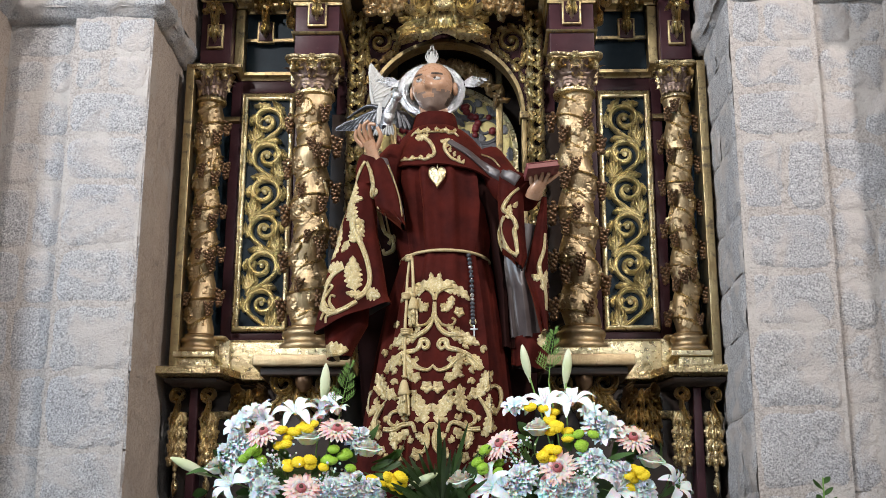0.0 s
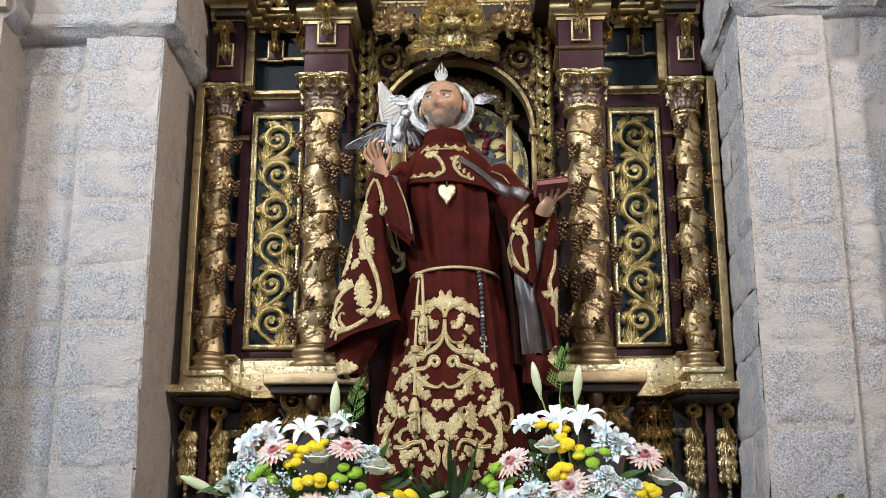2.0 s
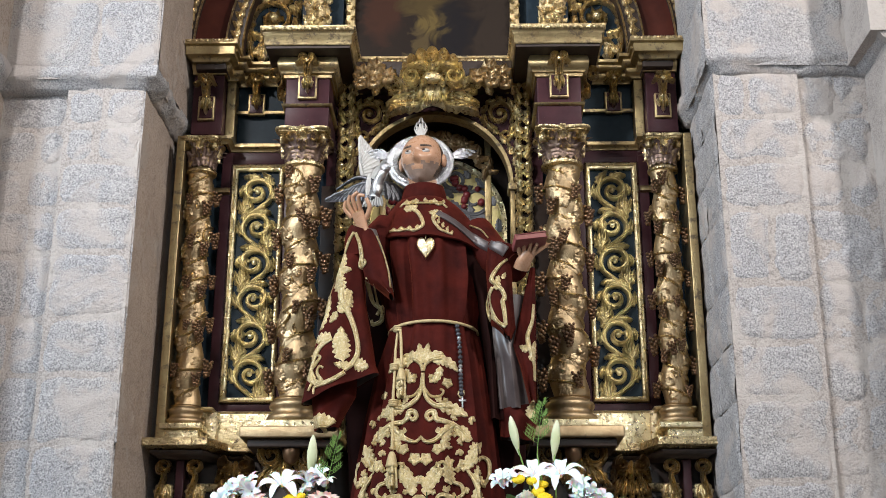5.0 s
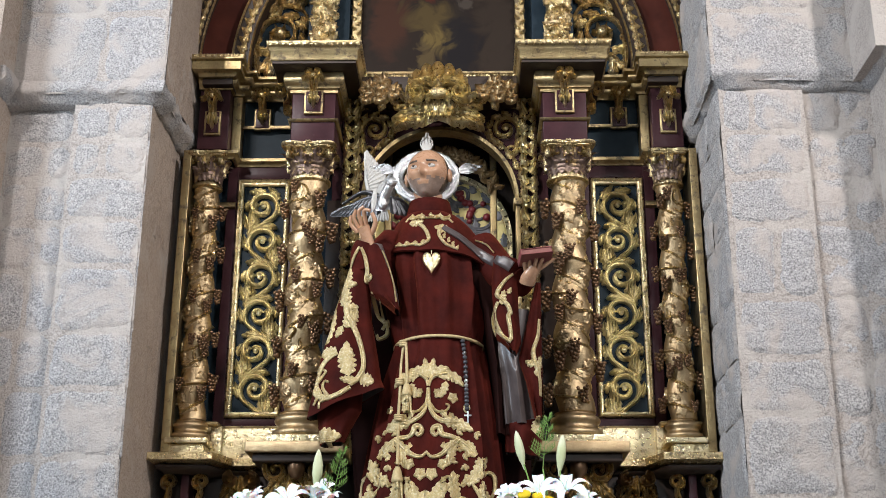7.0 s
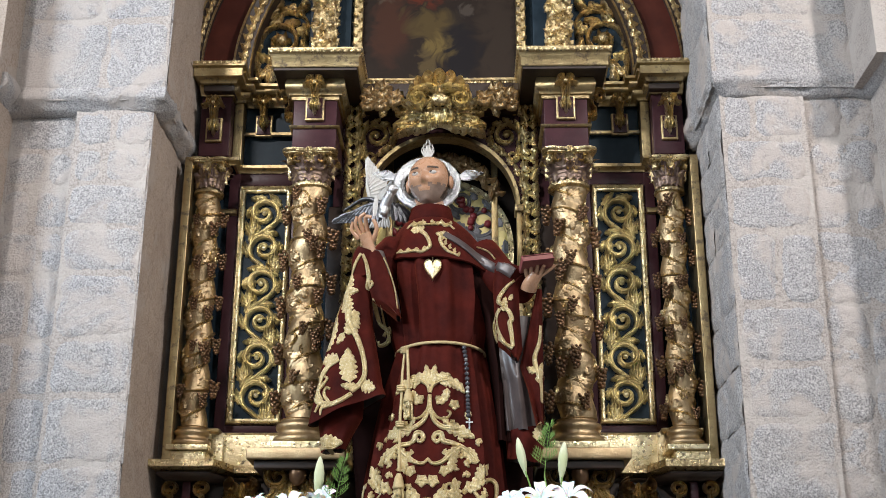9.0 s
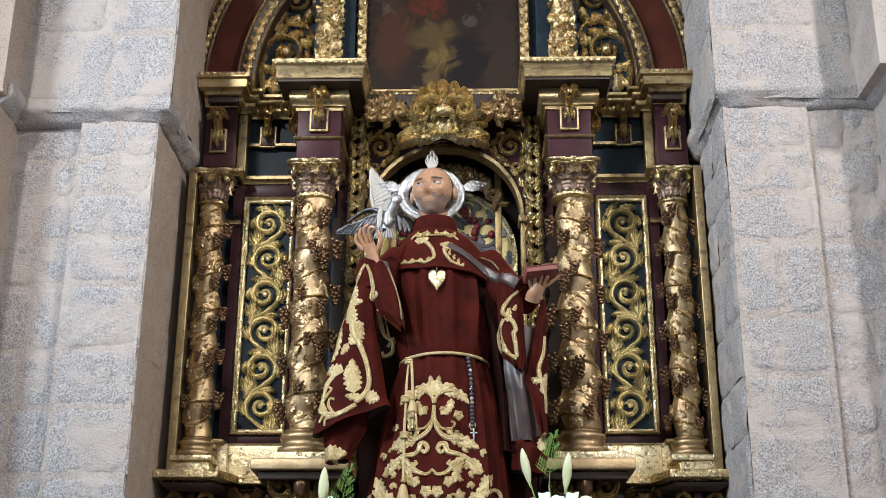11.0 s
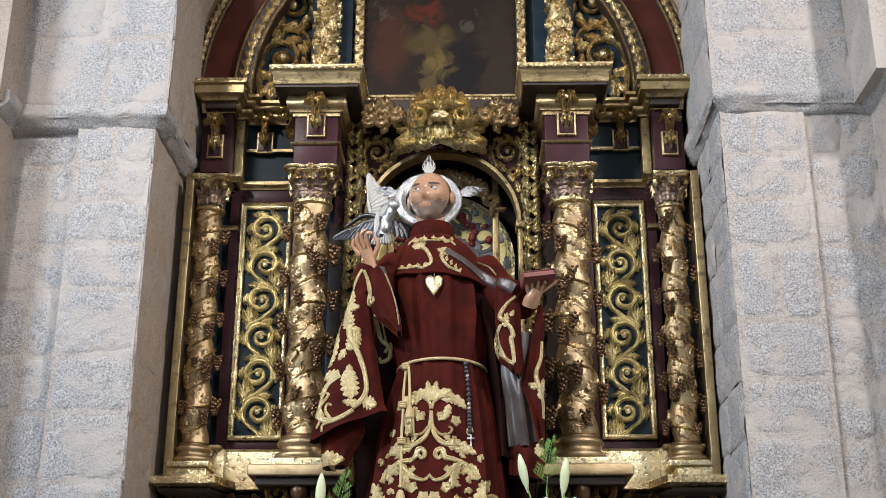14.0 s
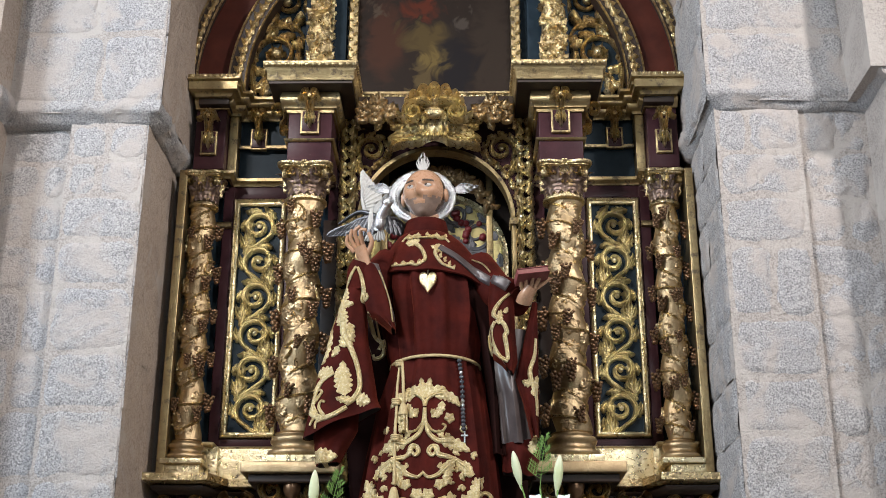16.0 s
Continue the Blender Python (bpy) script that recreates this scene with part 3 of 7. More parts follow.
part("niche_back_panel", bm, GOLDGROUND, altar, "gilt back panel painted with grey leaves and red fruit", smooth=False)

# gilt posts and a garland of leaves deep in the niche
for s in (-1, 1):
    bm = bmesh.new()
    box(bm, *sorted((s * 0.235, s * 0.268)), 0.19, 0.22, 2.4, 4.05, 0.005)
    part("niche_post", bm, OLDGOLD, altar, "dull gilt post inside the niche")
    for k in range(7):
        a = radians(28 + 15 * k)
        bm = bmesh.new()
        F = flat(s * 0.315 * math.cos(a) * 0.9, 0.185, SPR + 0.02 + 0.29 * math.sin(a), s)
        for q in range(4):
            leaf(bm, F, 0, 0, math.degrees(a) + 90 * q + 20, 0.058, 0.018, 0.022, 2, bend=50)
        ball(bm, F(0, 0, 0.014), 0.013, 1)
        part("niche_sprig", bm, GOLD_BROWN, altar)

# crowning arch: red-brown band between gilt mouldings, blue lunette
CZ, R0, R1 = 4.27, 0.93, 1.19
bm = bmesh.new()
ring = [bm.verts.new((R0 * math.cos(radians(a)), 0.02, CZ + R0 * math.sin(radians(a)))) for a in range(0, 181, 4)]
bm.faces.new(ring[::-1])
part("lunette_board", bm, BLUE, altar, "blue-black painted lunette", smooth=False)
bm = bmesh.new()
arch_band(bm, R0 + 0.02, R1 - 0.03, -0.07, 0.05, CZ, n=90)
part("arch_band", bm, REDBROWN, altar, "glossy red-brown arch band")
bm = bmesh.new()
arch_band(bm, R0 - 0.02, R0 + 0.05, -0.10, 0.05, CZ, n=90)
part("arch_moulding", bm, DARK, altar)
bm = bmesh.new()
arch_band(bm, R1 - 0.05, R1, -0.12, 0.05, CZ, n=90)
part("arch_moulding", bm, DARK, altar)
for rr, y, r_, sp in ((R0 + 0.015, -0.102, 0.036, 0.050), (R1 - 0.026, -0.120, 0.027, 0.042)):
    bm = bmesh.new()
    m_ = int(math.pi * rr / sp)
    for i in range(m_ + 1):
        a = math.pi * i / m_
        AS = lambda u, v, h, a=a, rr=rr, y=y: Vector(((rr + v) * math.cos(a + u / rr), y - h, CZ + (rr + v) * math.sin(a + u / rr)))
        leaf(bm, AS, -sp * 0.5, -r_ * 0.5, 38, sp * 1.35, r_ * 0.52, 0.020, 2, bend=-50, curl=0.5)
        leaf(bm, AS, -sp * 0.1, r_ * 0.75, -80, sp * 0.8, r_ * 0.34, 0.016, 1, bend=60)
        ball(bm, AS(sp * 0.15, -r_ * 0.45, 0.004), r_ * 0.26, 1)
    for v0 in (-1.12, 1.12):
        stroke(bm, lambda u, v, h, rr=rr, y=y: Vector(((rr + v) * math.cos(u), y - h, CZ + (rr + v) * math.sin(u))), [(math.pi * k / 90, v0 * r_) for k in range(91)], 0.0045, 0.0045, 0.010, curve=False)
    part("arch_carving", bm, GOLD, altar, "gilt leaf-carved arch edge")

# ---- twisted columns with vine, grapes, capital and base ----


def mesh_of(name, bm, mts):
    ob = obj(name, bm, mts)
    me = ob.data
    bpy.data.objects.remove(ob)
    return me


def grape_mesh(seed, n=26):
    rnd = random.Random(seed)
    b = bmesh.new()
    for i in range(n):
        t = i / n
        a = i * 2.4
        r = 0.021 * (1 - 0.75 * t) + 0.002
        ball(b, (r * math.cos(a), -0.012 + r * 0.75 * math.sin(a) - 0.006, 0.026 - 0.070 * t + rnd.uniform(-0.003, 0.003)), 0.0090, 1)
    return mesh_of("grape_cluster", b, GRAPE)


def vine_leaf_mesh(seed):
    rnd = random.Random(seed)
    b = bmesh.new()
    S0 = flat(0, -0.003, 0)
    for a, L, W in ((-90, 0.054, 0.025), (-38, 0.046, 0.022), (-142, 0.046, 0.022), (12, 0.032, 0.018), (168, 0.032, 0.018)):
        leaf(b, S0, 0, 0, a + rnd.uniform(-9, 9), L, W, 0.010, 3, curl=0.3)
    # bent to lie on the swell of a shaft
    for v in b.verts:
        v.co.y += v.co.x ** 2 / 0.15 + v.co.z ** 2 / 0.22 + 0.002
    return mesh_of("vine_leaf", b, GOLD_BROWN)


GRAPES = [grape_mesh(i) for i in range(3)]
VLEAF = [vine_leaf_mesh(i) for i in range(3)]


def acanthus_mesh(L, W, out):
    """A free-standing acanthus leaf, rising from its base and curling outwards (towards -y)."""
    b = bmesh.new()

    def S1(u, v, h):
        t = max(0, v / L)
        y = -out * 0.25 * t - out * max(0, t - 0.40) ** 2 * 3.4
        z = v if t < 0.8 else 0.8 * L + (v - 0.8 * L) * (1 - (t - 0.8) * 4.2)
        return Vector((u, y - h, z))
    leaf(b, S1, 0, 0, 90, L, W * 1.15, 0.016, 4, curl=0.4)
    return mesh_of("acanthus_leaf", b, CAPLEAF)


ACANTHUS = {}


def column(x, y, z0, z1, R, hand, label, group, turns=5.0, zbase=2.452, ztop=3.792, seed=0):
    col = thing("twisted_column", label, "column", group, pose(x, y, 0))
    rnd = random.Random(seed)

    def rad(th, z):
        t = (z - z0) / (z1 - z0)
        ph = th * hand - 2 * math.pi * turns * t
        k = 0.5 + 0.5 * math.cos(ph)
        return R * (0.77 + 0.29 * k ** 0.7) * (1.03 - 0.06 * t)

    def CS(u, v, h):
        th = u / R
        r = rad(th, v) + h
        return Vector((r * math.cos(th), r * math.sin(th), v))
    b = bmesh.new()
    nz = 150
    lathe(b, [(1.0, z0 + (z1 - z0) * i / nz) for i in range(nz + 1)], 48, mod=lambda a, z: rad(a, z))
    part("shaft", b, GOLD_BROWN, col, "gilt twisted shaft")
    # vine stem in the groove, and a thinner one wandering over the swells
    b = bmesh.new()
    n = 190
    pts = [(hand * (2 * math.pi * turns * (0.02 + 0.96 * i / n) + math.pi) * R, z0 + (z1 - z0) * (0.02 + 0.96 * i / n)) for i in range(n + 1)]
    stroke(b, CS, pts, 0.007, 0.007, 0.011, mi=0, curve=False)
    n = 230
    pts = [(hand * (2 * math.pi * turns * (0.03 + 0.94 * i / n) + 0.9 * math.sin(i * 0.21)) * R, z0 + (z1 - z0) * (0.03 + 0.94 * i / n) + 0.012 * math.sin(i * 0.37)) for i in range(n + 1)]
    stroke(b, CS, pts, 0.0055, 0.0055, 0.011, mi=0, curve=False)
    for i in range(16):
        t = rnd.uniform(0.04, 0.96)
        th = radians(rnd.uniform(185, 355))
        z = z0 + (z1 - z0) * t
        q = rnd.choice((-1, 1))
        stroke(b, CS, [(th * R + q * a_ * 0.5, z + b_) for a_, b_ in spiral_pts(0, 0, 0.022, 0.006, 90, 1.1, 9)], 0.0032, 0.002, 0.007, 20)
    part("vine", b, GOLD, col, "carved gilt vine winding up the shaft")
    k = R / 0.078
    # on each swell: one broad leaf, two lesser ones, grapes at the sides
    off = 0.75 if hand > 0 else 0.25
    items = []
    for i in range(int(turns + 1)):
        t = (off + i - 0.5) / turns
        items += [("leaf", t, rnd.uniform(-14, 14), 1.35), ("leaf", t + 0.05, -52, 1.05), ("leaf", t - 0.05, 50, 1.05), ("grape", t + 0.03, -84, 1.15), ("grape", t - 0.07, 82, 1.15), ("grape", t + 0.06, 40, 1.0),
                  ("grape" if i % 2 else "leaf", t + 0.085, rnd.uniform(-35, 35), 0.95), ("grape", t - 0.085, rnd.uniform(-40, 10), 0.85)]
    for what, t, dth, sz in items:
        if not 0.03 < t < 0.97:
            continue
        th = radians(270 + hand * dth)
        zz = z0 + (z1 - z0) * t
        grape = what == "grape"
        r = rad(th, zz) + (0.004 if grape else -0.001)
        sc = sz * rnd.uniform(0.9, 1.1) * k ** 0.6
        mm = Matrix.Translation((r * math.cos(th), r * math.sin(th), zz)) @ Matrix.Rotation(th - radians(270), 4, 'Z') @ Matrix.Rotation(radians(hand * 28 + rnd.uniform(-22, 22)) if not grape else radians(rnd.uniform(-15, 15)), 4, 'Y') @ Matrix.Scale(sc, 4)
        piece("grape_cluster" if grape else "vine_leaf", rnd.choice(GRAPES if grape else VLEAF), col, mm)
    # base: plinth, tori and scotia
    b = bmesh.new()
    e = z0 - zbase
    prof = [(1.28, 0.22), (1.40, 0.25), (1.46, 0.34), (1.40, 0.43), (1.24, 0.46), (1.17, 0.55), (1.16, 0.62), (1.27, 0.68), (1.31, 0.76), (1.25, 0.84), (1.06, 0.88), (1.02, 0.95), (1.10, 0.98), (1.0, 1.0)]
    lathe(b, [(R * a_, zbase + e * b_) for a_, b_ in prof], 40)
    part("base", b, GOLD_BROWN, col, "turned gilt base")
    b = bmesh.new()
    box(b, -R * 1.5, R * 1.5, -R * 1.5, R * 1.5, zbase, zbase + e * 0.22, 0.004)
    part("plinth", b, GOLD_BRIGHT, col)
    # capital
    H_ = ztop - z1
    b = bmesh.new()
    lathe(b, [(R * 1.0, z1 - 0.012), (R * 1.17, z1 - 0.006), (R * 1.17, z1 + 0.006), (R * 0.95, z1 + 0.014), (R * 0.95, z1 + H_ * 0.5), (R * 1.15, z1 + H_ * 0.8), (R * 1.3, z1 + H_ * 0.86)], 36)
    part("bell", b, GOLD, col)
    key = round(R, 3)
    if key not in ACANTHUS:
        ACANTHUS[key] = (acanthus_mesh(H_ * 0.52, R * 0.42, R * 0.45), acanthus_mesh(H_ * 0.80, R * 0.40, R * 0.50))
    for i in range(8):
        for tier in (0, 1):
            a = radians(45 * i + 22.5 * tier)
            piece("acanthus_leaf", ACANTHUS[key][tier], col, Matrix.Rotation(a, 4, 'Z') @ Matrix.Translation((0, -R * 0.93, z1 + 0.012)), "tarnished acanthus leaf" if i == 0 and tier == 0 else "")
    for i in range(4):
        b = bmesh.new()
        pts = [(R * 0.35, H_ * 0.42)] + spiral_pts(R * 1.22, H_ * 0.72, R * 0.36, R * 0.08, 130, -1.5, 14)
        stroke(b, lambda u, v, h: Vector((u, -h + 0.008, v)), pts, 0.007 * k, 0.005 * k, 0.014, 34)
        stroke(b, lambda u, v, h: Vector((u, h - 0.008, v)), pts, 0.007 * k, 0.005 * k, 0.014, 34)
        turned(b, Matrix.Translation((0, 0, z1)) @ Matrix.Rotation(radians(45 + 90 * i), 4, 'Z'))
        part("volute", b, GOLD, col)
    # small scrolls and a flower on each face, under the abacus
    for i in range(4):
        b = bmesh.new()
        F = flat(0, -R * 1.12, z1)
        for q in (-1, 1):
            stroke(b, F, [(q * R * 0.12, H_ * 0.35)] + [(q * a_, b_) for a_, b_ in spiral_pts(R * 0.62, H_ * 0.72, R * 0.30, R * 0.07, 150, -1.4, 12)], 0.006 * k, 0.004 * k, 0.014, 28)
        turned(b, Matrix.Rotation(radians(90 * i), 4, 'Z'))
        part("helix", b, GOLD, col)
    b = bmesh.new()
    rows = []
    for dz, f in ((0.845, 0.90), (0.87, 0.97), (0.905, 0.97), (0.91, 1.05), (0.95, 1.08), (0.985, 1.08), (1.0, 1.04)):
        row = []
        for i in range(48):
            a = 2 * math.pi * i / 48
            q = abs(math.sin(2 * a))
            rr = R * f * (1.32 + 0.52 * q ** 3)
            row.append(b.verts.new((rr * math.cos(a), rr * math.sin(a), z1 + H_ * dz)))
        rows.append(row)
    grid_faces(b, rows, True)
    b.faces.new(rows[0][::-1])
    b.faces.new(rows[-1])
    part("abacus", b, GOLD, col)
    b = bmesh.new()
    for i in range(6):
        ball(b, (0.012 * k * math.cos(i * 1.047), -R * 1.42, z1 + H_ * 0.92 + 0.012 * k * math.sin(i * 1.047)), 0.008 * k, 1)
    part("fleuron", b, GOLD, col)
    return col


column(-0.578, -0.20, 2.590, 3.632, 0.080, 1, "gilded twisted column carved with vines and grapes", "inner columns", seed=1)
column(0.573, -0.20, 2.590, 3.632, 0.080, -1, "gilded twisted column carved with vines and grapes", "inner columns", seed=2)
column(-1.050, -0.13, 2.575, 3.640, 0.058, 1, "slender gilded twisted column against the pier", "outer columns", turns=5.5, zbase=2.466, ztop=3.795, seed=3)
column(1.030, -0.13, 2.575, 3.640, 0.058, -1, "slender gilded twisted column against the pier", "outer columns", turns=5.5, zbase=2.466, ztop=3.795, seed=4)

# ---- carved panels between the columns ----


def rinceau(owner, S, height, pitch, amp, w, h):
    """Running acanthus: each stem swings round one side, rolls up to an eye and throws leaves into the corners."""
    n = int(height / pitch)

    def lf(*a, **k):
        b = bmesh.new()
        leaf(b, S, *a, **k)
        part("leaf", b, SCROLL_GOLD, owner)
    for k in range(n):
        q = -1 if k % 2 else 1
        zc = (k + 0.5) * pitch
        r0 = pitch * 0.44
        cx = -q * amp * 0.08
        roll = [(cx + q * a_, zc + b_) for a_, b_ in spiral_pts(0, 0, r0, r0 * 0.15, -70, 1.62, 26)]
        b = bmesh.new()
        stroke(b, S, [(-q * amp * 0.75, zc - pitch * 0.72), (-q * amp * 0.1, zc - pitch * 0.54)] + roll, w * 0.9, w * 0.6, h * 1.15, 70, mid=w * 1.15)
        ball(b, S(cx + q * 0.004, zc, h * 0.45), r0 * 0.17, 2)
        part("scroll", b, SCROLL_GOLD, owner, "carved gilt acanthus scroll")
        for j, (an, L, W) in enumerate(((-30, 0.42, 0.11), (22, 0.48, 0.13), (78, 0.46, 0.13), (150, 0.36, 0.10))):
            rr = r0 * (1.0 - 0.06 * j)
            aa = an + 68
            lf(cx + q * rr * math.cos(radians(an)), zc + rr * math.sin(radians(an)), aa if q > 0 else 180 - aa, pitch * L, pitch * W, h * 1.35, 4, bend=q * 66, curl=0.7)
        # a leaf inside the roll, and the spray that fills the free corner
        lf(cx - q * r0 * 0.50, zc + r0 * 0.35, -60 if q > 0 else 240, r0 * 0.66, r0 * 0.20, h, 2, bend=-q * 60)
        for da, L in ((-44, 0.50), (0, 0.64), (42, 0.50)):
            lf(-q * amp * 0.62, zc - pitch * 0.68, 90 + q * 8 + da, pitch * L, pitch * 0.115, h * 1.2, 4, bend=-da * 1.2, curl=0.8)


for s in (-1, 1):
    pan = thing("carved_panel", "blue-black panel with pierced gilt scrollwork in a gilt frame", "carved panel", "carved panels", pose(s * 0.8125, 0, 2.6135))
    pan.parent = altar
    W_, H_ = 0.244, 1.118
    b = bmesh.new()
    box(b, -W_ / 2 + 0.02, W_ / 2 - 0.02, 0.012, 0.019, 0.02, H_ - 0.02)
    part("field", b, BLUE, pan, "blue-black field", smooth=False)
    b = bmesh.new()
    prof = ((0, 0.018), (0, -0.020), (0.006, -0.026), (0.012, -0.020), (0.016, -0.012), (0.022, -0.012), (0.027, -0.004), (0.027, 0.018))
    rows = []
    for cx_, cz_ in ((-1, 0), (1, 0), (1, 1), (-1, 1), (-1, 0)):
        rows.append([b.verts.new((cx_ * (W_ / 2 - o), y_, (o if cz_ == 0 else H_ - o))) for o, y_ in prof])
    grid_faces(b, rows)
    part("frame", b, GOLD_BRIGHT, pan, "gilt moulded frame")
    rinceau(pan, flat(0, 0.010, 0.045, s), 1.03, 0.1715, 0.078, 0.0125, 0.024)

# ---- carving on the carcass ----


def lp(F, *a, mt=None, owner=None, **k):
    """One carved leaf as a part of its own."""
    q = bmesh.new()
    leaf(q, F, *a, **k)
    return part("leaf", q, mt or GOLD, owner or altar)



for s in (-1, 1):
    # hanging leaf festoons on the niche jambs, sprig over sprig
    sprigs = []
    for v in range(2):
        b = bmesh.new()
        F = flat(0, 0, 0, s)
        for q in (1, -1):
            leaf(b, F, 0, 0.0445 * (q < 0), 90 + q * 48, 0.066, 0.020, 0.026, 2, bend=-q * 50)
            leaf(b, F, 0, 0.0445 * (q < 0) + 0.01, 90 - q * 75, 0.044, 0.015, 0.020, 2, bend=q * 60)
        ball(b, F(0.014 - 0.028 * v, 0.02, 0.012), 0.012, 1)
        ball(b, F(0.028 * v - 0.014, 0.06, 0.012), 0.010, 1)
        sprigs.append(mesh_of("leaf_sprig", b, GOLD_BRIGHT))
    for i in range(19):
        piece("leaf_sprig", sprigs[i % 2], altar, Matrix.Translation((s * 0.412, -0.020, 2.45 + i * 0.089)) @ Matrix.Scale(1.2, 4))
    # spandrel: a rolled acanthus scroll with a lesser one below, leaves along the arch
    b = bmesh.new()
    F = flat(s * 0.305, -0.002, 3.985, s)
    stroke(b, F, [(0.045, -0.115), (0.062, -0.06)] + spiral_pts(0.0, 0.0, 0.066, 0.012, -35, 1.55, 22), 0.010, 0.007, 0.024, 70, mid=0.012)
    ball(b, F(0.0, 0.0, 0.014), 0.014, 2)
    stroke(b, F, [(0.060, -0.05)] + spiral_pts(0.030, -0.105, 0.034, 0.008, 60, -1.4, 16), 0.008, 0.005, 0.020, 44)
    for k in range(7):
        an = -10 + 38 * k
        lp(F, 0.066 * math.cos(radians(an)), 0.066 * math.sin(radians(an)), an + 55, 0.054, 0.018, 0.026, 3, bend=60, mt=GOLD_BRIGHT)
    part("spandrel_carving", b, GOLD_BRIGHT, altar, "carved gilt scroll")
    for k in range(6):
        a = radians(4 + 9 * k)
        lp(flat(s * (RAD + 0.032) * math.cos(a), -0.004, SPR + (RAD + 0.032) * math.sin(a), s), 0, 0, math.degrees(a) + 62, 0.07, 0.018, 0.020, 3, bend=40)
    for z_, L in ((4.10, 0.10), (4.115, 0.08)):
        lp(flat(s * 0.40, -0.02, z_, s), 0, 0, 172, L, 0.026, 0.03, 3, bend=-25)
        lp(flat(s * 0.44, -0.02, z_ - 0.02, s), 0, 0, 100, 0.07, 0.022, 0.03, 3, bend=-25)
    # brackets with hanging acanthus, on the frieze and on the column blocks
    for xb, yb, z0_, z1_, wf in ((s * 0.840, 0.0, 3.985, 4.185, 0.040), (s * 0.563, -0.287, 3.930, 4.140, 0.043), (s * 1.047, -0.132, 3.90, 4.12, 0.038)):
        h_ = z1_ - z0_
        b = bmesh.new()
        box(b, xb - wf, xb + wf, yb - 0.014, yb + 0.01, z0_, z0_ + h_ * 0.55, 0.004)
        part("bracket_plate", b, OLDGOLD, altar)
        b = bmesh.new()
        box(b, xb - wf + 0.009, xb + wf - 0.009, yb - 0.017, yb, z0_ + 0.01, z0_ + h_ * 0.52, 0.002)
        part("bracket_field", b, PURPLE, altar)
        b = bmesh.new()
        F = lambda u, v, h, xb=xb, yb=yb, z0_=z0_, h_=h_: Vector((xb + u, yb - 0.016 - 0.034 * max(0, v / h_) ** 1.5 - h, z0_ + v))
        for q in (-1, 1):
            stroke(b, F, [(q * 0.006, h_ * 0.45), (q * 0.012, h_ * 0.7)] + [(q * a_, b_) for a_, b_ in spiral_pts(wf * 0.42, h_ * 0.86, wf * 0.42, wf * 0.12, -70, 1.3, 10)], 0.010, 0.006, 0.034, 30)
            lp(F, q * 0.006, h_ * 0.97, -90 + q * 24, h_ * 0.34, 0.014, 0.040, 3, bend=q * 30, mt=GOLD_BRIGHT)
            lp(F, 0, h_ * 0.50, -90 + q * 42, h_ * 0.30, 0.013, 0.026, 3, bend=-q * 50, mt=GOLD_BRIGHT)
        lp(F, 0, h_ * 0.70, -90, h_ * 0.60, 0.019, 0.036, 4, curl=0.8, mt=GOLD_BRIGHT)
        ball(b, F(0, h_ * 0.8, 0.02), 0.013, 2)
        part("bracket", b, GOLD, altar, "gilt acanthus bracket")
    # lunette scrolls
    b = bmesh.new()
    F = flat(s * 0.78, 0.012, 4.52, s)
    stroke(b, F, [(0.10, -0.24), (0.115, -0.12), (0.10, 0.0)] + spiral_pts(0.0, -0.02, 0.10, 0.02, 10, 1.35, 16), 0.014, 0.009, 0.030, 60)
    ball(b, F(0.0, -0.02, 0.02), 0.027, 2)
    for i in range(6):
        leaf(b, F, 0, -0.02, 60 * i, 0.05, 0.014, 0.05, 2, curl=0.3)
    stroke(b, F, [(0.05, 0.10), (-0.02, 0.14), (-0.10, 0.12), (-0.14, 0.05)], 0.012, 0.008, 0.026, 26)
    stroke(b, F, [(0.06, 0.10)] + spiral_pts(-0.04, 0.27, 0.09, 0.02, -60, 1.4, 14), 0.012, 0.008, 0.028, 50)
    ball(b, F(-0.04, 0.27, 0.02), 0.026, 2)
    for x_, z_, a, L in ((0.10, -0.22, 120, 0.14), (0.10, -0.20, 60, 0.12), (0.11, -0.05, 55, 0.11), (0.07, 0.08, 30, 0.10), (0.03, 0.10, 75, 0.13), (-0.05, 0.12, 130, 0.10), (0.0, -0.13, 200, 0.12), (0.06, -0.16, 250, 0.12), (-0.10, 0.08, 240, 0.10), (0.10, 0.18, 95, 0.10), (-0.12, -0.10, 120, 0.10)):
        lp(F, x_, z_, a, L, 0.026, 0.034, 3, bend=35)
    for cx_, cz_, r_ in ((0.0, -0.02, 0.095), (-0.04, 0.27, 0.085)):
        for j in range(9):
            an = 40 * j + 15
            lp(F, cx_ + r_ * math.cos(radians(an)), cz_ + r_ * math.sin(radians(an)), an + 55, 0.085, 0.026, 0.036, 3, bend=50, mt=GOLD_BRIGHT if j % 2 else GOLD)
    part("lunette_scroll", b, GOLD, altar, "large gilt acanthus scroll with a rosette")
    # carved uprights beside the upper picture
    b = bmesh.new()
    rnd = random.Random(40 + s)
    lathe(b, [(0.050, 4.236), (0.058, 4.25), (0.050, 4.30), (0.056, 4.5), (0.05, 4.8), (0.05, 5.05)], 20, (s * 0.56, -0.07))
    CSU = lambda u, v, h: Vector((s * 0.56 + (0.053 + h) * math.cos(u / 0.05), -0.07 + (0.053 + h) * math.sin(u / 0.05), v))
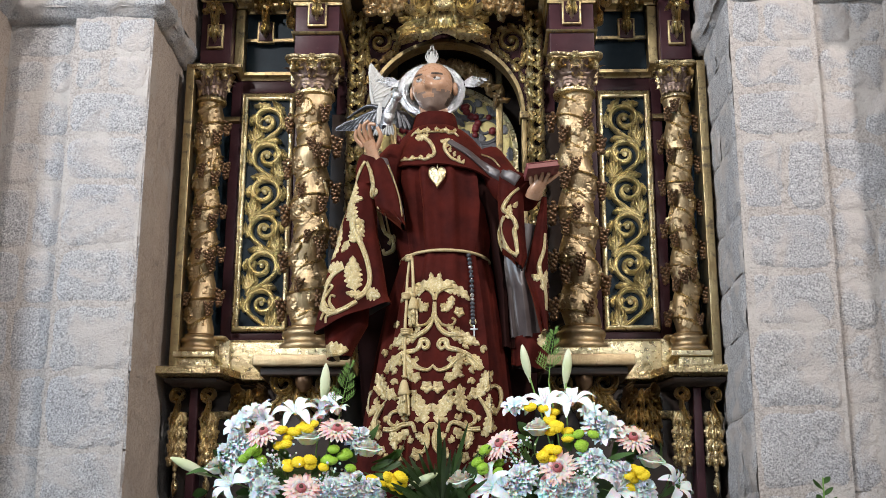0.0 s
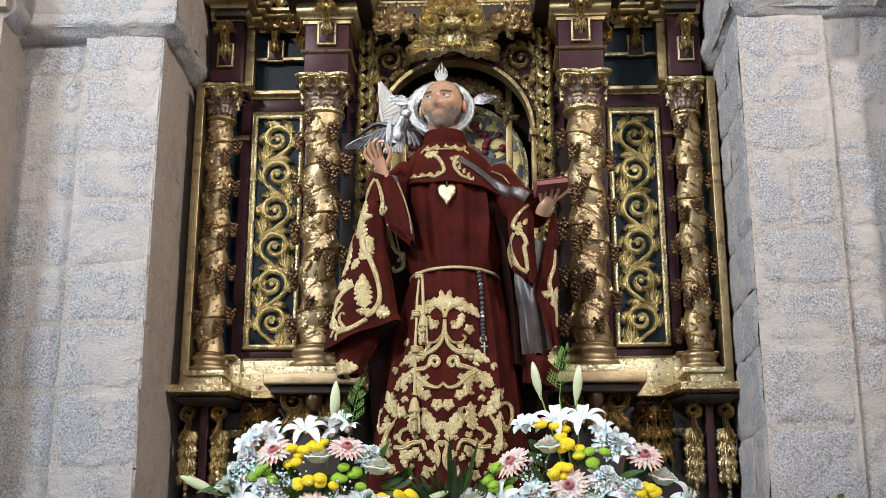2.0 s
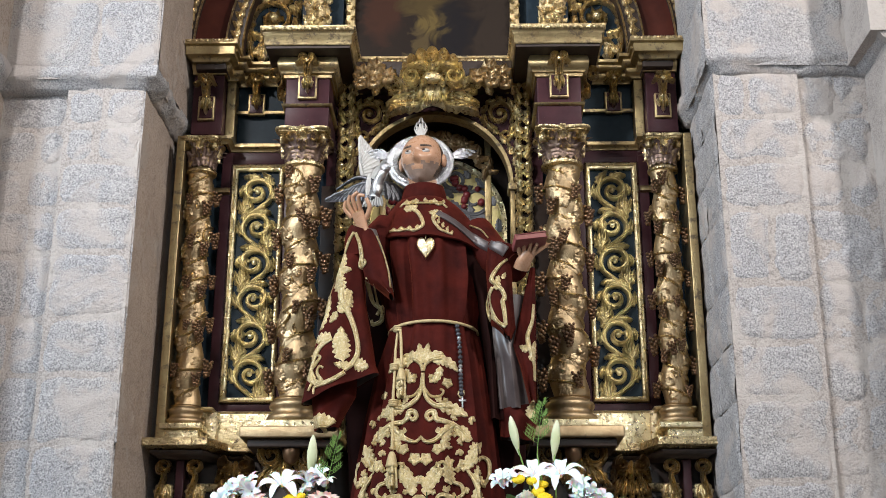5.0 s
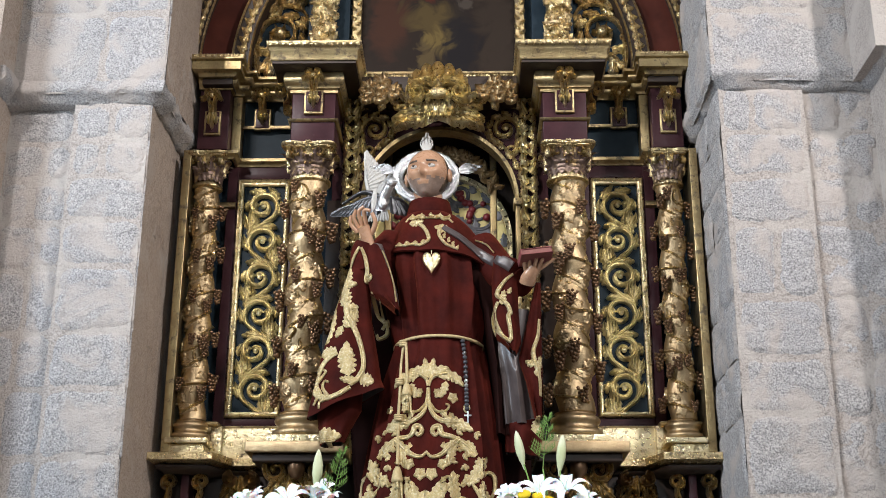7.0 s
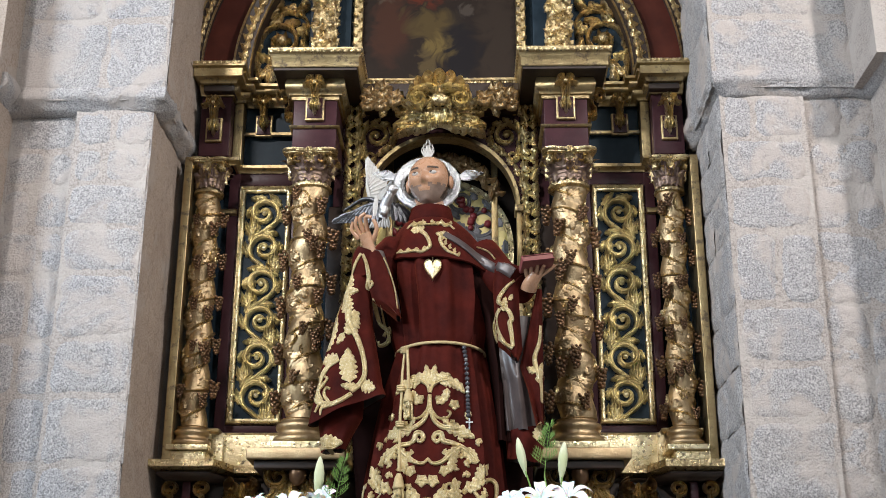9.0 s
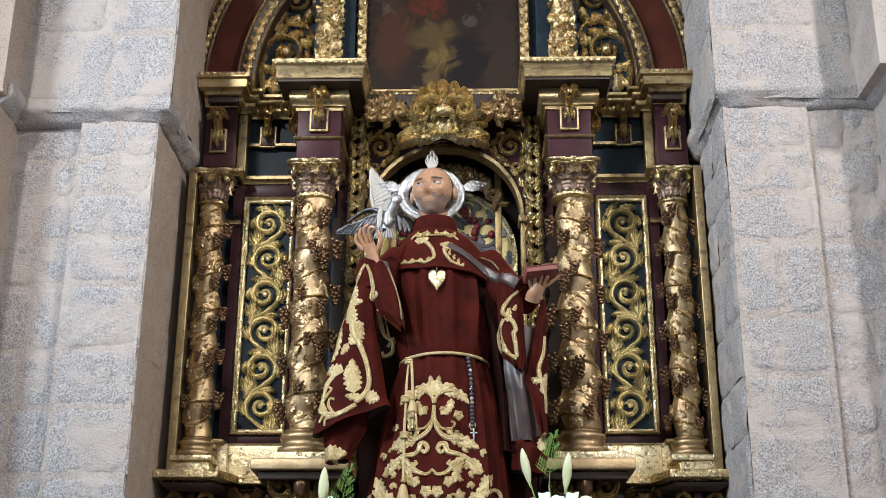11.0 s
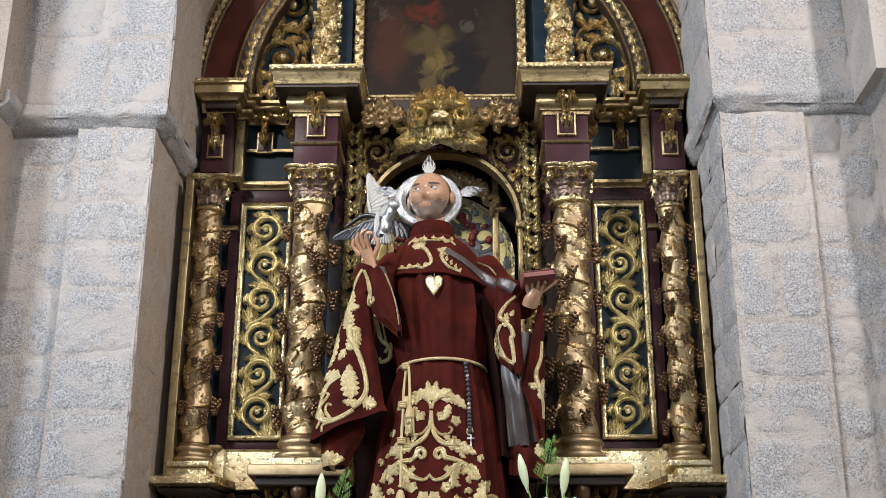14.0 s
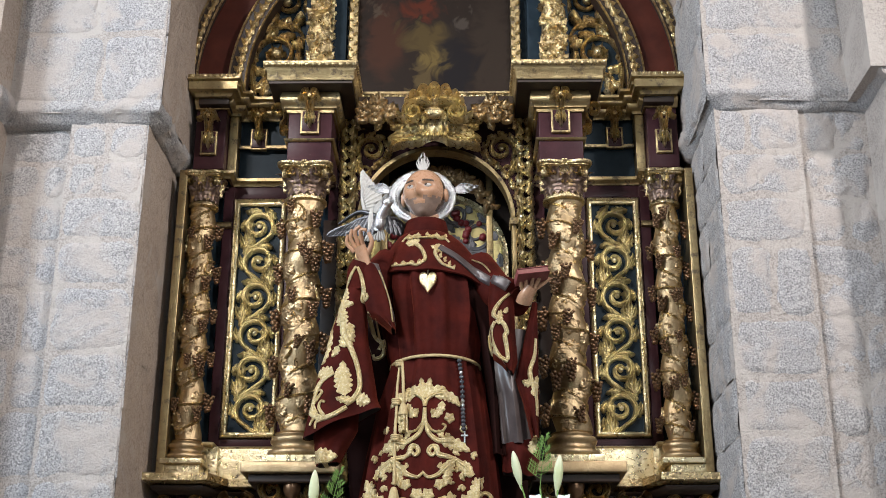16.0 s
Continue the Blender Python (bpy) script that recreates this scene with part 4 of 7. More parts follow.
    for i in range(130):
        u = 0.05 * radians(rnd.uniform(180, 360))
        z = 4.26 + 0.78 * i / 130
        leaf(b, CSU, u, z, rnd.uniform(20, 160), rnd.uniform(0.04, 0.07), 0.014, 0.020, 2, bend=rnd.uniform(-70, 70))
        if i % 3 == 0:
            ball(b, CSU(u + 0.01, z, 0.012), rnd.uniform(0.008, 0.013), 1)
    part("upper_upright", b, GOLD, altar, "gilt upright thick with carved leaves and fruit")
    strip("upper_backing", *sorted((s * 0.44, s * 0.64)), -0.03, 0.02, 4.236, 5.10, BLUE)
    # predella: dark pilaster, hanging drops, corbels
    strip("predella_pilaster", *sorted((s * 1.035, s * 1.07)), -0.15, 0.0, 1.7, 2.345, PURPLE)
    for xd in (0.985, 1.115):
        b = bmesh.new()
        F = flat(s * xd, -0.14, 0.045, s)
        stroke(b, F, [(0.02, 2.16)] + spiral_pts(0, 2.27, 0.034, 0.008, -90, 1.3, 10), 0.012, 0.008, 0.04, 26)
        for i in range(4):
            for q in (-1, 0, 1):
                lp(F, q * 0.006, 2.20 - i * 0.055, -90 + q * 40, 0.070, 0.022, 0.022, 3, bend=-q * 40, curl=0.25)
        for i in range(5):
            ball(b, F(0, 2.02 - i * 0.028, 0.01), 0.018 - 0.002 * i, 1, 0, (0.8, 0.7, 1.2))
        leaf(b, F, 0, 1.93, -90, 0.08, 0.014, 0.02, 1)
        part("predella_drop", b, GOLD, altar, "carved gilt hanging drop")
    b = bmesh.new()
    F = flat(s * 0.83, -0.075, 0.02, s)
    for i in range(3):
        for q in (-2, -1, 0, 1, 2):
            lp(F, q * 0.024, 2.33 - i * 0.075, -90 + q * 9, 0.10, 0.022, 0.06 - 0.012 * i, 3, curl=0.5)
    for q in (-1, 1):
        stroke(b, F, [(a_ * q, b_) for a_, b_ in spiral_pts(0.04, 2.31, 0.032, 0.008, 90, -1.3, 10)], 0.011, 0.007, 0.07, 24)
    part("predella_corbel", b, GOLD_BROWN, altar, "gilt leaf corbel under the ledge")
    b = bmesh.new()
    F = flat(s * 0.575, -0.215, 0.05, s)
    ball(b, (s * 0.575, -0.26, 2.36), 0.045, 2, 1, (0.85, 0.8, 1.2))
    for q in (-1, 1):
        stroke(b, F, [(a_ * q, b_) for a_, b_ in spiral_pts(0.085, 2.30, 0.055, 0.012, 110, -1.4, 12)], 0.017, 0.010, 0.06, 30)
        for i in range(3):
            lp(F, q * (0.02 + 0.03 * i), 2.30 - 0.02 * i, -90 + q * (10 + 14 * i), 0.12, 0.026, 0.05, 3, curl=0.3)
    leaf(b, F, 0, 2.25, -90, 0.15, 0.03, 0.06, 3)
    part("slab_corbel", b, [GOLD, GRAPE], altar, "brown and gilt carved corbel under the column slab")
    b = bmesh.new()
    box(b, *sorted((s * 0.47, s * 0.70)), -0.20, 0.0, 1.7, 2.37, 0.004)
    part("predella_block", b, DARK, altar)
    b = bmesh.new()
    molding(b, [(s * x_, y_) for x_, y_ in ([(0.70, -0.05), (1.03, -0.05)] if s > 0 else [(1.03, -0.05), (0.70, -0.05)])], [(0, 2.225), (0.02, 2.23), (0.03, 2.245), (0.03, 2.255), (0, 2.262)])
    part("string_moulding", b, GOLD, altar)

# shell and cartouche over the niche, flowers beside it
strip("crest_board", -0.36, 0.36, -0.16, 0.0, 4.09, 4.185, DARK)
b = bmesh.new()
molding(b, [(-0.36, -0.10), (0.36, -0.10)], [(0, 4.188), (0.02, 4.193), (0.026, 4.205), (0.04, 4.211), (0.04, 4.222), (0, 4.226)])
part("crest_moulding", b, OLDGOLD, altar)
for i in range(24):
    piece("bead", EGG, altar, Matrix.Translation((-0.345 + 0.03 * i, -0.137, 4.199)))
SX, SZ = -0.005, 4.058
b = bmesh.new()
rows = []
for i in range(85):
    a = radians(8 + 164 * i / 84)
    rib = abs(math.sin(i / 84 * math.pi * 7))
    row = []
    for k in range(11):
        t = k / 10
        r = 0.018 + 0.112 * t * (0.955 + 0.045 * rib)
        row.append(b.verts.new((SX + 1.10 * r * math.cos(a), -0.215 + 0.035 * math.sin(math.pi * t) - 0.045 * t ** 2 - 0.040 * rib ** 0.8 * t, SZ + 1.02 * r * math.sin(a))))
    rows.append(row)
grid_faces(b, rows)
ball(b, (SX, -0.235, SZ + 0.004), 0.036, 2, 0, (1.3, 0.8, 0.9))
part("shell", b, GOLD, altar, "gilt scallop shell")
for q in (-1, 1):
    b = bmesh.new()
    F = flat(SX, -0.225, SZ - 4.115)
    stroke(b, F, [(q * 0.012, 4.165), (q * 0.05, 4.178), (q * 0.10, 4.165)] + [(q * a_, b_) for a_, b_ in spiral_pts(0.098, 4.118, 0.044, 0.010, 70, -1.5, 16)], 0.016, 0.009, 0.055, 50)
    leaf(b, F, q * 0.10, 4.10, 90 - q * 100, 0.08, 0.024, 0.045, 3, bend=q * 40)
    leaf(b, F, q * 0.03, 4.13, 90 - q * 155, 0.06, 0.018, 0.05, 2)
    part("shell_scroll", b, GOLD_BRIGHT, altar, "gilt scroll beneath the shell")
# cartouche: a swelling shield, leaves sweeping out and down on either side
b = bmesh.new()
rows = []
for k in range(15):
    v = k / 14
    row = []
    for i in range(23):
        u = i / 11 - 1
        w = 0.078 - 0.022 * v + 0.006 * math.sin(v * 9)
        row.append(b.verts.new((SX + u * w, -0.115 - 0.095 * math.sqrt(max(0, 1 - u * u * 0.92)) * (0.55 + 0.45 * math.sin(math.pi * (0.15 + 0.8 * v))), 4.050 - 0.100 * v - 0.010 * abs(u))))
    rows.append(row)
grid_faces(b, rows, flip=True)
part("cartouche", b, GOLD_BRIGHT, altar, "swelling gilt shield")
for k in range(5):
    lp(flat(SX, -0.200, 0), -0.052 + 0.026 * k, 4.046, -90 + 5 * (k - 2), 0.075, 0.015, 0.016, 3, mt=GOLD_BRIGHT)
for k in range(7):
    lp(flat(SX, -0.195, 0), -0.045 + 0.015 * k, 3.99, -90 + 7 * (k - 3), 0.042, 0.009, 0.022, 1, mt=GOLD_BRIGHT)
for q in (-1, 1):
    F = flat(SX, -0.135, 0, q)
    for k, (x_, z_, a_, L, W, bd) in enumerate(((0.06, 4.035, 22, 0.15, 0.030, -50), (0.06, 4.02, 2, 0.17, 0.032, -45), (0.055, 4.0, -14, 0.18, 0.032, -30), (0.05, 3.975, -18, 0.15, 0.028, 25), (0.13, 3.985, -25, 0.11, 0.030, -35), (0.10, 4.045, 40, 0.10, 0.024, -80))):
        lp(F, x_, z_, a_, L, W, 0.05, 4, bend=bd, mt=GOLD_BRIGHT if k % 2 else GOLD)
    b = bmesh.new()
    for k in range(5):
        ball(b, (SX + q * (0.078 + 0.003 * k), -0.185, 4.035 - 0.017 * k), 0.0105 - 0.001 * k, 1)
    part("bead_string", b, GOLD_BRIGHT, altar)
    rnd = random.Random(70 + q)
    for x_, z_, r_ in ((0.205, 4.085, 0.044), (0.262, 4.125, 0.048), (0.272, 4.062, 0.042), (0.322, 4.10, 0.046), (0.33, 4.055, 0.036)):
        b = bmesh.new()
        F = flat(SX + q * x_, -0.19 - 0.02 * rnd.random(), z_)
        for k in range(6):
            leaf(b, F, 0, 0, 60 * k + rnd.uniform(0, 25), r_, r_ * 0.60, 0.026, 1, curl=0.6)
        ball(b, F(0, 0, 0.020), r_ * 0.27, 1)
        part("carved_flower", b, GOLD_BROWN, altar, "carved gilt flower")
    for k in range(6):
        lp(flat(SX, -0.175, 0, q), 0.255, 4.09, 60 * k + 20, 0.095, 0.024, 0.03, 2, bend=40)

# painted leaves and fruit on the niche back
b = bmesh.new()
rnd = random.Random(9)
F = flat(0, 0.322, 0)
for q in (-1, 1):
    for cx_, cz_, r_, a0_ in ((0.19, 3.68, 0.085, 200), (0.23, 3.50, 0.08, 90), (0.09, 3.79, 0.06, 150), (0.16, 3.34, 0.085, 180), (0.2, 3.15, 0.08, 60), (0.10, 3.58, 0.07, 300)):
        stroke(b, F, [(q * a_, b_) for a_, b_ in spiral_pts(cx_, cz_, r_, 0.018, a0_, 1.3, 14)], 0.012, 0.007, 0.008, 34)
        for k in range(5):
            an = a0_ + 70 * k
            leaf(b, F, q * (cx_ + r_ * 0.9 * math.cos(radians(an))), cz_ + r_ * 0.9 * math.sin(radians(an)), (an + 60) if q > 0 else (120 - an), 0.075, 0.021, 0.008, 3, bend=40)
        for k in range(7):
            x_, z_ = q * (cx_ + rnd.uniform(-0.06, 0.06)), cz_ + rnd.uniform(-0.06, 0.06)
            if math.hypot(x_, max(0, z_ - 3.55)) < 0.29:
                ball(b, F(x_, z_, 0.006), rnd.uniform(0.014, 0.024), 1, 1, (1, 0.7, 1))
part("niche_painting", b, [GREYPAINT, REDPAINT], altar, "grey leaf scrolls and red fruit")

# ---- the picture in the crown ----
pic = thing("painting", "dark old oil painting of draped shapes in a carved gilt frame", "painting", m=pose(-0.012, 0.0, 4.245))
PAINT = bpy.data.materials.new("old_oil_painting")
PAINT.use_nodes = True
nt = PAINT.node_tree
bs = nt.nodes["Principled BSDF"]
tc = nt.nodes.new("ShaderNodeTexCoord")
ns = nt.nodes.new("ShaderNodeTexNoise")
ns.inputs["Scale"].default_value, ns.inputs["Detail"].default_value, ns.inputs["Distortion"].default_value = 7, 9, 1.8
nt.links.new(tc.outputs["Object"], ns.inputs["Vector"])
last = None


def mixc(f, a, c):
    x = nt.nodes.new("ShaderNodeMix")
    x.data_type = 'RGBA'
    nt.links.new(f, x.inputs[0])
    if isinstance(a, tuple):
        x.inputs[6].default_value = (*a, 1)
    else:
        nt.links.new(a, x.inputs[6])
    x.inputs[7].default_value = (*c, 1)
    return x.outputs[2]


last = mixc(ns.outputs[0], (0.020, 0.013, 0.010), (0.034, 0.022, 0.016))
for cx_, cz_, sx_, sz_, col_, amt in ((-0.24, 0.34, 0.11, 0.22, (0.075, 0.028, 0.016), 0.9), (-0.02, 0.34, 0.16, 0.09, (0.12, 0.080, 0.028), 0.85), (0.0, 0.22, 0.07, 0.08, (0.19, 0.13, 0.042), 0.95), (0.10, 0.18, 0.10, 0.26, (0.012, 0.011, 0.014), 0.95),
                                        (-0.06, 0.50, 0.10, 0.06, (0.13, 0.026, 0.012), 0.9), (-0.07, 0.12, 0.05, 0.10, (0.16, 0.11, 0.045), 0.7), (0.14, 0.44, 0.04, 0.05, (0.10, 0.08, 0.065), 0.7), (0.28, 0.25, 0.09, 0.4, (0.045, 0.031, 0.022), 0.7), (-0.27, 0.50, 0.05, 0.05, (0.11, 0.08, 0.055), 0.7)):
    mp = nt.nodes.new("ShaderNodeVectorMath")
    mp.operation = 'MULTIPLY_ADD'
    mp.inputs[1].default_value = (1 / sx_, 0, 1 / sz_)
    mp.inputs[2].default_value = (-cx_ / sx_, 0, -cz_ / sz_)
    wob = nt.nodes.new("ShaderNodeVectorMath")
    wob.operation = 'MULTIPLY_ADD'
    nt.links.new(ns.outputs["Color"], wob.inputs[0])
    wob.inputs[1].default_value = (0.26, 0, 0.26)
    nt.links.new(tc.outputs["Object"], wob.inputs[2])
    sh = nt.nodes.new("ShaderNodeVectorMath")
    sh.operation = 'SUBTRACT'
    nt.links.new(wob.outputs[0], sh.inputs[0])
    sh.inputs[1].default_value = (0.13, 0, 0.13)
    nt.links.new(sh.outputs[0], mp.inputs[0])
    ln = nt.nodes.new("ShaderNodeVectorMath")
    ln.operation = 'LENGTH'
    nt.links.new(mp.outputs[0], ln.inputs[0])
    mr = nt.nodes.new("ShaderNodeMapRange")
    mr.inputs[1].default_value, mr.inputs[2].default_value, mr.inputs[3].default_value, mr.inputs[4].default_value = 1.15, 0.55, 0.0, amt
    nt.links.new(ln.outputs["Value"], mr.inputs[0])
    last = mixc(mr.outputs[0], last, col_)
veil = nt.nodes.new("ShaderNodeMix")
veil.data_type = 'RGBA'
veil.inputs[0].default_value = 0.45
veil.inputs[7].default_value = (0.010, 0.0075, 0.006, 1)
nt.links.new(last, veil.inputs[6])
nt.links.new(veil.outputs[2], bs.inputs["Base Color"])
bs.inputs["Roughness"].default_value = 0.5
bs.inputs["Specular IOR Level"].default_value = 0.1
b = bmesh.new()
box(b, -0.385, 0.385, 0.0, 0.016, 0.015, 0.86)
part("canvas", b, PAINT, pic, "darkened canvas", smooth=False)
b = bmesh.new()
for s in (-1, 1):
    box(b, *sorted((s * 0.372, s * 0.418)), -0.022, 0.01, 0.0, 0.9, 0.008)
box(b, -0.418, 0.418, -0.022, 0.01, -0.012, 0.028, 0.008)
part("frame", b, OLDGOLD, pic, "carved gilt frame")
for s in (-1, 1):
    for i in range(32):
        lp(flat(s * 0.395, -0.022, 0), 0, 0.02 + 0.027 * i, 90 + (50 if i % 2 else -50), 0.034, 0.011, 0.014, 2, owner=pic)

# ---- plain altar block and pedestal that carry the statue and the flowers ----
bm = bmesh.new()
box(bm, -1.12, 1.12, -0.72, -0.05, 0.0, 1.50)
box(bm, -1.50, 1.50, -1.30, -0.72, 0.0, 1.50)
tagged(obj("altar_block", bm, PLASTER), "plain pale stone altar block before the altarpiece", "altar")
bm = bmesh.new()
box(bm, -0.30, 0.30, -0.72, -0.24, 1.50, 1.80, 0.015)
tagged(obj("statue_pedestal", bm, DARK), "dark wooden pedestal on the altar block", "pedestal")

# ---- the statue ----


def sheet(u, v):
    """Garment pattern sheet, one unit about 2.3 mm, to x and z on the figure."""
    du, dv = u - 756, v - 441
    return (-0.0183 + 0.002247 * du - 3.1e-07 * du * dv, 3.001 - 0.002351 * dv + 3.2e-07 * dv * dv)


def loft(bm, rings, n=56, mi=0, cap=False):
    """rings of points (lists of equal length), closed round."""
    rows = [[bm.verts.new(p) for p in r] for r in rings]
    grid_faces(bm, rows, True, mi)
    if cap:
        bm.faces.new(rows[0][::-1]).material_index = mi
        bm.faces.new(rows[-1]).material_index = mi


def interp(tab, z):
    for a, b in zip(tab, tab[1:]):
        if (a[0] - z) * (b[0] - z) <= 0:
            t = (z - a[0]) / (b[0] - a[0])
            return [p + (q - p) * t for p, q in zip(a, b)]
    return tab[0] if abs(z - tab[0][0]) < abs(z - tab[-1][0]) else tab[-1]


VEL, THR, LIN, SKI, BEA, HAI, EYE = range(7)
st = bmesh.new()
# robe: z, centre x, centre y, half width, half depth, fold depth
TAB = [(1.80, -0.01, -0.48, 0.31, 0.21, 0.030), (1.95, -0.01, -0.48, 0.292, 0.205, 0.028), (2.2, -0.005, -0.48, 0.265, 0.195, 0.024), (2.45, 0.0, -0.475, 0.235, 0.185, 0.020), (2.65, 0.005, -0.47, 0.205, 0.172, 0.016),
       (2.76, 0.01, -0.47, 0.180, 0.158, 0.012), (2.80, 0.01, -0.47, 0.172, 0.150, 0.008), (2.84, 0.01, -0.47, 0.180, 0.158, 0.012), (3.0, 0.005, -0.465, 0.192, 0.168, 0.024), (3.12, -0.005, -0.46, 0.20, 0.165, 0.018), (3.24, -0.01, -0.455, 0.19, 0.15, 0.004), (3.33, -0.025, -0.45, 0.13, 0.11, 0.0), (3.37, -0.03, -0.45, 0.09, 0.09, 0.0)]
rings = []
for k in range(79):
    z = 1.80 + (3.37 - 1.80) * k / 78
    _, cx, cy, rx, ry, f = interp(TAB, z)
    ring = []
    for i in range(112):
        a = 2 * math.pi * i / 112
        side = 0.35 + 0.65 * abs(math.cos(a))
        fold = f * side * (math.sin(13 * a + 0.6) + 0.6 * math.sin(23 * a + 2.0) + 0.5 * noise.noise(Vector((a * 4, z * 1.5, 3)))) + 0.0030 * math.sin(29 * a + 7 * noise.noise(Vector((a * 3, z * 1.2, 7)))) * (0.4 + noise.noise(Vector((a * 5, z * 2, 1))))
        ring.append((cx + (rx + fold) * math.cos(a), cy + (ry + fold * 0.8) * math.sin(a), z))
    rings.append(ring)
loft(st, rings, mi=VEL, cap=True)
# shoulder cape: a shell over shoulders and upper arms
rings = []
for k in range(15):
    t = k / 14
    ring = []
    for i in range(80):
        a = 2 * math.pi * i / 80
        c, s_ = math.cos(a), math.sin(a)
        rx = 0.088 + (0.235 + 0.055 * max(0, c) - 0.088) * t ** 0.72
        ry = 0.088 + (0.190 - 0.088) * t ** 0.8
        zb = 3.165 - 0.085 * max(0, c) ** 2 + 0.02 * max(0, -c) ** 2
        zz = 3.375 + (zb - 3.375) * t ** 1.15
        fo = 0.006 * t * math.sin(11 * a + 1)
        ring.append((-0.03 + (rx + fo) * c + 0.03 * t, -0.45 + (ry + fo) * s_, zz))
    rings.append(ring)
inner = [[(x * 0.985 - 0.0004, y + (0.006 if y < -0.45 else -0.006), z - 0.004) for x, y, z in r] for r in rings[::-1]]
loft(st, rings + inner, mi=VEL)
# standing collar
rings = []
for r, z in ((0.095, 3.355), (0.098, 3.375), (0.090, 3.41), (0.084, 3.435), (0.078, 3.435), (0.080, 3.37)):
    rings.append([(-0.032 + r * math.cos(a), -0.45 + r * 0.95 * math.sin(a), z - 0.012 * math.sin(a) * 0) for a in (2 * math.pi * i / 48 for i in range(48))])
loft(st, rings, mi=VEL)


def panel_rings(rows, y0, depth, n=36, wave=0.010, seed=0):
    """A hanging tube of cloth between left and right pattern edges (u0, v0, u1, v1), row by row."""
    out = []
    m = 6 * (len(rows) - 1)
    for k in range(m + 1):
        s = k / 6
        j = min(int(s), len(rows) - 2)
        t = s - j
        a = [p + (q - p) * t for p, q in zip(rows[j], rows[j + 1])]
        (xa, za), (xb, zb) = sheet(a[0], a[1]), sheet(a[2], a[3])
        d = depth[0] + (depth[1] - depth[0]) * k / m
        ring = []
        for i in range(n):
            an = 2 * math.pi * i / n
            p = 0.5 - 0.5 * math.cos(an)
            fo = wave * (k / m) * math.sin(5 * an + seed) + wave * 0.6 * noise.noise(Vector((p * 3, k * 0.15, seed)))
            ring.append((xa + (xb - xa) * p, y0 - math.sin(an) * d - fo, za + (zb - za) * p))
        out.append(ring)
    return out


def cloth(rows, y0, depth, mi=VEL, wave=0.012, seed=0, lining=True):
    r = panel_rings(rows, y0, depth, wave=wave, seed=seed)
    loft(st, r, mi=mi)
    if lining:
        cx = sum(p[0] for p in r[-1]) / len(r[-1])
        inn = [[(cx + (x - cx) * 0.97, y0 + (y - y0) * 0.9, z + 0.002) for x, y, z in q] for q in r]
        loft(st, inn[::-1], mi=LIN)


# arms under the cape
tube(st, [(-0.17, -0.46, 3.24), (-0.25, -0.52, 3.14), (-0.285, -0.60, 3.10)], 0.085, 16, 14, VEL, 0.07)
tube(st, [(-0.285, -0.60, 3.10), (-0.292, -0.62, 3.155), (-0.280, -0.63, 3.195)], 0.060, 14, 10, VEL, 0.042)
tube(st, [(0.17, -0.46, 3.22), (0.26, -0.53, 3.10), (0.345, -0.62, 3.03)], 0.092, 16, 14, VEL, 0.060)
# raised arm's wide sleeve: outer fall, front flap, under-sleeve
cloth([(622, 366, 655, 362), (603, 425, 648, 425), (583, 490, 650, 490), (562, 560, 662, 560), (548, 620, 668, 598), (537, 668, 675, 614)], -0.60, (0.045, 0.085), seed=1)
cloth([(632, 366, 668, 364), (640, 410, 684, 408), (650, 452, 697, 452), (676, 470, 700, 474), (692, 481, 700, 484)], -0.635, (0.030, 0.055), seed=2)
cloth([(560, 610, 635, 600), (553, 660, 632, 650), (556, 690, 612, 684), (558, 712, 602, 706)], -0.56, (0.06, 0.045), seed=3)
# other arm: front fall of the sleeve, outer fall of the cloak, its grey lining, hem
cloth([(866, 385, 925, 398), (862, 430, 908, 432), (866, 480, 910, 482), (872, 530, 915, 538), (893, 545, 908, 558)], -0.625, (0.045, 0.03), seed=4)
cloth([(940, 425, 950, 425), (927, 490, 951, 490), (911, 560, 953, 562), (925, 600, 954, 600), (941, 665, 955, 665)], -0.575, (0.02, 0.03), seed=5)
cloth([(862, 470, 935, 470), (868, 540, 930, 545), (880, 590, 935, 590), (888, 672, 945, 672)], -0.52, (0.06, 0.05), LIN, 0.022, 6, False)
cloth([(884, 672, 950, 662), (888, 690, 958, 684), (890, 720, 950, 730)], -0.515, (0.055, 0.07), VEL, 0.02, 7)
# fall under the arm, coloured near-black where shade lies
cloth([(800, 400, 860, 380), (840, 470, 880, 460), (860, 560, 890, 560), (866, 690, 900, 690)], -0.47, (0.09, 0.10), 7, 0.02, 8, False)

# cloak added behind the figure; its near-black colour stands in for deep shade
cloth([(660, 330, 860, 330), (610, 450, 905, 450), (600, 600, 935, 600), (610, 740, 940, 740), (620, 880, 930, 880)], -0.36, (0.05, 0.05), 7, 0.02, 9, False)
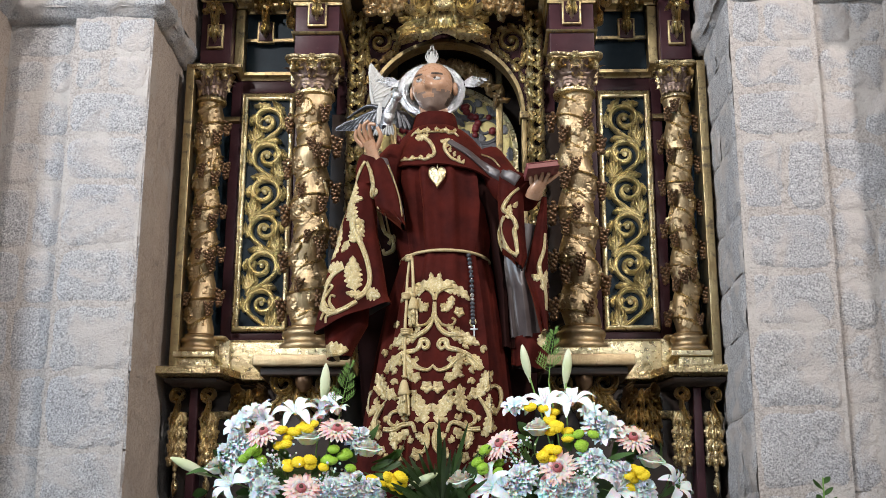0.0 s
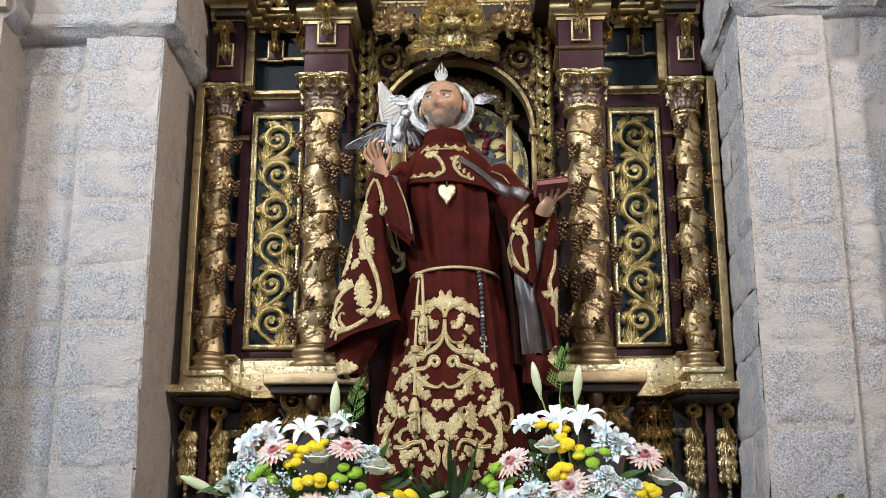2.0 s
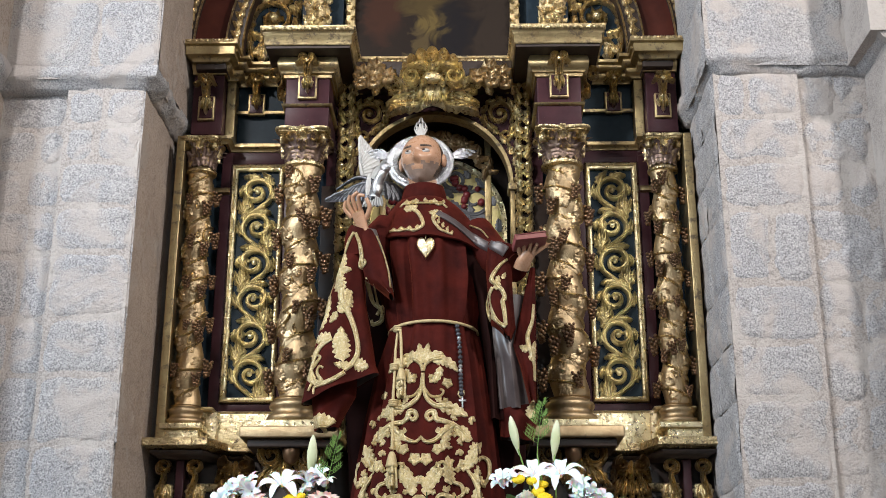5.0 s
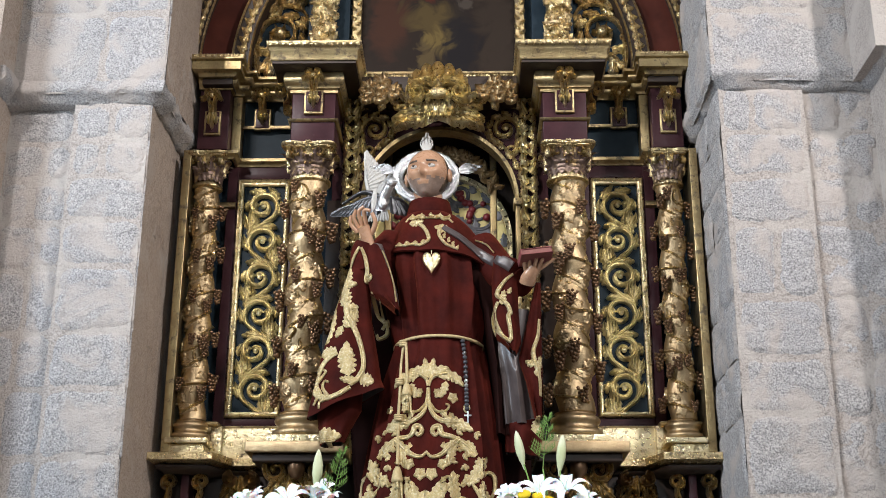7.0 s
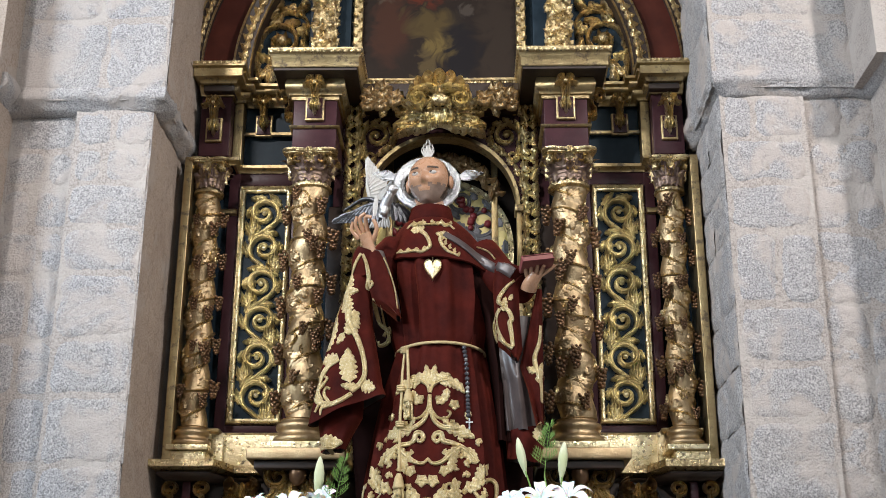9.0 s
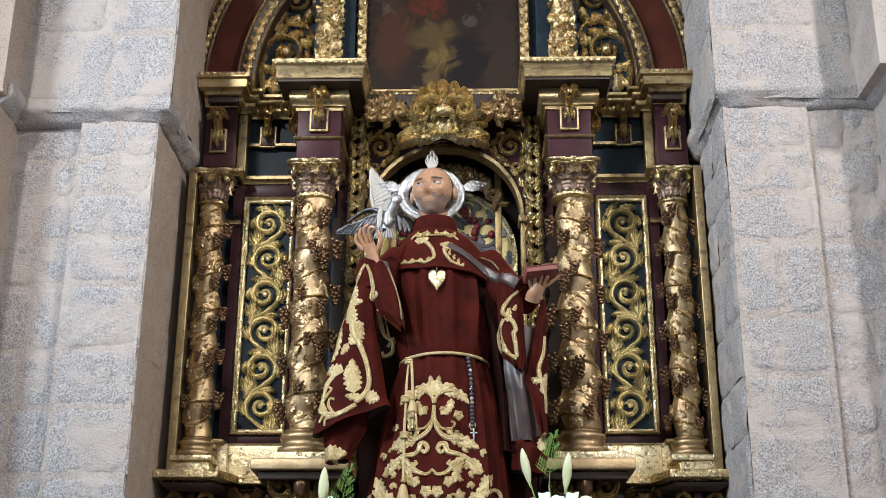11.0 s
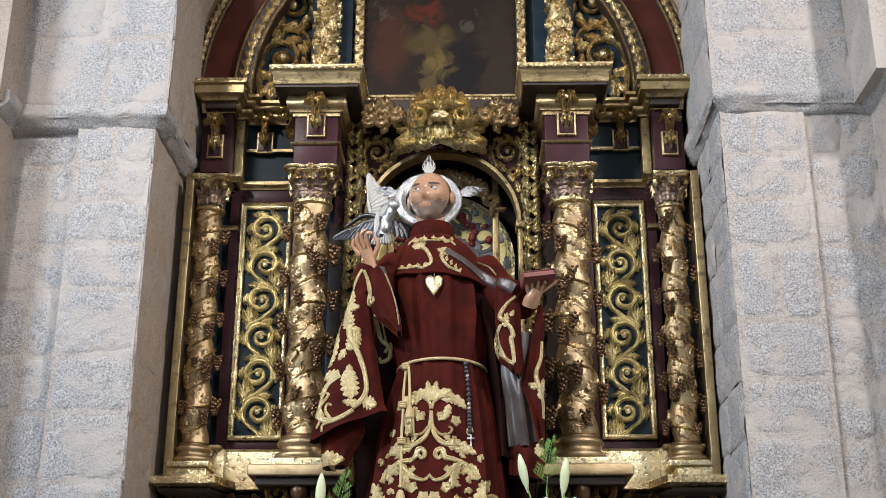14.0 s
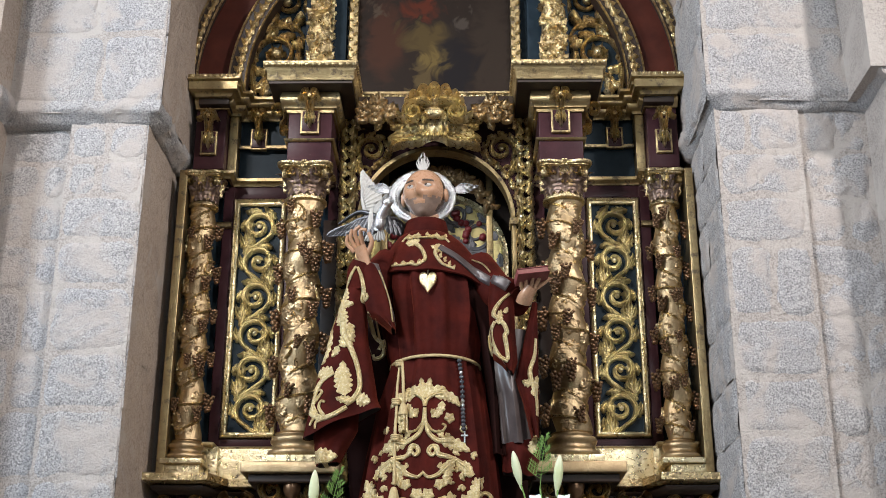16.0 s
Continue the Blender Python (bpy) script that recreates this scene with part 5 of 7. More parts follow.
# head, turned aside and up
H0 = len(st.verts)
hv = []
NR, NC = 40, 56
for k in range(NR + 1):
    ph = math.pi * k / NR
    row = []
    for i in range(NC):
        th = 2 * math.pi * i / NC
        x, y, z = math.sin(ph) * math.cos(th), math.sin(ph) * math.sin(th), math.cos(ph)
        X, Y, Z = x * 0.070, y * 0.088, z * 0.105
        if Z < 0:
            X *= 1 - 0.28 * (-Z / 0.105) ** 1.3
            Y *= 1 - 0.10 * (-Z / 0.105)
        if y < 0:
            g = lambda cx, cz, sx, sz: math.exp(-((abs(X) - cx) / sx) ** 2 - ((Z - cz) / sz) ** 2)
            d = 0.022 * g(0, -0.014, 0.010, 0.012) + 0.014 * g(0, 0.010, 0.007, 0.024) + 0.009 * g(0.028, 0.037, 0.020, 0.008)
            d += -0.016 * g(0.028, 0.018, 0.014, 0.011) + 0.007 * g(0, -0.046, 0.020, 0.005) + 0.006 * g(0, -0.058, 0.016, 0.005) - 0.005 * g(0, -0.052, 0.02, 0.003)
            d += 0.012 * g(0, -0.085, 0.018, 0.015) + 0.006 * g(0.042, -0.008, 0.015, 0.018) - 0.006 * g(0.04, -0.045, 0.015, 0.018)
            Y -= d * min(1, -y * 2.2)
        row.append(st.verts.new((X, Y, Z)))
    hv.append(row)
for k in range(NR):
    for i in range(NC):
        a, b_, c, d = hv[k][i], hv[k][(i + 1) % NC], hv[k + 1][(i + 1) % NC], hv[k + 1][i]
        ctr = (a.co + b_.co + c.co + d.co) / 4
        mi = SKI
        if ctr.z < -0.030 - 0.012 * noise.noise(ctr * 60) - 0.015 * (abs(ctr.x) < 0.012) and ctr.y < 0.03 and not (abs(ctr.x) < 0.016 and -0.056 < ctr.z < -0.043):
            mi = BEA
        if ctr.y > -0.02 and abs(ctr.z) < 0.075 and not (ctr.z > 0.055):
            mi = HAI
        if 0.034 < ctr.z < 0.041 and 0.012 < abs(ctr.x) < 0.044 and ctr.y < -0.03:
            mi = HAI
        try:
            st.faces.new((a, d, c, b_)).material_index = mi
        except ValueError:
            pass
for s in (-1, 1):
    ball(st, (s * 0.027, -0.067, 0.017), 0.013, 2, EYE, (1.1, 0.8, 0.75))
    ball(st, (s * 0.027 - 0.003, -0.0765, 0.0205), 0.005, 1, HAI, (1, 0.6, 1))
    ball(st, (s * 0.071, 0.0, -0.008), 0.023, 2, SKI, (0.42, 0.75, 1.25))
HEADM = Matrix.Translation((-0.038, -0.490, 3.545)) @ Matrix.Rotation(radians(-15), 4, 'Z') @ Matrix.Rotation(radians(5), 4, 'X') @ Matrix.Diagonal((1.30, 1.14, 1.06, 1))
turned(st, HEADM, H0)
tube(st, [(-0.032, -0.45, 3.38), (-0.036, -0.452, 3.44), (-0.045, -0.452, 3.52)], 0.062, 20, 8, SKI, 0.060)


def finger(pts, r=0.0095):
    tube(st, pts, r, 8, 12, SKI, r * 0.72)


# raised hand, thumb and forefinger pinched
c = Vector((-0.282, -0.645, 3.225))
tube(st, [c + Vector((0.018, 0.01, -0.055)), c, c + Vector((-0.012, -0.008, 0.03))], 0.032, 14, 10, SKI, 0.036, flatten=0.6)
for d0, d1, d2 in (((-0.030, 0, 0.03), (-0.048, -0.02, 0.065), (-0.040, -0.035, 0.095)), ((-0.016, 0, 0.04), (-0.030, -0.03, 0.085), (-0.008, -0.045, 0.105)), ((0.0, 0, 0.045), (-0.006, -0.035, 0.090), (0.018, -0.045, 0.088)), ((-0.034, 0.005, 0.012), (-0.062, -0.01, 0.045), (-0.058, -0.025, 0.075))):
    finger([c + Vector(d0), c + Vector(d1), c + Vector(d2)])
finger([c + Vector((0.022, -0.01, 0.0)), c + Vector((0.040, -0.035, 0.04)), c + Vector((0.026, -0.046, 0.078))], 0.011)
# other hand, open under the book
c = Vector((0.372, -0.645, 3.050))
tube(st, [c + Vector((-0.012, 0.02, -0.025)), c, c + Vector((0.02, -0.01, 0.03))], 0.034, 14, 10, SKI, 0.036, flatten=0.7)
for i, dx in enumerate((-0.024, -0.002, 0.022, 0.044)):
    finger([c + Vector((dx * 0.7, -0.02, 0.02)), c + Vector((dx, -0.045, 0.042)), c + Vector((dx * 1.1, -0.062, 0.066 - 0.006 * i))])
finger([c + Vector((0.03, -0.01, 0.02)), c + Vector((0.07, -0.02, 0.045)), c + Vector((0.095, -0.03, 0.062))], 0.010)

# gold embroidery, laid on the cloth by dropping the pattern on it from the front
from mathutils.bvhtree import BVHTree
st.normal_update()
TREE = BVHTree.FromBMesh(st)


def draped(u, v, h):
    """Pattern units to the cloth surface, h metres proud of it."""
    x, z = sheet(u, v)
    p, nrm, _, _ = TREE.ray_cast(Vector((x, -3, z)), Vector((0, 1, 0)))
    if p is None:
        p = Vector((x, -0.5, z))
    return p + Vector((0, -h - 0.0015, 0))


stroke(st, draped, [(776, 326), (815, 350), (858, 382), (897, 408)], 5.5, 10.0, 0.012, 30, LIN, lift=0.003)
EMB = bmesh.new()
HS = 0.009


def both(fn):
    """Draw a motif and its mirror image about the front seam."""
    for q in (1, -1):
        fn(lambda u, v, h, q=q: draped(SEAM(v) + q * u, v, h))


def SEAM(v):
    return 753.5 - 0.022 * (v - 560)


def skirt(S):
    K = 1 / 2.89

    def D(u, v):
        return ((u - 350) * K, 530 + v * K)

    def stk(pts, w0, w1, mid=None, n=30):
        stroke(EMB, S, [D(*p) for p in pts], w0, w1, HS, n, 0, mid=mid)

    def lf(u, v, ang, L, W, lobes=3, bend=0.0):
        x, y = D(u, v)
        leaf(EMB, S, x, y, -ang, L * K, W * K * 1.05, HS, lobes + 1, bend=-bend, curl=0.1)

    def ros(u, v, r):
        x, y = D(u, v)
        for k in range(5):
            leaf(EMB, S, x, y, 72 * k + 18, r * K, r * 0.42 * K, HS, 1, curl=0.1)
    lf(352, 200, 78, 108, 22, 3)
    lf(354, 190, 50, 112, 24, 3, -55)
    stk([(352, 240), (362, 205), (395, 180), (440, 172)], 2.6, 4.2)
    lf(400, 195, 28, 150, 27, 4, -92)
    lf(438, 218, -95, 92, 20, 3, -25)
    ros(476, 300, 30)
    stk([(352, 250), (356, 320), (376, 380), (430, 420), (500, 415)], 2.6, 5.5)
    lf(430, 425, 5, 165, 32, 4, -40)
    stk([(362, 330), (395, 368), (440, 372), (458, 345), (440, 335)], 2.4, 2.0)
    lf(420, 365, -55, 52, 15, 2)
    stk([(408, 478), (392, 492), (376, 472), (388, 450), (412, 452), (430, 490), (500, 505), (560, 540), (606, 590)], 3.0, 3.4, 5.4, 60)
    stk([(346, 575), (378, 602), (430, 588), (470, 545), (520, 505)], 2.2, 5.0, 4.5, 40)
    lf(500, 510, -118, 145, 25, 4, 30)
    lf(520, 510, -62, 120, 20, 3, 25)
    lf(540, 520, -25, 90, 18, 3, -40)
    ros(436, 640, 32)
    ros(378, 690, 36)
    lf(384, 880, 82, 160, 30, 4, -12)
    lf(392, 830, 140, 70, 20, 2, -30)
    lf(400, 820, 28, 80, 20, 2, 30)
    stk([(352, 905), (345, 890), (362, 882), (378, 905), (366, 950), (372, 1000), (400, 1030), (440, 1010)], 2.6, 3.4, 4.6, 50)
    lf(372, 990, 60, 80, 20, 3)
    lf(510, 820, 108, 150, 30, 4, -20)
    stk([(440, 715), (470, 708), (495, 740), (515, 800)], 2.6, 3.5)
    stk([(515, 690), (500, 730), (520, 800), (560, 820), (572, 860), (540, 885), (520, 860)], 3.0, 2.6, 4.0, 46)
    lf(585, 740, 70, 170, 30, 4, -10)
    ros(570, 715, 36)
    stk([(590, 740), (625, 790), (650, 850), (640, 920)], 3.0, 7.0)
    stk([(625, 710), (660, 668), (698, 690), (700, 760), (676, 815)], 3.0, 2.6, 4.4, 36)
    lf(620, 760, -30, 90, 22, 3, -30)
    lf(650, 830, -100, 120, 26, 3)
    stk([(430, 925), (450, 880), (500, 880), (545, 905), (600, 900)], 3.2, 4.6, 5.0, 36)
    lf(470, 900, -60, 110, 24, 3, 40)
    lf(540, 905, -80, 110, 24, 3, -30)
    # small leaves and sequin dots that fill the ground between the scrolls
    for u, v, ang in ((400, 300, 60), (545, 330, 250), (500, 460, 300), (600, 470, 260), (430, 560, 20), (560, 640, 200), (470, 620, 330), (540, 580, 280), (620, 640, 80), (450, 780, 60), (420, 760, 20), (480, 860, 40), (590, 830, 220), (650, 760, 90), (400, 960, 30), (460, 980, 80), (560, 960, 100), (620, 940, 60), (680, 900, 110), (690, 980, 90)):
        lf(u, v, ang, 44, 12, 2, 40)
        lf(u, v, ang + 70, 34, 10, 1, -40)
    for u, v in ((392, 268), (470, 392), (520, 560), (440, 720), (540, 740), (610, 680), (420, 860), (640, 870), (500, 1000), (580, 1040)):
        ros(u, v, 17)
    ros(420, 1040, 34)
    ros(520, 1050, 34)
    ros(610, 1010, 30)


both(skirt)


def free(K, u0, v0, S=draped):
    """Tools for a motif drawn at K units a drawing step from the corner (u0, v0)."""
    def D(u, v):
        return (u0 + u * K, v0 + v * K)

    def stk(pts, w0, w1, mid=None, n=34):
        stroke(EMB, S, [D(*p) for p in pts], w0, w1, HS, n, 0, mid=mid)

    def lf(u, v, ang, L, W, lobes=3, bend=0.0):
        leaf(EMB, S, *D(u, v), -ang, L * K, W * K * 1.05, HS, lobes + 1, bend=-bend, curl=0.1)
    return stk, lf


# wide sleeve
stk, lf = free(1 / 3, 530, 370)
stk([(300, 5), (270, 50), (235, 120), (225, 200), (235, 290)], 2.4, 5.0)
lf(225, 200, 78, 110, 26, 3)
lf(225, 210, 40, 70, 20, 2, -60)
lf(235, 320, 100, 130, 34, 4)
lf(240, 330, 30, 60, 20, 2, -40)
stk([(235, 300), (240, 360), (285, 450), (315, 540), (325, 630), (300, 690), (255, 730)], 6.5, 5.0, 4.2, 50)
lf(230, 430, 60, 120, 36, 4)
lf(215, 420, 20, 110, 24, 3, 70)
lf(215, 420, 235, 70, 20, 2)
lf(300, 690, -15, 85, 34, 3)
lf(290, 700, 200, 90, 22, 3, -40)
lf(250, 690, 100, 190, 44, 5, -12)
lf(190, 590, 20, 90, 30, 3)
lf(190, 560, 165, 110, 32, 4, 35)
stk([(190, 560), (120, 600), (75, 680), (60, 740), (90, 780), (140, 800), (200, 785), (260, 745)], 4.0, 3.8, 6.5, 60)
stk([(95, 770), (75, 720), (105, 680), (125, 655), (110, 640)], 4.6, 2.0)
stk([(140, 790), (110, 740), (120, 705), (145, 715)], 3.6, 2.0)
stk([(60, 750), (50, 700), (90, 570), (150, 300), (205, 160)], 1.8, 1.8)
lf(110, 510, 62, 210, 22, 5, 20)
stk([(130, 800), (85, 790), (60, 830)], 4.0, 2.0)
stk([(130, 805), (95, 815), (90, 850)], 4.0, 2.0)
stk([(150, 290), (175, 270), (170, 240)], 2.4, 1.6)
# flap of the same sleeve
stk([(310, 10), (330, 60), (340, 120), (335, 175), (360, 165), (355, 145)], 2.6, 2.0, 4.4)
stk([(360, 240), (385, 280), (430, 320), (425, 375), (380, 395), (370, 370)], 2.4, 2.4, 5.2)
stk([(400, 275), (415, 310), (400, 345)], 2.0, 3.5)
stk([(420, 20), (450, 90), (480, 190), (497, 300)], 1.4, 1.4)
# under-sleeve cuff
lf(80, 960, -20, 130, 34, 3, 20)
stk([(80, 950), (85, 1000), (140, 1010), (200, 985)], 4.0, 2.6)
# other sleeve and the cloak's edge
stk, lf = free(1 / 3, 840, 340)
stk([(178, 240), (130, 280), (95, 340), (120, 365), (125, 330)], 2.2, 2.4, 4.2)
lf(120, 400, 80, 80, 18, 3)
stk([(120, 370), (150, 400), (165, 440), (155, 460), (165, 520), (172, 585)], 3.2, 3.2, 4.4)
stk([(100, 385), (80, 430), (90, 500), (125, 560), (172, 590)], 3.2, 3.2, 4.6)
lf(150, 345, 60, 40, 12, 2)
stk([(322, 450), (315, 540), (290, 620), (300, 680), (325, 760), (330, 860)], 2.4, 2.6, 4.6)
lf(300, 700, 150, 60, 18, 2)
lf(310, 760, 80, 120, 20, 3)
lf(305, 1050, 80, 90, 26, 3)
# cape and collar borders
stk, lf = free(1 / 3, 600, 140)
stk([(270, 650), (320, 660), (370, 655), (410, 665), (450, 640), (445, 600), (425, 560), (400, 535)], 2.0, 3.6, 3.4, 60)
stk([(610, 690), (575, 675), (545, 660), (520, 630), (505, 595), (515, 560), (530, 545)], 2.0, 3.6, 3.2, 60)
for k in range(8):
    lf(280 + 22 * k, 656, 60 + (60 if k % 2 else 0), 24, 8, 1)
    lf(600 - 12 * k, 686 - 12 * k, 60 + (60 if k % 2 else 0), 24, 8, 1)
lf(345, 530, 10, 80, 22, 3)
lf(560, 570, 170, 80, 24, 3)
stk([(325, 510), (345, 490), (370, 500), (395, 480), (420, 490), (410, 505)], 2.0, 1.8, 2.8)
stk([(580, 520), (555, 500), (530, 505), (505, 485), (485, 490), (492, 505)], 2.0, 1.8, 2.8)
stk([(700, 610), (760, 640), (800, 690)], 1.2, 1.2)
stk([(345, 480), (380, 492), (450, 500), (520, 494), (560, 482)], 1.4, 1.4, 2.0)
for k in range(9):
    lf(352 + 25 * k, 490, 50 + (80 if k % 2 else 0), 30, 9, 2, 40)

tmp = bpy.data.meshes.new("tmp")
EMB.to_mesh(tmp)
EMB.free()
k0 = len(st.faces)
st.from_mesh(tmp)
bpy.data.meshes.remove(tmp)
st.faces.ensure_lookup_table()
for f in st.faces[k0:]:
    f.material_index = THR
tagged(obj("statue", st, [VELVET, THREAD, LINING, SKIN, BEARD, HAIR, EYEWHITE, SHADE_CLOTH]), "painted wooden statue in a dark red velvet robe embroidered with gold", "statue")

# ---- things the statue wears and holds ----
halo = thing("halo", "chased silver halo with three flame-like rays", "halo", m=Matrix.Translation((-0.050, -0.43, 3.563)) @ Matrix.Rotation(radians(-14), 4, 'X') @ Matrix.Scale(1.12, 4))
b = bmesh.new()
rows = []
for i in range(97):
    a = 2 * math.pi * i / 96
    sc = 1 + 0.012 * math.sin(24 * a)
    rows.append([b.verts.new((r * sc * math.cos(a), y, r * sc * math.sin(a))) for r, y in ((0.086, 0.004), (0.087, -0.003), (0.090, -0.004), (0.100, -0.009), (0.112, -0.006), (0.122, -0.010), (0.128, -0.006), (0.128, 0.004))])
grid_faces(b, rows)
rng = random.Random(5)
for i in range(60):
    a = 2 * math.pi * i / 60
    ball(b, (0.105 * math.cos(a), -0.009, 0.105 * math.sin(a)), rng.uniform(0.006, 0.009), 1, 0, (1, 0.5, 1))
part("ring", b, SILVER, halo, "chased silver ring")
for ang, d in ((90, 0.128), (166, 0.130), (14, 0.130)):
    b = bmesh.new()
    for k in range(-4, 5):
        a = radians(90 + 5 * k)
        L = 0.092 - 0.010 * abs(k) + 0.004 * (k % 2)
        p0 = Vector((0.0022 * k, 0, 0))
        p1 = Vector((0.0062 * k + 0.004 * math.cos(a), -0.004, L * 0.55))
        p2 = Vector((0.0052 * k, -0.002, L))
        tube(b, [p0, p1, p2], 0.0040, 6, 8, 0, 0.0010)
    turned(b, Matrix.Rotation(radians(90 - ang), 4, 'Y') @ Matrix.Translation((0, 0, d)))
    part("ray", b, WHITEWOOD if ang == 90 else SILVER, halo, "feather-like ray")

b = bmesh.new()
heart = []
for i in range(40):
    t = 2 * math.pi * i / 40
    heart.append((0.00265 * 16 * math.sin(t) ** 3 * 0.95, 0.0031 * (13 * math.cos(t) - 5 * math.cos(2 * t) - 2 * math.cos(3 * t) - math.cos(4 * t))))
rows = [[b.verts.new((x * sc, y, z * sc)) for x, z in heart] for y, sc in ((0.004, 1.0), (-0.004, 1.0), (-0.007, 0.93), (-0.004, 0.86), (-0.007, 0.6))]
grid_faces(b, rows, True)
b.faces.new(rows[-1])
b.faces.new(rows[0][::-1])
tube(b, [(0, -0.002, 0.030), (0, -0.004, 0.05), (0, 0.0, 0.062)], 0.002, 6, 8)
hx, hz = sheet(756, 393)
pd = obj("heart_pendant", b, GOLD_BRIGHT)
pd.scale = (0.9, 1.0, 1.05)
pd.location = ((hx, TREE.ray_cast(Vector((hx, -3, hz)), Vector((0, 1, 0)))[0].y - 0.012, hz))
tagged(pd, "polished gilt heart pendant on the statue's chest", "pendant")

book = thing("book", "small closed book with a faded red cover on the open hand", "book", m=pose(0.392, -0.70, 3.112, -14, -9, 8))
b = bmesh.new()
box(b, -0.064, 0.064, -0.045, 0.045, -0.013, -0.010, 0.001)
box(b, -0.064, 0.064, -0.045, 0.045, 0.010, 0.013, 0.001)
box(b, -0.064, -0.060, -0.045, 0.045, -0.012, 0.012, 0.001)
part("cover", b, BOOKRED, book, "faded red leather cover")
b = bmesh.new()
box(b, -0.060, 0.060, -0.041, 0.041, -0.010, 0.010)
part("pages", b, PAPER, book, "red-stained page edges", smooth=False)

quill = thing("quill", "white feather quill held in the statue's hand", "quill", m=pose(-0.255, -0.69, 3.300, 0, 8, 0) @ Matrix.Scale(0.72, 4))
b = bmesh.new()
tube(b, [(0.004, 0, -0.05), (0, 0, 0.03), (-0.006, -0.01, 0.135)], 0.0022, 6, 12, 0, 0.001)
part("shaft", b, WHITEWOOD, quill)
b = bmesh.new()
rows = []
for k in range(13):
    t = k / 12
    w = 0.013 * math.sin(math.pi * (0.1 + 0.9 * t)) ** 0.6 + 0.001
    rows.append([b.verts.new((s_ * w - 0.006 * t, -0.002 - 0.010 * t + 0.003 * abs(s_), 0.02 + 0.125 * t + 0.006 * abs(s_))) for s_ in (-1, -0.5, 0, 0.5, 1)])
grid_faces(b, rows)
rows = [[b.verts.new((v.co.x, v.co.y + 0.0025, v.co.z)) for v in r] for r in rows]
grid_faces(b, rows, flip=True)
part("vane", b, WHITEWOOD, quill)

# cord girdle with its hanging ends and tassels
cord = thing("cord_girdle", "cream and gold rope girdle with two tasselled ends", "girdle")


def front(u, v, d=0.006):
    x, z = sheet(u, v)
    p = TREE.ray_cast(Vector((x, -3, z)), Vector((0, 1, 0)))[0]
    return Vector((x, (p.y if p else -0.6) - d, z))


b = bmesh.new()
pts = []
for i in range(40):
    a = radians(170 + 200 * i / 39)
    pts.append((0.01 + 0.178 * math.cos(a), -0.47 + 0.160 * math.sin(a), 2.806 + 0.016 * math.sin(a) * -1 - 0.012))
tube(b, pts, 0.0068, 8, 90)
part("waist_cord", b, CORD, cord)
for path in ([(707, 530), (703, 575), (702, 625), (700, 660), (699, 750)], [(711, 530), (713, 560), (714, 590), (714, 605)]):
    b = bmesh.new()
    tube(b, [front(*p) for p in path], 0.0062, 8, 40)
    part("hanging_cord", b, CORD, cord)
for u, v, r in ((707, 531, 0.015), (701, 603, 0.013), (700, 668, 0.013)):
    b = bmesh.new()
    c = front(u, v, 0.010)
    for k in range(3):
        tube(b, [(c.x + r * math.cos(a), c.y + 0.7 * r * math.sin(a), c.z + 0.008 * (k - 1)) for a in (2 * math.pi * i / 12 for i in range(13))], 0.0055, 6, 24)
    part("knot", b, CORD, cord)
for u, v, sc in ((714, 606, 1.0), (699, 755, 1.15)):
    c = front(u, v, 0.016)
    b = bmesh.new()
    lathe(b, [(0.007 * sc, 0.0), (0.013 * sc, -0.012 * sc), (0.019 * sc, -0.040 * sc), (0.021 * sc, -0.046 * sc), (0.017 * sc, -0.052 * sc)][::-1], 20, (0, 0))
    turned(b, Matrix.Translation(c))
    tas = part("tassel", b, CORD, cord, "gold tassel")
    for k in range(14):
        a = 2.4 * k
        rr = (0.006 + 0.012 * (k % 3) / 2) * sc
        b = bmesh.new()
        tube(b, [c + Vector((rr * math.cos(a) * 0.7, rr * math.sin(a) * 0.7, -0.045 * sc)), c + Vector((rr * math.cos(a), rr * math.sin(a), -0.075 * sc)), c + Vector((rr * 1.15 * math.cos(a), rr * math.sin(a), (-0.112 - 0.006 * (k % 2)) * sc))], 0.0042 * sc, 6, 8, 0, 0.0048 * sc)
        part("fringe", b, THREAD, tas)

ros = thing("rosary", "dark bead rosary with a small silver cross hanging from the girdle", "rosary")
BEADM = material("dark_glass_bead", (0.05, 0.05, 0.06), (0.10, 0.10, 0.11), 60, 0.12, 0.2, 0.1, 90)
b = bmesh.new()
ball(b, (0, 0, 0), 0.0098, 2, 0, (1, 1, 0.92))
BEAD = mesh_of("bead", b, BEADM)
b = bmesh.new()
ball(b, (0, 0, 0), 0.0085, 2)
BEADS = mesh_of("bead", b, SILVER)
path = smooth_path([front(812, 530, 0.010), front(816, 560, 0.010), front(818, 595, 0.010), front(819, 625, 0.010), front(820, 652, 0.010)], 17)
for i, p in enumerate(path):
    piece("bead", BEADS if i in (3, 9, 10) else BEAD, ros, Matrix.Translation(p))
b = bmesh.new()
tube(b, path, 0.0018, 6, 30)
part("chain", b, SILVER, ros)
b = bmesh.new()
c = path[-1] + Vector((0.004, 0, -0.028))
box(b, c.x - 0.003, c.x + 0.003, c.y - 0.002, c.y + 0.002, c.z - 0.026, c.z + 0.018, 0.001)
box(b, c.x - 0.014, c.x + 0.014, c.y - 0.002, c.y + 0.002, c.z - 0.001, c.z + 0.005, 0.001)
part("cross", b, SILVER, ros)


# ---- two carved birds by the raised hand ----


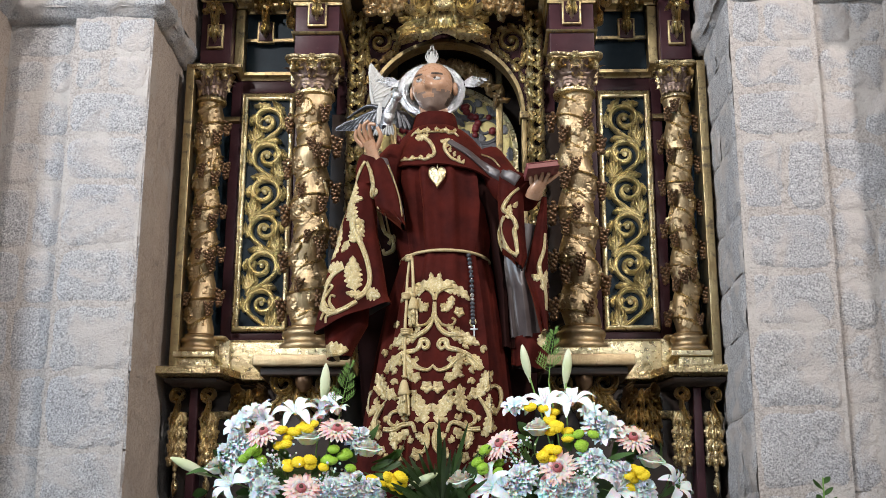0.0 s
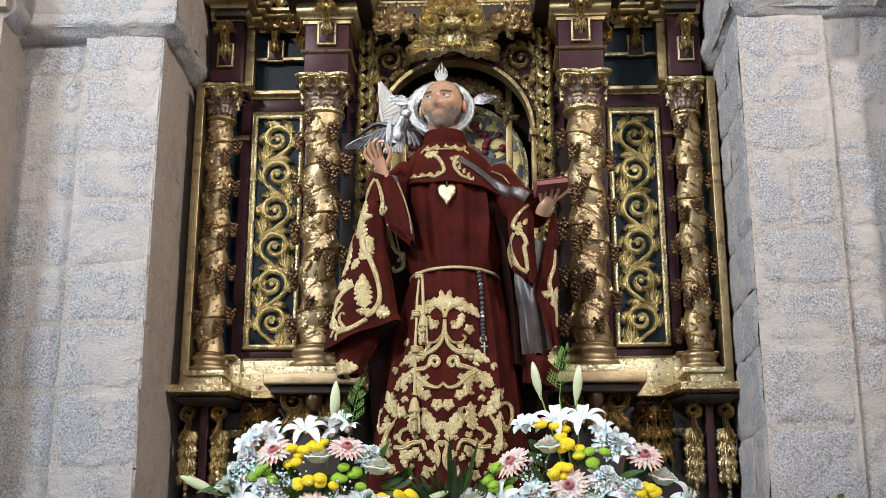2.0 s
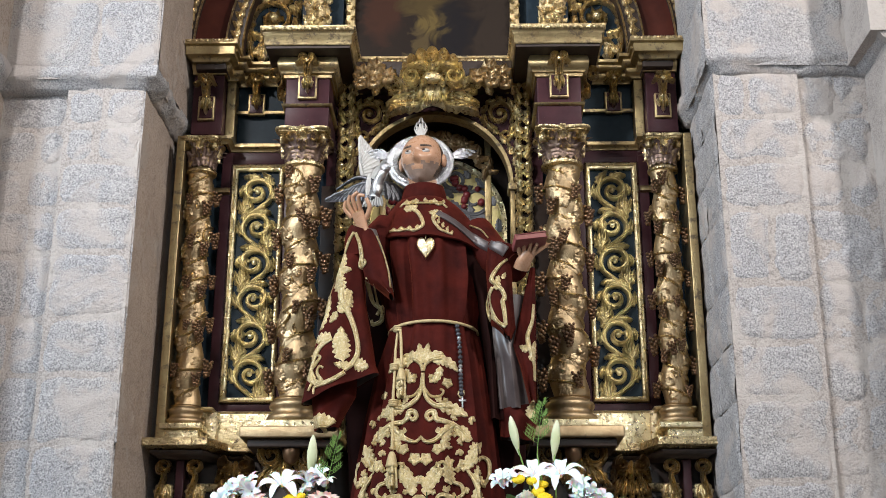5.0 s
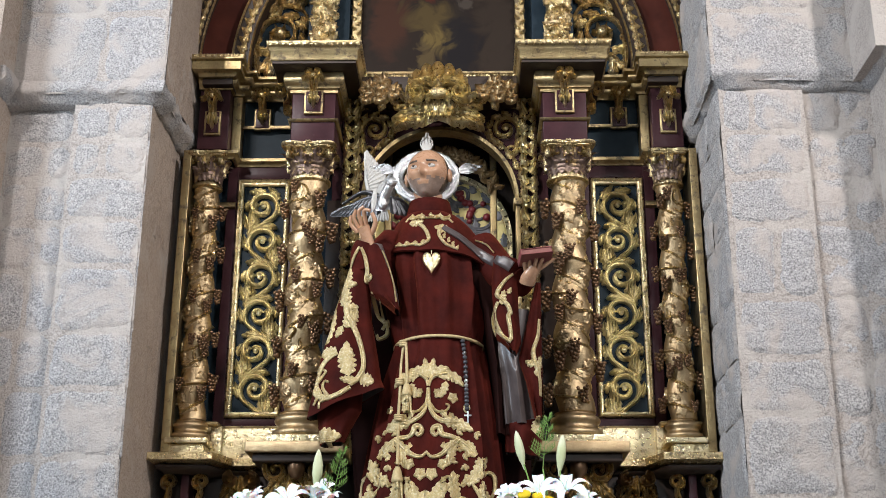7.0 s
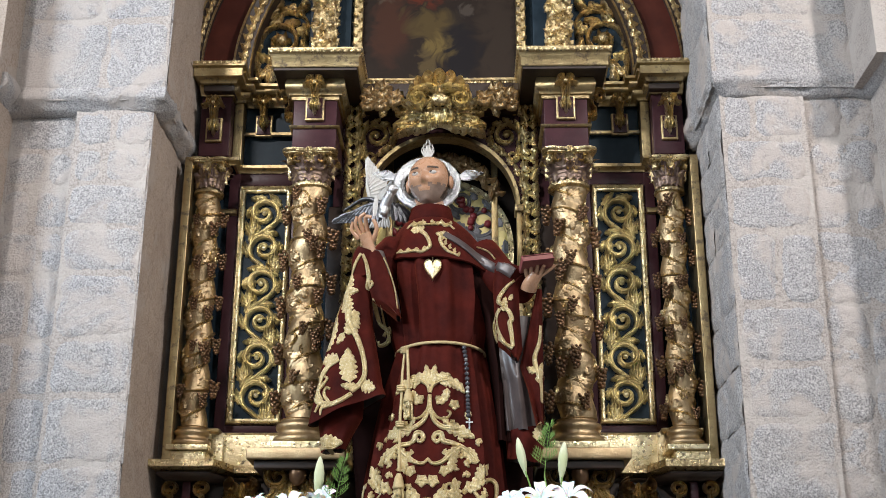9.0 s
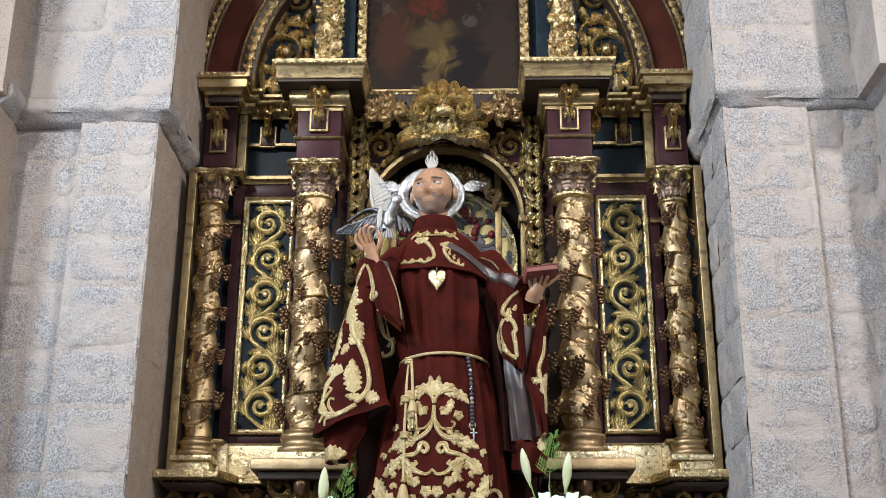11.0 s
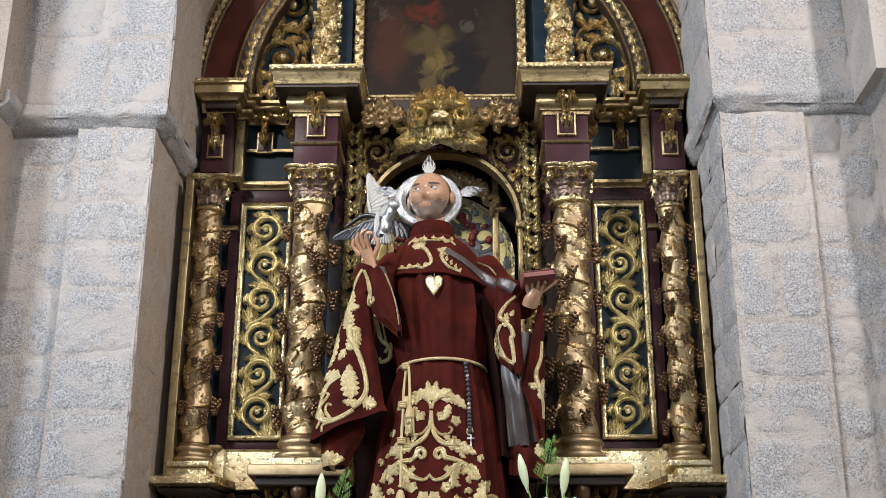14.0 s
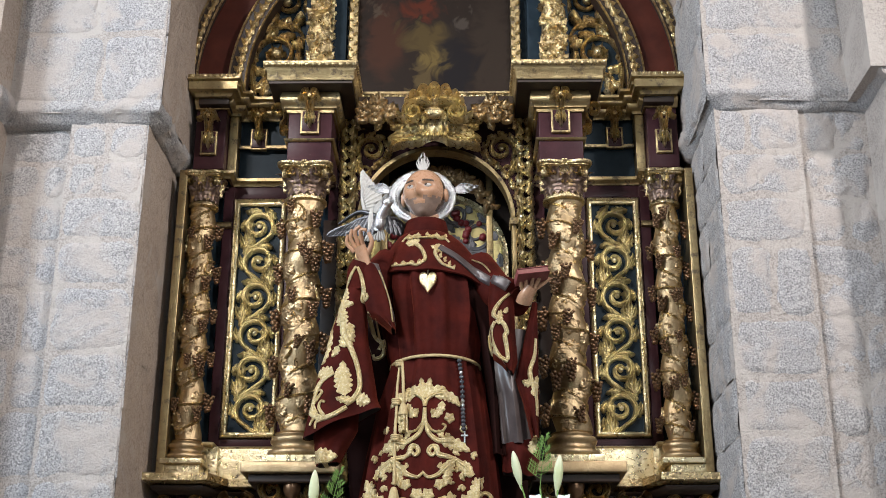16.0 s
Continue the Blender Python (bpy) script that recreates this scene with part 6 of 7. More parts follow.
def feather(b, p0, p1, w, lift=0.0):
    """A flat, rounded feather from p0 to p1, broad side to the front."""
    p0, p1 = Vector(p0), Vector(p1)
    d = (p1 - p0).normalized()
    n = d.cross(Vector((0, 1, 0))).normalized()
    for side in (-1, 1):
        rows = []
        for k in range(8):
            t = k / 7
            ww = w * (0.45 + 0.55 * t) * (1 if t < 0.7 else math.sqrt(max(0.02, 1 - ((t - 0.7) / 0.3) ** 2)))
            rows.append([b.verts.new(p0.lerp(p1, t) + n * ww * q + Vector((0, side * 0.002 - lift - (0.004 if q == 0 else 0), 0))) for q in (-1, -0.5, 0, 0.5, 1)])
        grid_faces(b, rows, flip=side > 0)


def wing(b, root, tip, chord, n=9, drop=Vector((0, 0, -1))):
    """Two rows of overlapping feathers from root to tip, and the leading edge."""
    root, tip = Vector(root), Vector(tip)
    for row, (cl, m) in enumerate(((1.0, n), (0.55, n - 2))):
        for i in range(m):
            t = i / (m - 1)
            d = (drop * (1 - 0.75 * t) + (tip - root).normalized() * (0.05 + 1.0 * t)).normalized()
            q0 = root.lerp(tip, 0.8 * t)
            feather(b, q0, q0 + d * chord * cl * (1.0 - 0.12 * t), 0.016 * (1.1 - 0.3 * t), 0.004 * row + 0.0006 * i)
    tube(b, [root, root.lerp(tip, 0.4) - drop * 0.012, root.lerp(tip, 0.85)], 0.013, 8, 10, 0, 0.005)


b = bmesh.new()
tube(b, [(-0.235, -0.33, 3.48), (-0.225, -0.34, 3.55), (-0.19, -0.36, 3.60)], 0.030, 14, 14, 0, 0.024)
ball(b, (-0.182, -0.37, 3.615), 0.026, 2)
ball(b, (-0.225, -0.335, 3.535), 0.046, 2, 0, (0.9, 0.9, 1.15))
for k in range(-3, 4):
    feather(b, (-0.24, -0.32, 3.50), (-0.26 + 0.014 * k, -0.31, 3.41), 0.012, 0.001 * k)
wing(b, (-0.285, -0.315, 3.50), (-0.330, -0.28, 3.72), 0.095, 17, drop=Vector((0.9, 0, -0.35)))
tagged(obj("carved_dove", b, WHITEWOOD), "white painted carved dove with raised wings", "bird figure")
b = bmesh.new()
tube(b, [(-0.235, -0.52, 3.375), (-0.222, -0.54, 3.43), (-0.195, -0.56, 3.475)], 0.022, 14, 14, 0, 0.019)
ball(b, (-0.226, -0.535, 3.405), 0.028, 2, 0, (0.85, 0.85, 1.25))
ball(b, (-0.19, -0.565, 3.485), 0.024, 2)
tube(b, [(-0.178, -0.58, 3.484), (-0.16, -0.595, 3.478)], 0.006, 6, 4, 0, 0.002)
bird = obj("silver_bird", b, SILVER)
tagged(bird, "silver bird figure with dark outspread wing", "bird figure")
b = bmesh.new()
wing(b, (-0.235, -0.50, 3.45), (-0.42, -0.46, 3.40), 0.085, 12, drop=Vector((-0.15, 0, -1)))
tube(b, [(-0.225, -0.50, 3.44), (-0.31, -0.48, 3.475), (-0.40, -0.46, 3.43)], 0.022, 10, 14, 0, 0.008, flatten=0.6)
part("wing", b, DARKSILVER, bird, "tarnished dark wing")
b = bmesh.new()
wing(b, (-0.19, -0.50, 3.44), (-0.10, -0.42, 3.42), 0.07, 7, drop=Vector((0.1, 0, -1)))
part("wing", b, DARKSILVER, bird)

# ---- flowers ----
PETWHITE = material("white_petal", (0.88, 0.88, 0.87), (0.82, 0.83, 0.83), 40, 0.55, 0, 0.1, 120)
PETCREAM = material("cream_petal", (0.86, 0.84, 0.74), (0.82, 0.80, 0.68), 40, 0.55, 0, 0.1, 120)
PETYELLOW = material("yellow_floret", (0.90, 0.70, 0.02), (0.84, 0.60, 0.012), 60, 0.6, 0, 0.3, 260)
PETGREEN = material("green_floret", (0.34, 0.55, 0.04), (0.24, 0.42, 0.03), 60, 0.6, 0, 0.3, 260)
PETPINK = material("pale_pink_petal", (0.88, 0.64, 0.57), (0.85, 0.54, 0.48), 30, 0.55, 0, 0.15, 120)
PINKCORE = material("deep_pink_floret", (0.55, 0.16, 0.17), (0.40, 0.10, 0.11), 60, 0.6, 0, 0.8, 260)
DARKCORE = material("dark_flower_eye", (0.05, 0.02, 0.015), (0.09, 0.04, 0.02), 60, 0.7, 0, 0.8, 260)
FOLIAGE = material("green_leaf", (0.065, 0.135, 0.030), (0.042, 0.095, 0.022), 20, 0.45, 0, 0.2, 90)
PALM = material("palm_leaf", (0.060, 0.115, 0.035), (0.045, 0.085, 0.022), 20, 0.4, 0, 0.2, 90)
FERN = material("light_green_fern", (0.20, 0.36, 0.08), (0.15, 0.28, 0.06), 30, 0.5, 0, 0.1, 90)
BUDG = material("pale_green_bud", (0.55, 0.62, 0.34), (0.70, 0.72, 0.52), 14, 0.45, 0, 0.1, 90)

for m in (PETWHITE, PETCREAM, PETPINK):
    bs = m.node_tree.nodes["Principled BSDF"]
    bs.inputs["Subsurface Weight"].default_value, bs.inputs["Subsurface Scale"].default_value = 0.55, 0.02


def petal(b, a, r0, L, W, lift, droop, n=6, mi=0, tip=0.25, cup=0.0):
    """A petal pointing out at angle a, in a flower that faces +z."""
    rows = []
    for k in range(n + 1):
        t = k / n
        w = W * (math.sin(math.pi * (0.12 + 0.80 * t)) ** 0.7 if t < 0.98 else tip)
        r = r0 + L * t
        z = lift * math.sin(t * math.pi * 0.6) - droop * t * t
        row = []
        for s in (-1, 0, 1):
            x, y = r, s * w
            row.append(b.verts.new((x * math.cos(a) - y * math.sin(a), x * math.sin(a) + y * math.cos(a), z + (0.25 * w if s else 0) + cup * s * s * w)))
        rows.append(row)
    grid_faces(b, rows, mi=mi)


def gerbera_mesh(seed):
    r = random.Random(seed)
    b = bmesh.new()
    for lay, (n, L, li) in enumerate(((22, 0.042, 0.004), (20, 0.036, 0.010), (16, 0.018, 0.012))):
        for i in range(n):
            petal(b, 2 * math.pi * (i + 0.5 * lay) / n + r.uniform(-0.06, 0.06), 0.008, L * r.uniform(0.92, 1.06), 0.0056, li + r.uniform(-0.002, 0.003), 0.004)
    return mesh_of("petals", b, PETPINK)


def daisy_mesh(seed):
    r = random.Random(seed)
    b = bmesh.new()
    for lay in range(7):
        n = 20 - 2 * lay
        for i in range(n):
            petal(b, 2 * math.pi * (i + r.random()) / n, 0.002, (0.044 - 0.0052 * lay) * r.uniform(0.85, 1.1), 0.0082, 0.004 + 0.0062 * lay, 0.006 - 0.001 * lay, 5, cup=0.3)
    ball(b, (0, 0, 0.010), 0.012, 1)
    return mesh_of("chrysanthemum", b, PETWHITE)


def rose_mesh(seed):
    r = random.Random(seed)
    b = bmesh.new()
    for lay in range(6):
        R = 0.007 + 0.0052 * lay
        H = 0.048 - 0.0035 * lay
        m = 3 + lay // 2
        for i in range(m):
            a0 = 2 * math.pi * i / m + lay * 0.8
            wd = 2 * math.pi / m * 0.68
            rows = []
            for k in range(6):
                t = k / 5
                row = []
                for s in range(-3, 4):
                    a = a0 + wd * s / 3
                    rr = R * (0.55 + 0.55 * math.sin(t * 1.7)) + (0.004 + 0.001 * lay) * max(0, t - 0.7) / 0.3 * (0.6 if lay > 1 else 0.1)
                    row.append(b.verts.new((rr * math.cos(a), rr * math.sin(a), H * t * (1 - 0.018 * s * s * t) - 0.004 * (t > 0.9) * lay * 0.4)))
                rows.append(row)
            grid_faces(b, rows)
    return mesh_of("rose", b, PETCREAM)


def lily_mesh(seed):
    r = random.Random(seed)
    b = bmesh.new()
    for i in range(6):
        petal(b, 2 * math.pi * i / 6 + r.uniform(-0.1, 0.1), 0.004, 0.085 if i % 2 else 0.078, 0.019 if i % 2 else 0.014, 0.050, 0.045, 9, tip=0.12)
    for i in range(5):
        a = i * 1.256
        tube(b, [(0, 0, 0), (0.006 * math.cos(a), 0.006 * math.sin(a), 0.03), (0.016 * math.cos(a), 0.016 * math.sin(a), 0.05)], 0.0012, 5, 6)
    return mesh_of("lily", b, PETWHITE)


def alstro_mesh(seed):
    r = random.Random(seed)
    b = bmesh.new()
    for j in range(4):
        q0 = len(b.verts)
        for i in range(6):
            petal(b, 2 * math.pi * i / 6, 0.002, 0.034, 0.010, 0.026, 0.012, 6, tip=0.2)
        turned(b, Matrix.Translation((0.022 * math.cos(j * 1.9), 0.022 * math.sin(j * 1.9), 0.006 * j)) @ Euler((r.uniform(-0.8, 0.8), r.uniform(-0.8, 0.8), r.uniform(0, 6))).to_matrix().to_4x4(), q0)
    return mesh_of("white_blossom", b, PETWHITE)


def bud_mesh():
    b = bmesh.new()
    prof = [(0.002, -0.03), (0.006, -0.01), (0.010, 0.004), (0.0135, 0.026), (0.0135, 0.048), (0.010, 0.070), (0.005, 0.086), (0.001, 0.092)]
    lathe(b, prof, 18, mod=lambda a, z: 1 + 0.09 * math.cos(3 * a))
    return mesh_of("lily_bud", b, BUDG)


def button_mesh(mt, name):
    b = bmesh.new()
    r = random.Random(3)
    ball(b, (0, 0, 0), 0.0175, 2, 0, (1, 1, 0.60))
    for i in range(46):
        z = 1 - i / 46 * 1.1
        rr = math.sqrt(max(0, 1 - z * z))
        ball(b, (0.0166 * rr * math.cos(2.4 * i), 0.0166 * rr * math.sin(2.4 * i), 0.0098 * z), 0.0019, 1)
    return mesh_of(name, b, mt)


def core_mesh():
    b = bmesh.new()
    lathe(b, [(0.012, 0.004), (0.012, 0.012), (0.010, 0.016), (0.006, 0.0165)], 18)
    return mesh_of("flower_eye", b, PINKCORE)


def eye_mesh():
    b = bmesh.new()
    lathe(b, [(0.0055, 0.012), (0.0055, 0.0185), (0.003, 0.0195)], 12)
    return mesh_of("flower_eye", b, DARKCORE)


def gyps_mesh(seed):
    r = random.Random(seed)
    b = bmesh.new()
    for i in range(60):
        p = Vector((r.gauss(0, 0.022), r.gauss(0, 0.022), r.gauss(0.02, 0.014)))
        ball(b, p, r.uniform(0.0028, 0.0045), 1, 0)
        if i % 3 == 0:
            tube(b, [(0, 0, -0.05), p * 0.5 + Vector((0, 0, -0.01)), p], 0.0006, 4, 4, 1)
    return mesh_of("small_white_blossoms", b, [PETWHITE, FERN])


def greenleaf_mesh(L, W, bend, mt, name="leaf"):
    b = bmesh.new()
    rows = []
    for k in range(9):
        t = k / 8
        w = W * math.sin(math.pi * (0.06 + 0.92 * t)) ** 0.9 + 0.0006
        rows.append([b.verts.new((s * w, -bend * t * t, L * t - 0.25 * bend * t * t + abs(s) * w * 0.2)) for s in (-1, -0.5, 0, 0.5, 1)])
    for r_ in rows:
        r_[2].co.y += 0.15 * W
    grid_faces(b, rows)
    return mesh_of(name, b, mt)


def fern_mesh(seed, L=0.17):
    r = random.Random(seed)
    b = bmesh.new()
    stem = smooth_path([(0, 0, 0), (0.012 * r.uniform(-1, 1), -0.01, L * 0.5), (0.03 * r.uniform(-1, 1), -0.015, L)], 16)
    tube(b, stem, 0.0016, 5, 16, 0, 0.0007)
    for i in range(3, 16):
        for q in (-1, 1):
            if r.random() < 0.8:
                l = 0.045 * (1.1 - i / 17)
                e = stem[i] + Vector((q * l, r.uniform(-0.01, 0.01), l * 0.75))
                tube(b, [stem[i], stem[i].lerp(e, 0.5) + Vector((0, 0, -0.003)), e], 0.0009, 4, 6, 0)
                for k in range(4):
                    p = stem[i].lerp(e, 0.35 + 0.2 * k)
                    for qq in (-1, 1):
                        tube(b, [p, p + Vector((q * 0.004 + qq * 0.004, 0, 0.011))], 0.0016, 4, 3, 0, 0.0004, flatten=0.4)
    return mesh_of("fern_sprig", b, FERN)


GERB = [gerbera_mesh(i) for i in range(2)]
CORE, EYEM = core_mesh(), eye_mesh()
KIND = {"d": ("chrysanthemum", [daisy_mesh(i) for i in range(3)]), "r": ("rose", [rose_mesh(i) for i in range(2)]), "l": ("lily", [lily_mesh(i) for i in range(2)]), "a": ("white_blossom", [alstro_mesh(i) for i in range(2)]),
        "b": ("lily_bud", [bud_mesh()]), "s": ("small_white_blossoms", [gyps_mesh(i) for i in range(2)]), "f": ("fern_sprig", [fern_mesh(i) for i in range(3)])}
YEL, GRN = button_mesh(PETYELLOW, "yellow_button"), button_mesh(PETGREEN, "green_button")
LEAFS = [greenleaf_mesh(0.10, 0.018, 0.03, FOLIAGE), greenleaf_mesh(0.13, 0.014, 0.06, FOLIAGE), greenleaf_mesh(0.08, 0.022, 0.02, FOLIAGE)]
BLADE = [greenleaf_mesh(0.26, 0.0065, 0.08, PALM, "palm_blade"), greenleaf_mesh(0.22, 0.006, 0.14, PALM, "palm_blade")]


def aim(p, d, roll, sc=1.0):
    """Put a flower that faces +z at p, facing d."""
    q = Vector(d).normalized().to_track_quat('Z', 'Y').to_matrix().to_4x4()
    return Matrix.Translation(p) @ q @ Matrix.Rotation(roll, 4, 'Z') @ Matrix.Scale(sc, 4)


def arrangement(cx, spec, label, seed):
    """A mound of cut flowers in a low bowl; spec: one letter a kind and the place (x, z) of each bloom in the mound, in centimetres."""
    arr = thing("flower_arrangement", label, "flowers", "altar flowers", pose(cx, -0.98, 1.50))
    r = random.Random(seed)
    b = bmesh.new()
    lathe(b, [(0.10, 0.0), (0.13, 0.02), (0.17, 0.12), (0.19, 0.20), (0.18, 0.20), (0.15, 0.10)], 28)
    part("bowl", b, DARK, arr, "dark bowl")
    b = bmesh.new()
    ball(b, (0, 0.02, 0.25), 0.20, 3, 0, (1.45, 0.7, 0.95))
    for v in b.verts:
        v.co += v.co.normalized() * 0.05 * noise.noise(v.co * 9)
    part("moss_core", b, FOLIAGE, arr, "dark green foliage core")
    for kind, x, z in spec:
        X, Z = x / 100, z / 100
        # depth on the mound: swelling towards the viewer low and in the middle
        rad2 = min(1, (X / 0.42) ** 2 + ((Z - 0.30) / 0.42) ** 2)
        Y = -0.20 * math.sqrt(1 - rad2) + 0.06
        k = (4.30 + Y) / 4.30
        X, Z = X * k, Z * k - (1 - k) * 0.10
        p = Vector((X, Y, Z))
        d = Vector((X * 1.6 + r.uniform(-0.2, 0.2), -0.55 + Y, (Z - 0.32) * 1.6 + 0.25 + r.uniform(-0.15, 0.15)))
        roll = r.uniform(0, 6.28)
        if kind in "yg":
            for j in range(6):
                q = p + Vector((r.gauss(0, 0.026), -0.025 + r.gauss(0, 0.012), r.gauss(0, 0.020)))
                piece("yellow_button" if kind == "y" else "green_button", YEL if kind == "y" else GRN, arr, aim(q, d + Vector((r.gauss(0, 0.3), 0, 0.35 + r.gauss(0, 0.2))), roll, r.uniform(1.1, 1.4)))
        elif kind == "p":
            g = piece("gerbera", r.choice(GERB), arr, aim(p + Vector((0, -0.03, 0)), d, roll, 1.36), "pale pink gerbera")
            piece("flower_eye", CORE, g, Matrix.Identity(4))
            piece("flower_eye", EYEM, g, Matrix.Identity(4), "dark eye")
        else:
            nm, ms = KIND[kind]
            if kind == "b":
                d = Vector((X * 0.8 + r.uniform(-0.15, 0.15), -0.12, 1)) if Z > 0.5 else Vector((X * 3, -0.4, 0.5))
            if kind == "f":
                d = Vector((X * 0.3, -0.05, 1))
                roll = r.uniform(-0.3, 0.3)
            if kind == "r":
                d = Vector((X * 0.7, -0.32, 0.95))
            sc = {"d": 1.32, "r": 1.25, "l": 1.1, "a": 1.25, "b": 1.25, "s": 1.3, "f": 1.15}[kind] * r.uniform(0.92, 1.08)
            piece(nm, r.choice(ms), arr, aim(p, d, roll, sc))
            if kind in "bf":
                b = bmesh.new()
                tube(b, [p + Vector((0, 0, 0)), p.lerp(Vector((0, 0, 0.3)), 0.4), Vector((0, 0.02, 0.28))], 0.0028, 6, 8)
                part("stem", b, FERN, arr)
    for i in range(70):
        a = r.uniform(0, 2 * math.pi)
        e = math.sqrt(r.uniform(0.1, 1))
        X, Z = 0.36 * e * math.cos(a), 0.30 + 0.27 * e * math.sin(a)
        Y = -0.18 * math.sqrt(max(0, 1 - (X / 0.42) ** 2 - ((Z - 0.30) / 0.42) ** 2)) + 0.09
        piece("leaf", r.choice(LEAFS), arr, aim((X, Y, Z), (X * 2 + r.uniform(-0.5, 0.5), -0.4 + r.uniform(-0.3, 0.3), (Z - 0.3) * 2 + r.uniform(-0.2, 0.6)), r.uniform(0, 6.28), r.uniform(0.7, 1.1)))
    return arr


LEFT = [("p", -14, 55), ("p", 11, 56), ("p", -0, 36), ("r", 1, 52), ("r", -30, 42), ("r", 21, 48), ("y", -1, 58), ("y", -1, 44), ("y", 27, 40), ("y", 31, 38), ("g", -17, 48), ("g", 12, 47), ("l", -4, 62), ("l", -25, 38), ("a", -22, 57), ("a", -16, 61), ("a", 8, 62), ("d", -23, 51), ("d", -26, 47), ("d", 18, 53), ("d", -17, 42), ("d", 17, 38), ("d", 23, 36), ("b", -37, 42), ("b", 5, 68), ("b", 36, 37), ("s", -9, 44), ("s", 9, 38), ("f", 11, 61), ("d", -13, 36), ("d", 10, 36), ("y", -6, 54)]
RIGHT = [("b", -13, 76), ("b", 0, 74), ("l", -8, 65), ("l", 1, 65), ("a", -17, 62), ("a", 8, 60), ("y", -7, 62), ("y", -3, 57), ("y", -10, 48), ("r", -11, 55), ("r", 27, 44), ("r", -37, 37), ("p", -24, 51), ("p", 21, 53), ("p", -5, 43), ("g", 4, 53), ("g", -28, 44), ("d", 9, 56), ("d", 7, 45), ("d", 16, 42), ("d", -17, 40), ("d", -7, 36), ("d", 3, 36), ("s", -17, 48), ("s", 5, 39), ("l", -27, 37), ("l", 15, 36), ("l", 35, 37), ("f", -6, 73), ("d", -22, 36), ("a", 14, 54), ("y", 22, 40), ("d", 24, 36)]
arrangement(-0.45, LEFT, "mound of white, yellow, green and pink cut flowers on the altar", 11)
arrangement(0.45, RIGHT, "mound of white, yellow, green and pink cut flowers with lily buds", 12)

# palm blades between the two mounds
fan = thing("palm_spray", "spray of narrow green palm blades between the flowers", "palm leaves", m=pose(0.01, -0.92, 1.50))
rnd = random.Random(21)
b = bmesh.new()
lathe(b, [(0.05, 0.0), (0.06, 0.10), (0.05, 0.22), (0.03, 0.31)], 16)
part("holder", b, DARK, fan)
for i in range(52):
    a = rnd.uniform(-80, 80)
    piece("palm_blade", rnd.choice(BLADE), fan, Matrix.Translation((0.0, rnd.uniform(-0.02, 0.02), 0.30)) @ Matrix.Rotation(radians(a), 4, 'Y') @ Matrix.Rotation(radians(rnd.uniform(-5, 40)), 4, 'X') @ Matrix.Scale(rnd.uniform(0.9, 1.3), 4))
# twig with leaves beside the east pier
twig = thing("green_twig", "thin green leafy twig standing by the pier", "twig", m=pose(1.30, -0.98, 1.50))
b = bmesh.new()
tube(b, [(0, 0, 0), (0.01, 0, 0.2), (0.015, 0, 0.40)], 0.003, 6, 10)
part("stem", b, FERN, twig)
for i in range(12):
    piece("leaf", LEAFS[i % 3], twig, Matrix.Translation((0.012, 0, 0.16 + 0.02 * i)) @ Matrix.Rotation(radians(50 if i % 2 else -50), 4, 'Y') @ Matrix.Scale(0.45, 4))

# ---- dressed stones of the two piers and the wall beside them ----


def course_wall(parent, origin, turn, width, courses, seed, mt, splits=(1, 2), rough=0.005, dip=0.005):
    """Courses of blocks on a face: origin is the left end of the face seen from outside, turn its heading in degrees."""
    r = random.Random(seed)
    base = Matrix.Translation(origin) @ Matrix.Rotation(radians(turn), 4, 'Z')
    for k, (z0, z1) in enumerate(zip(courses, courses[1:])):
        n = r.choice(splits)
        cuts = [0] + sorted((i + r.uniform(-0.25, 0.25)) / n for i in range(1, n)) + [1]
        for a, c in zip(cuts, cuts[1:]):
            me = stone_mesh("stone", (c - a) * width, z1 - z0, r.randint(0, 999), rough, mt, dip)
            tilt = Matrix.Rotation(radians(r.uniform(-1.5, 1.5)), 4, 'Y') if dip else Matrix()
            piece("stone", me, parent, base @ Matrix.Translation(((a + c) / 2 * width, r.uniform(-0.001, 0.0015) if dip else 0.0, (z0 + z1) / 2)) @ tilt)


def courses(zs, top, rnd):
    out = [top]
    for d in zs:
        out.append(out[-1] - d)
    return out[::-1]


rnd = random.Random(2)
core_w, core_e = bpy.data.objects["pier_core_west"], bpy.data.objects["pier_core_east"]
altar_wall, wall_e = bpy.data.objects["wall_altar_west"], bpy.data.objects["wall_altar_east"]
LOW_W = courses((0.165, 0.165, 0.19, 0.20, 0.27, 0.23, 0.27, 0.30, 0.30, 0.34, 0.40, 0.45, 0.52), 3.825, rnd)
LOW_E = courses((0.20, 0.20, 0.21, 0.31, 0.24, 0.23, 0.31, 0.30, 0.32, 0.36, 0.40, 0.45, 0.35), 3.885, rnd)
UP = [3.905, 4.235, 4.60, 5.0, 5.45, 5.9]
# west pier: front, return, set-back strip
course_wall(core_w, (-1.520, -0.617, 0), 0, 0.322, LOW_W, 1, GRANITE, (1, 1, 2))
course_wall(core_w, (-1.198, -0.614, 0), 90, 0.52, LOW_W, 2, BROWNSTONE, (1,), rough=0.004, dip=0.0)
course_wall(altar_wall, (-1.810, -0.572, 0), 0, 0.285, LOW_W, 3, GRANITE, (1, 2))
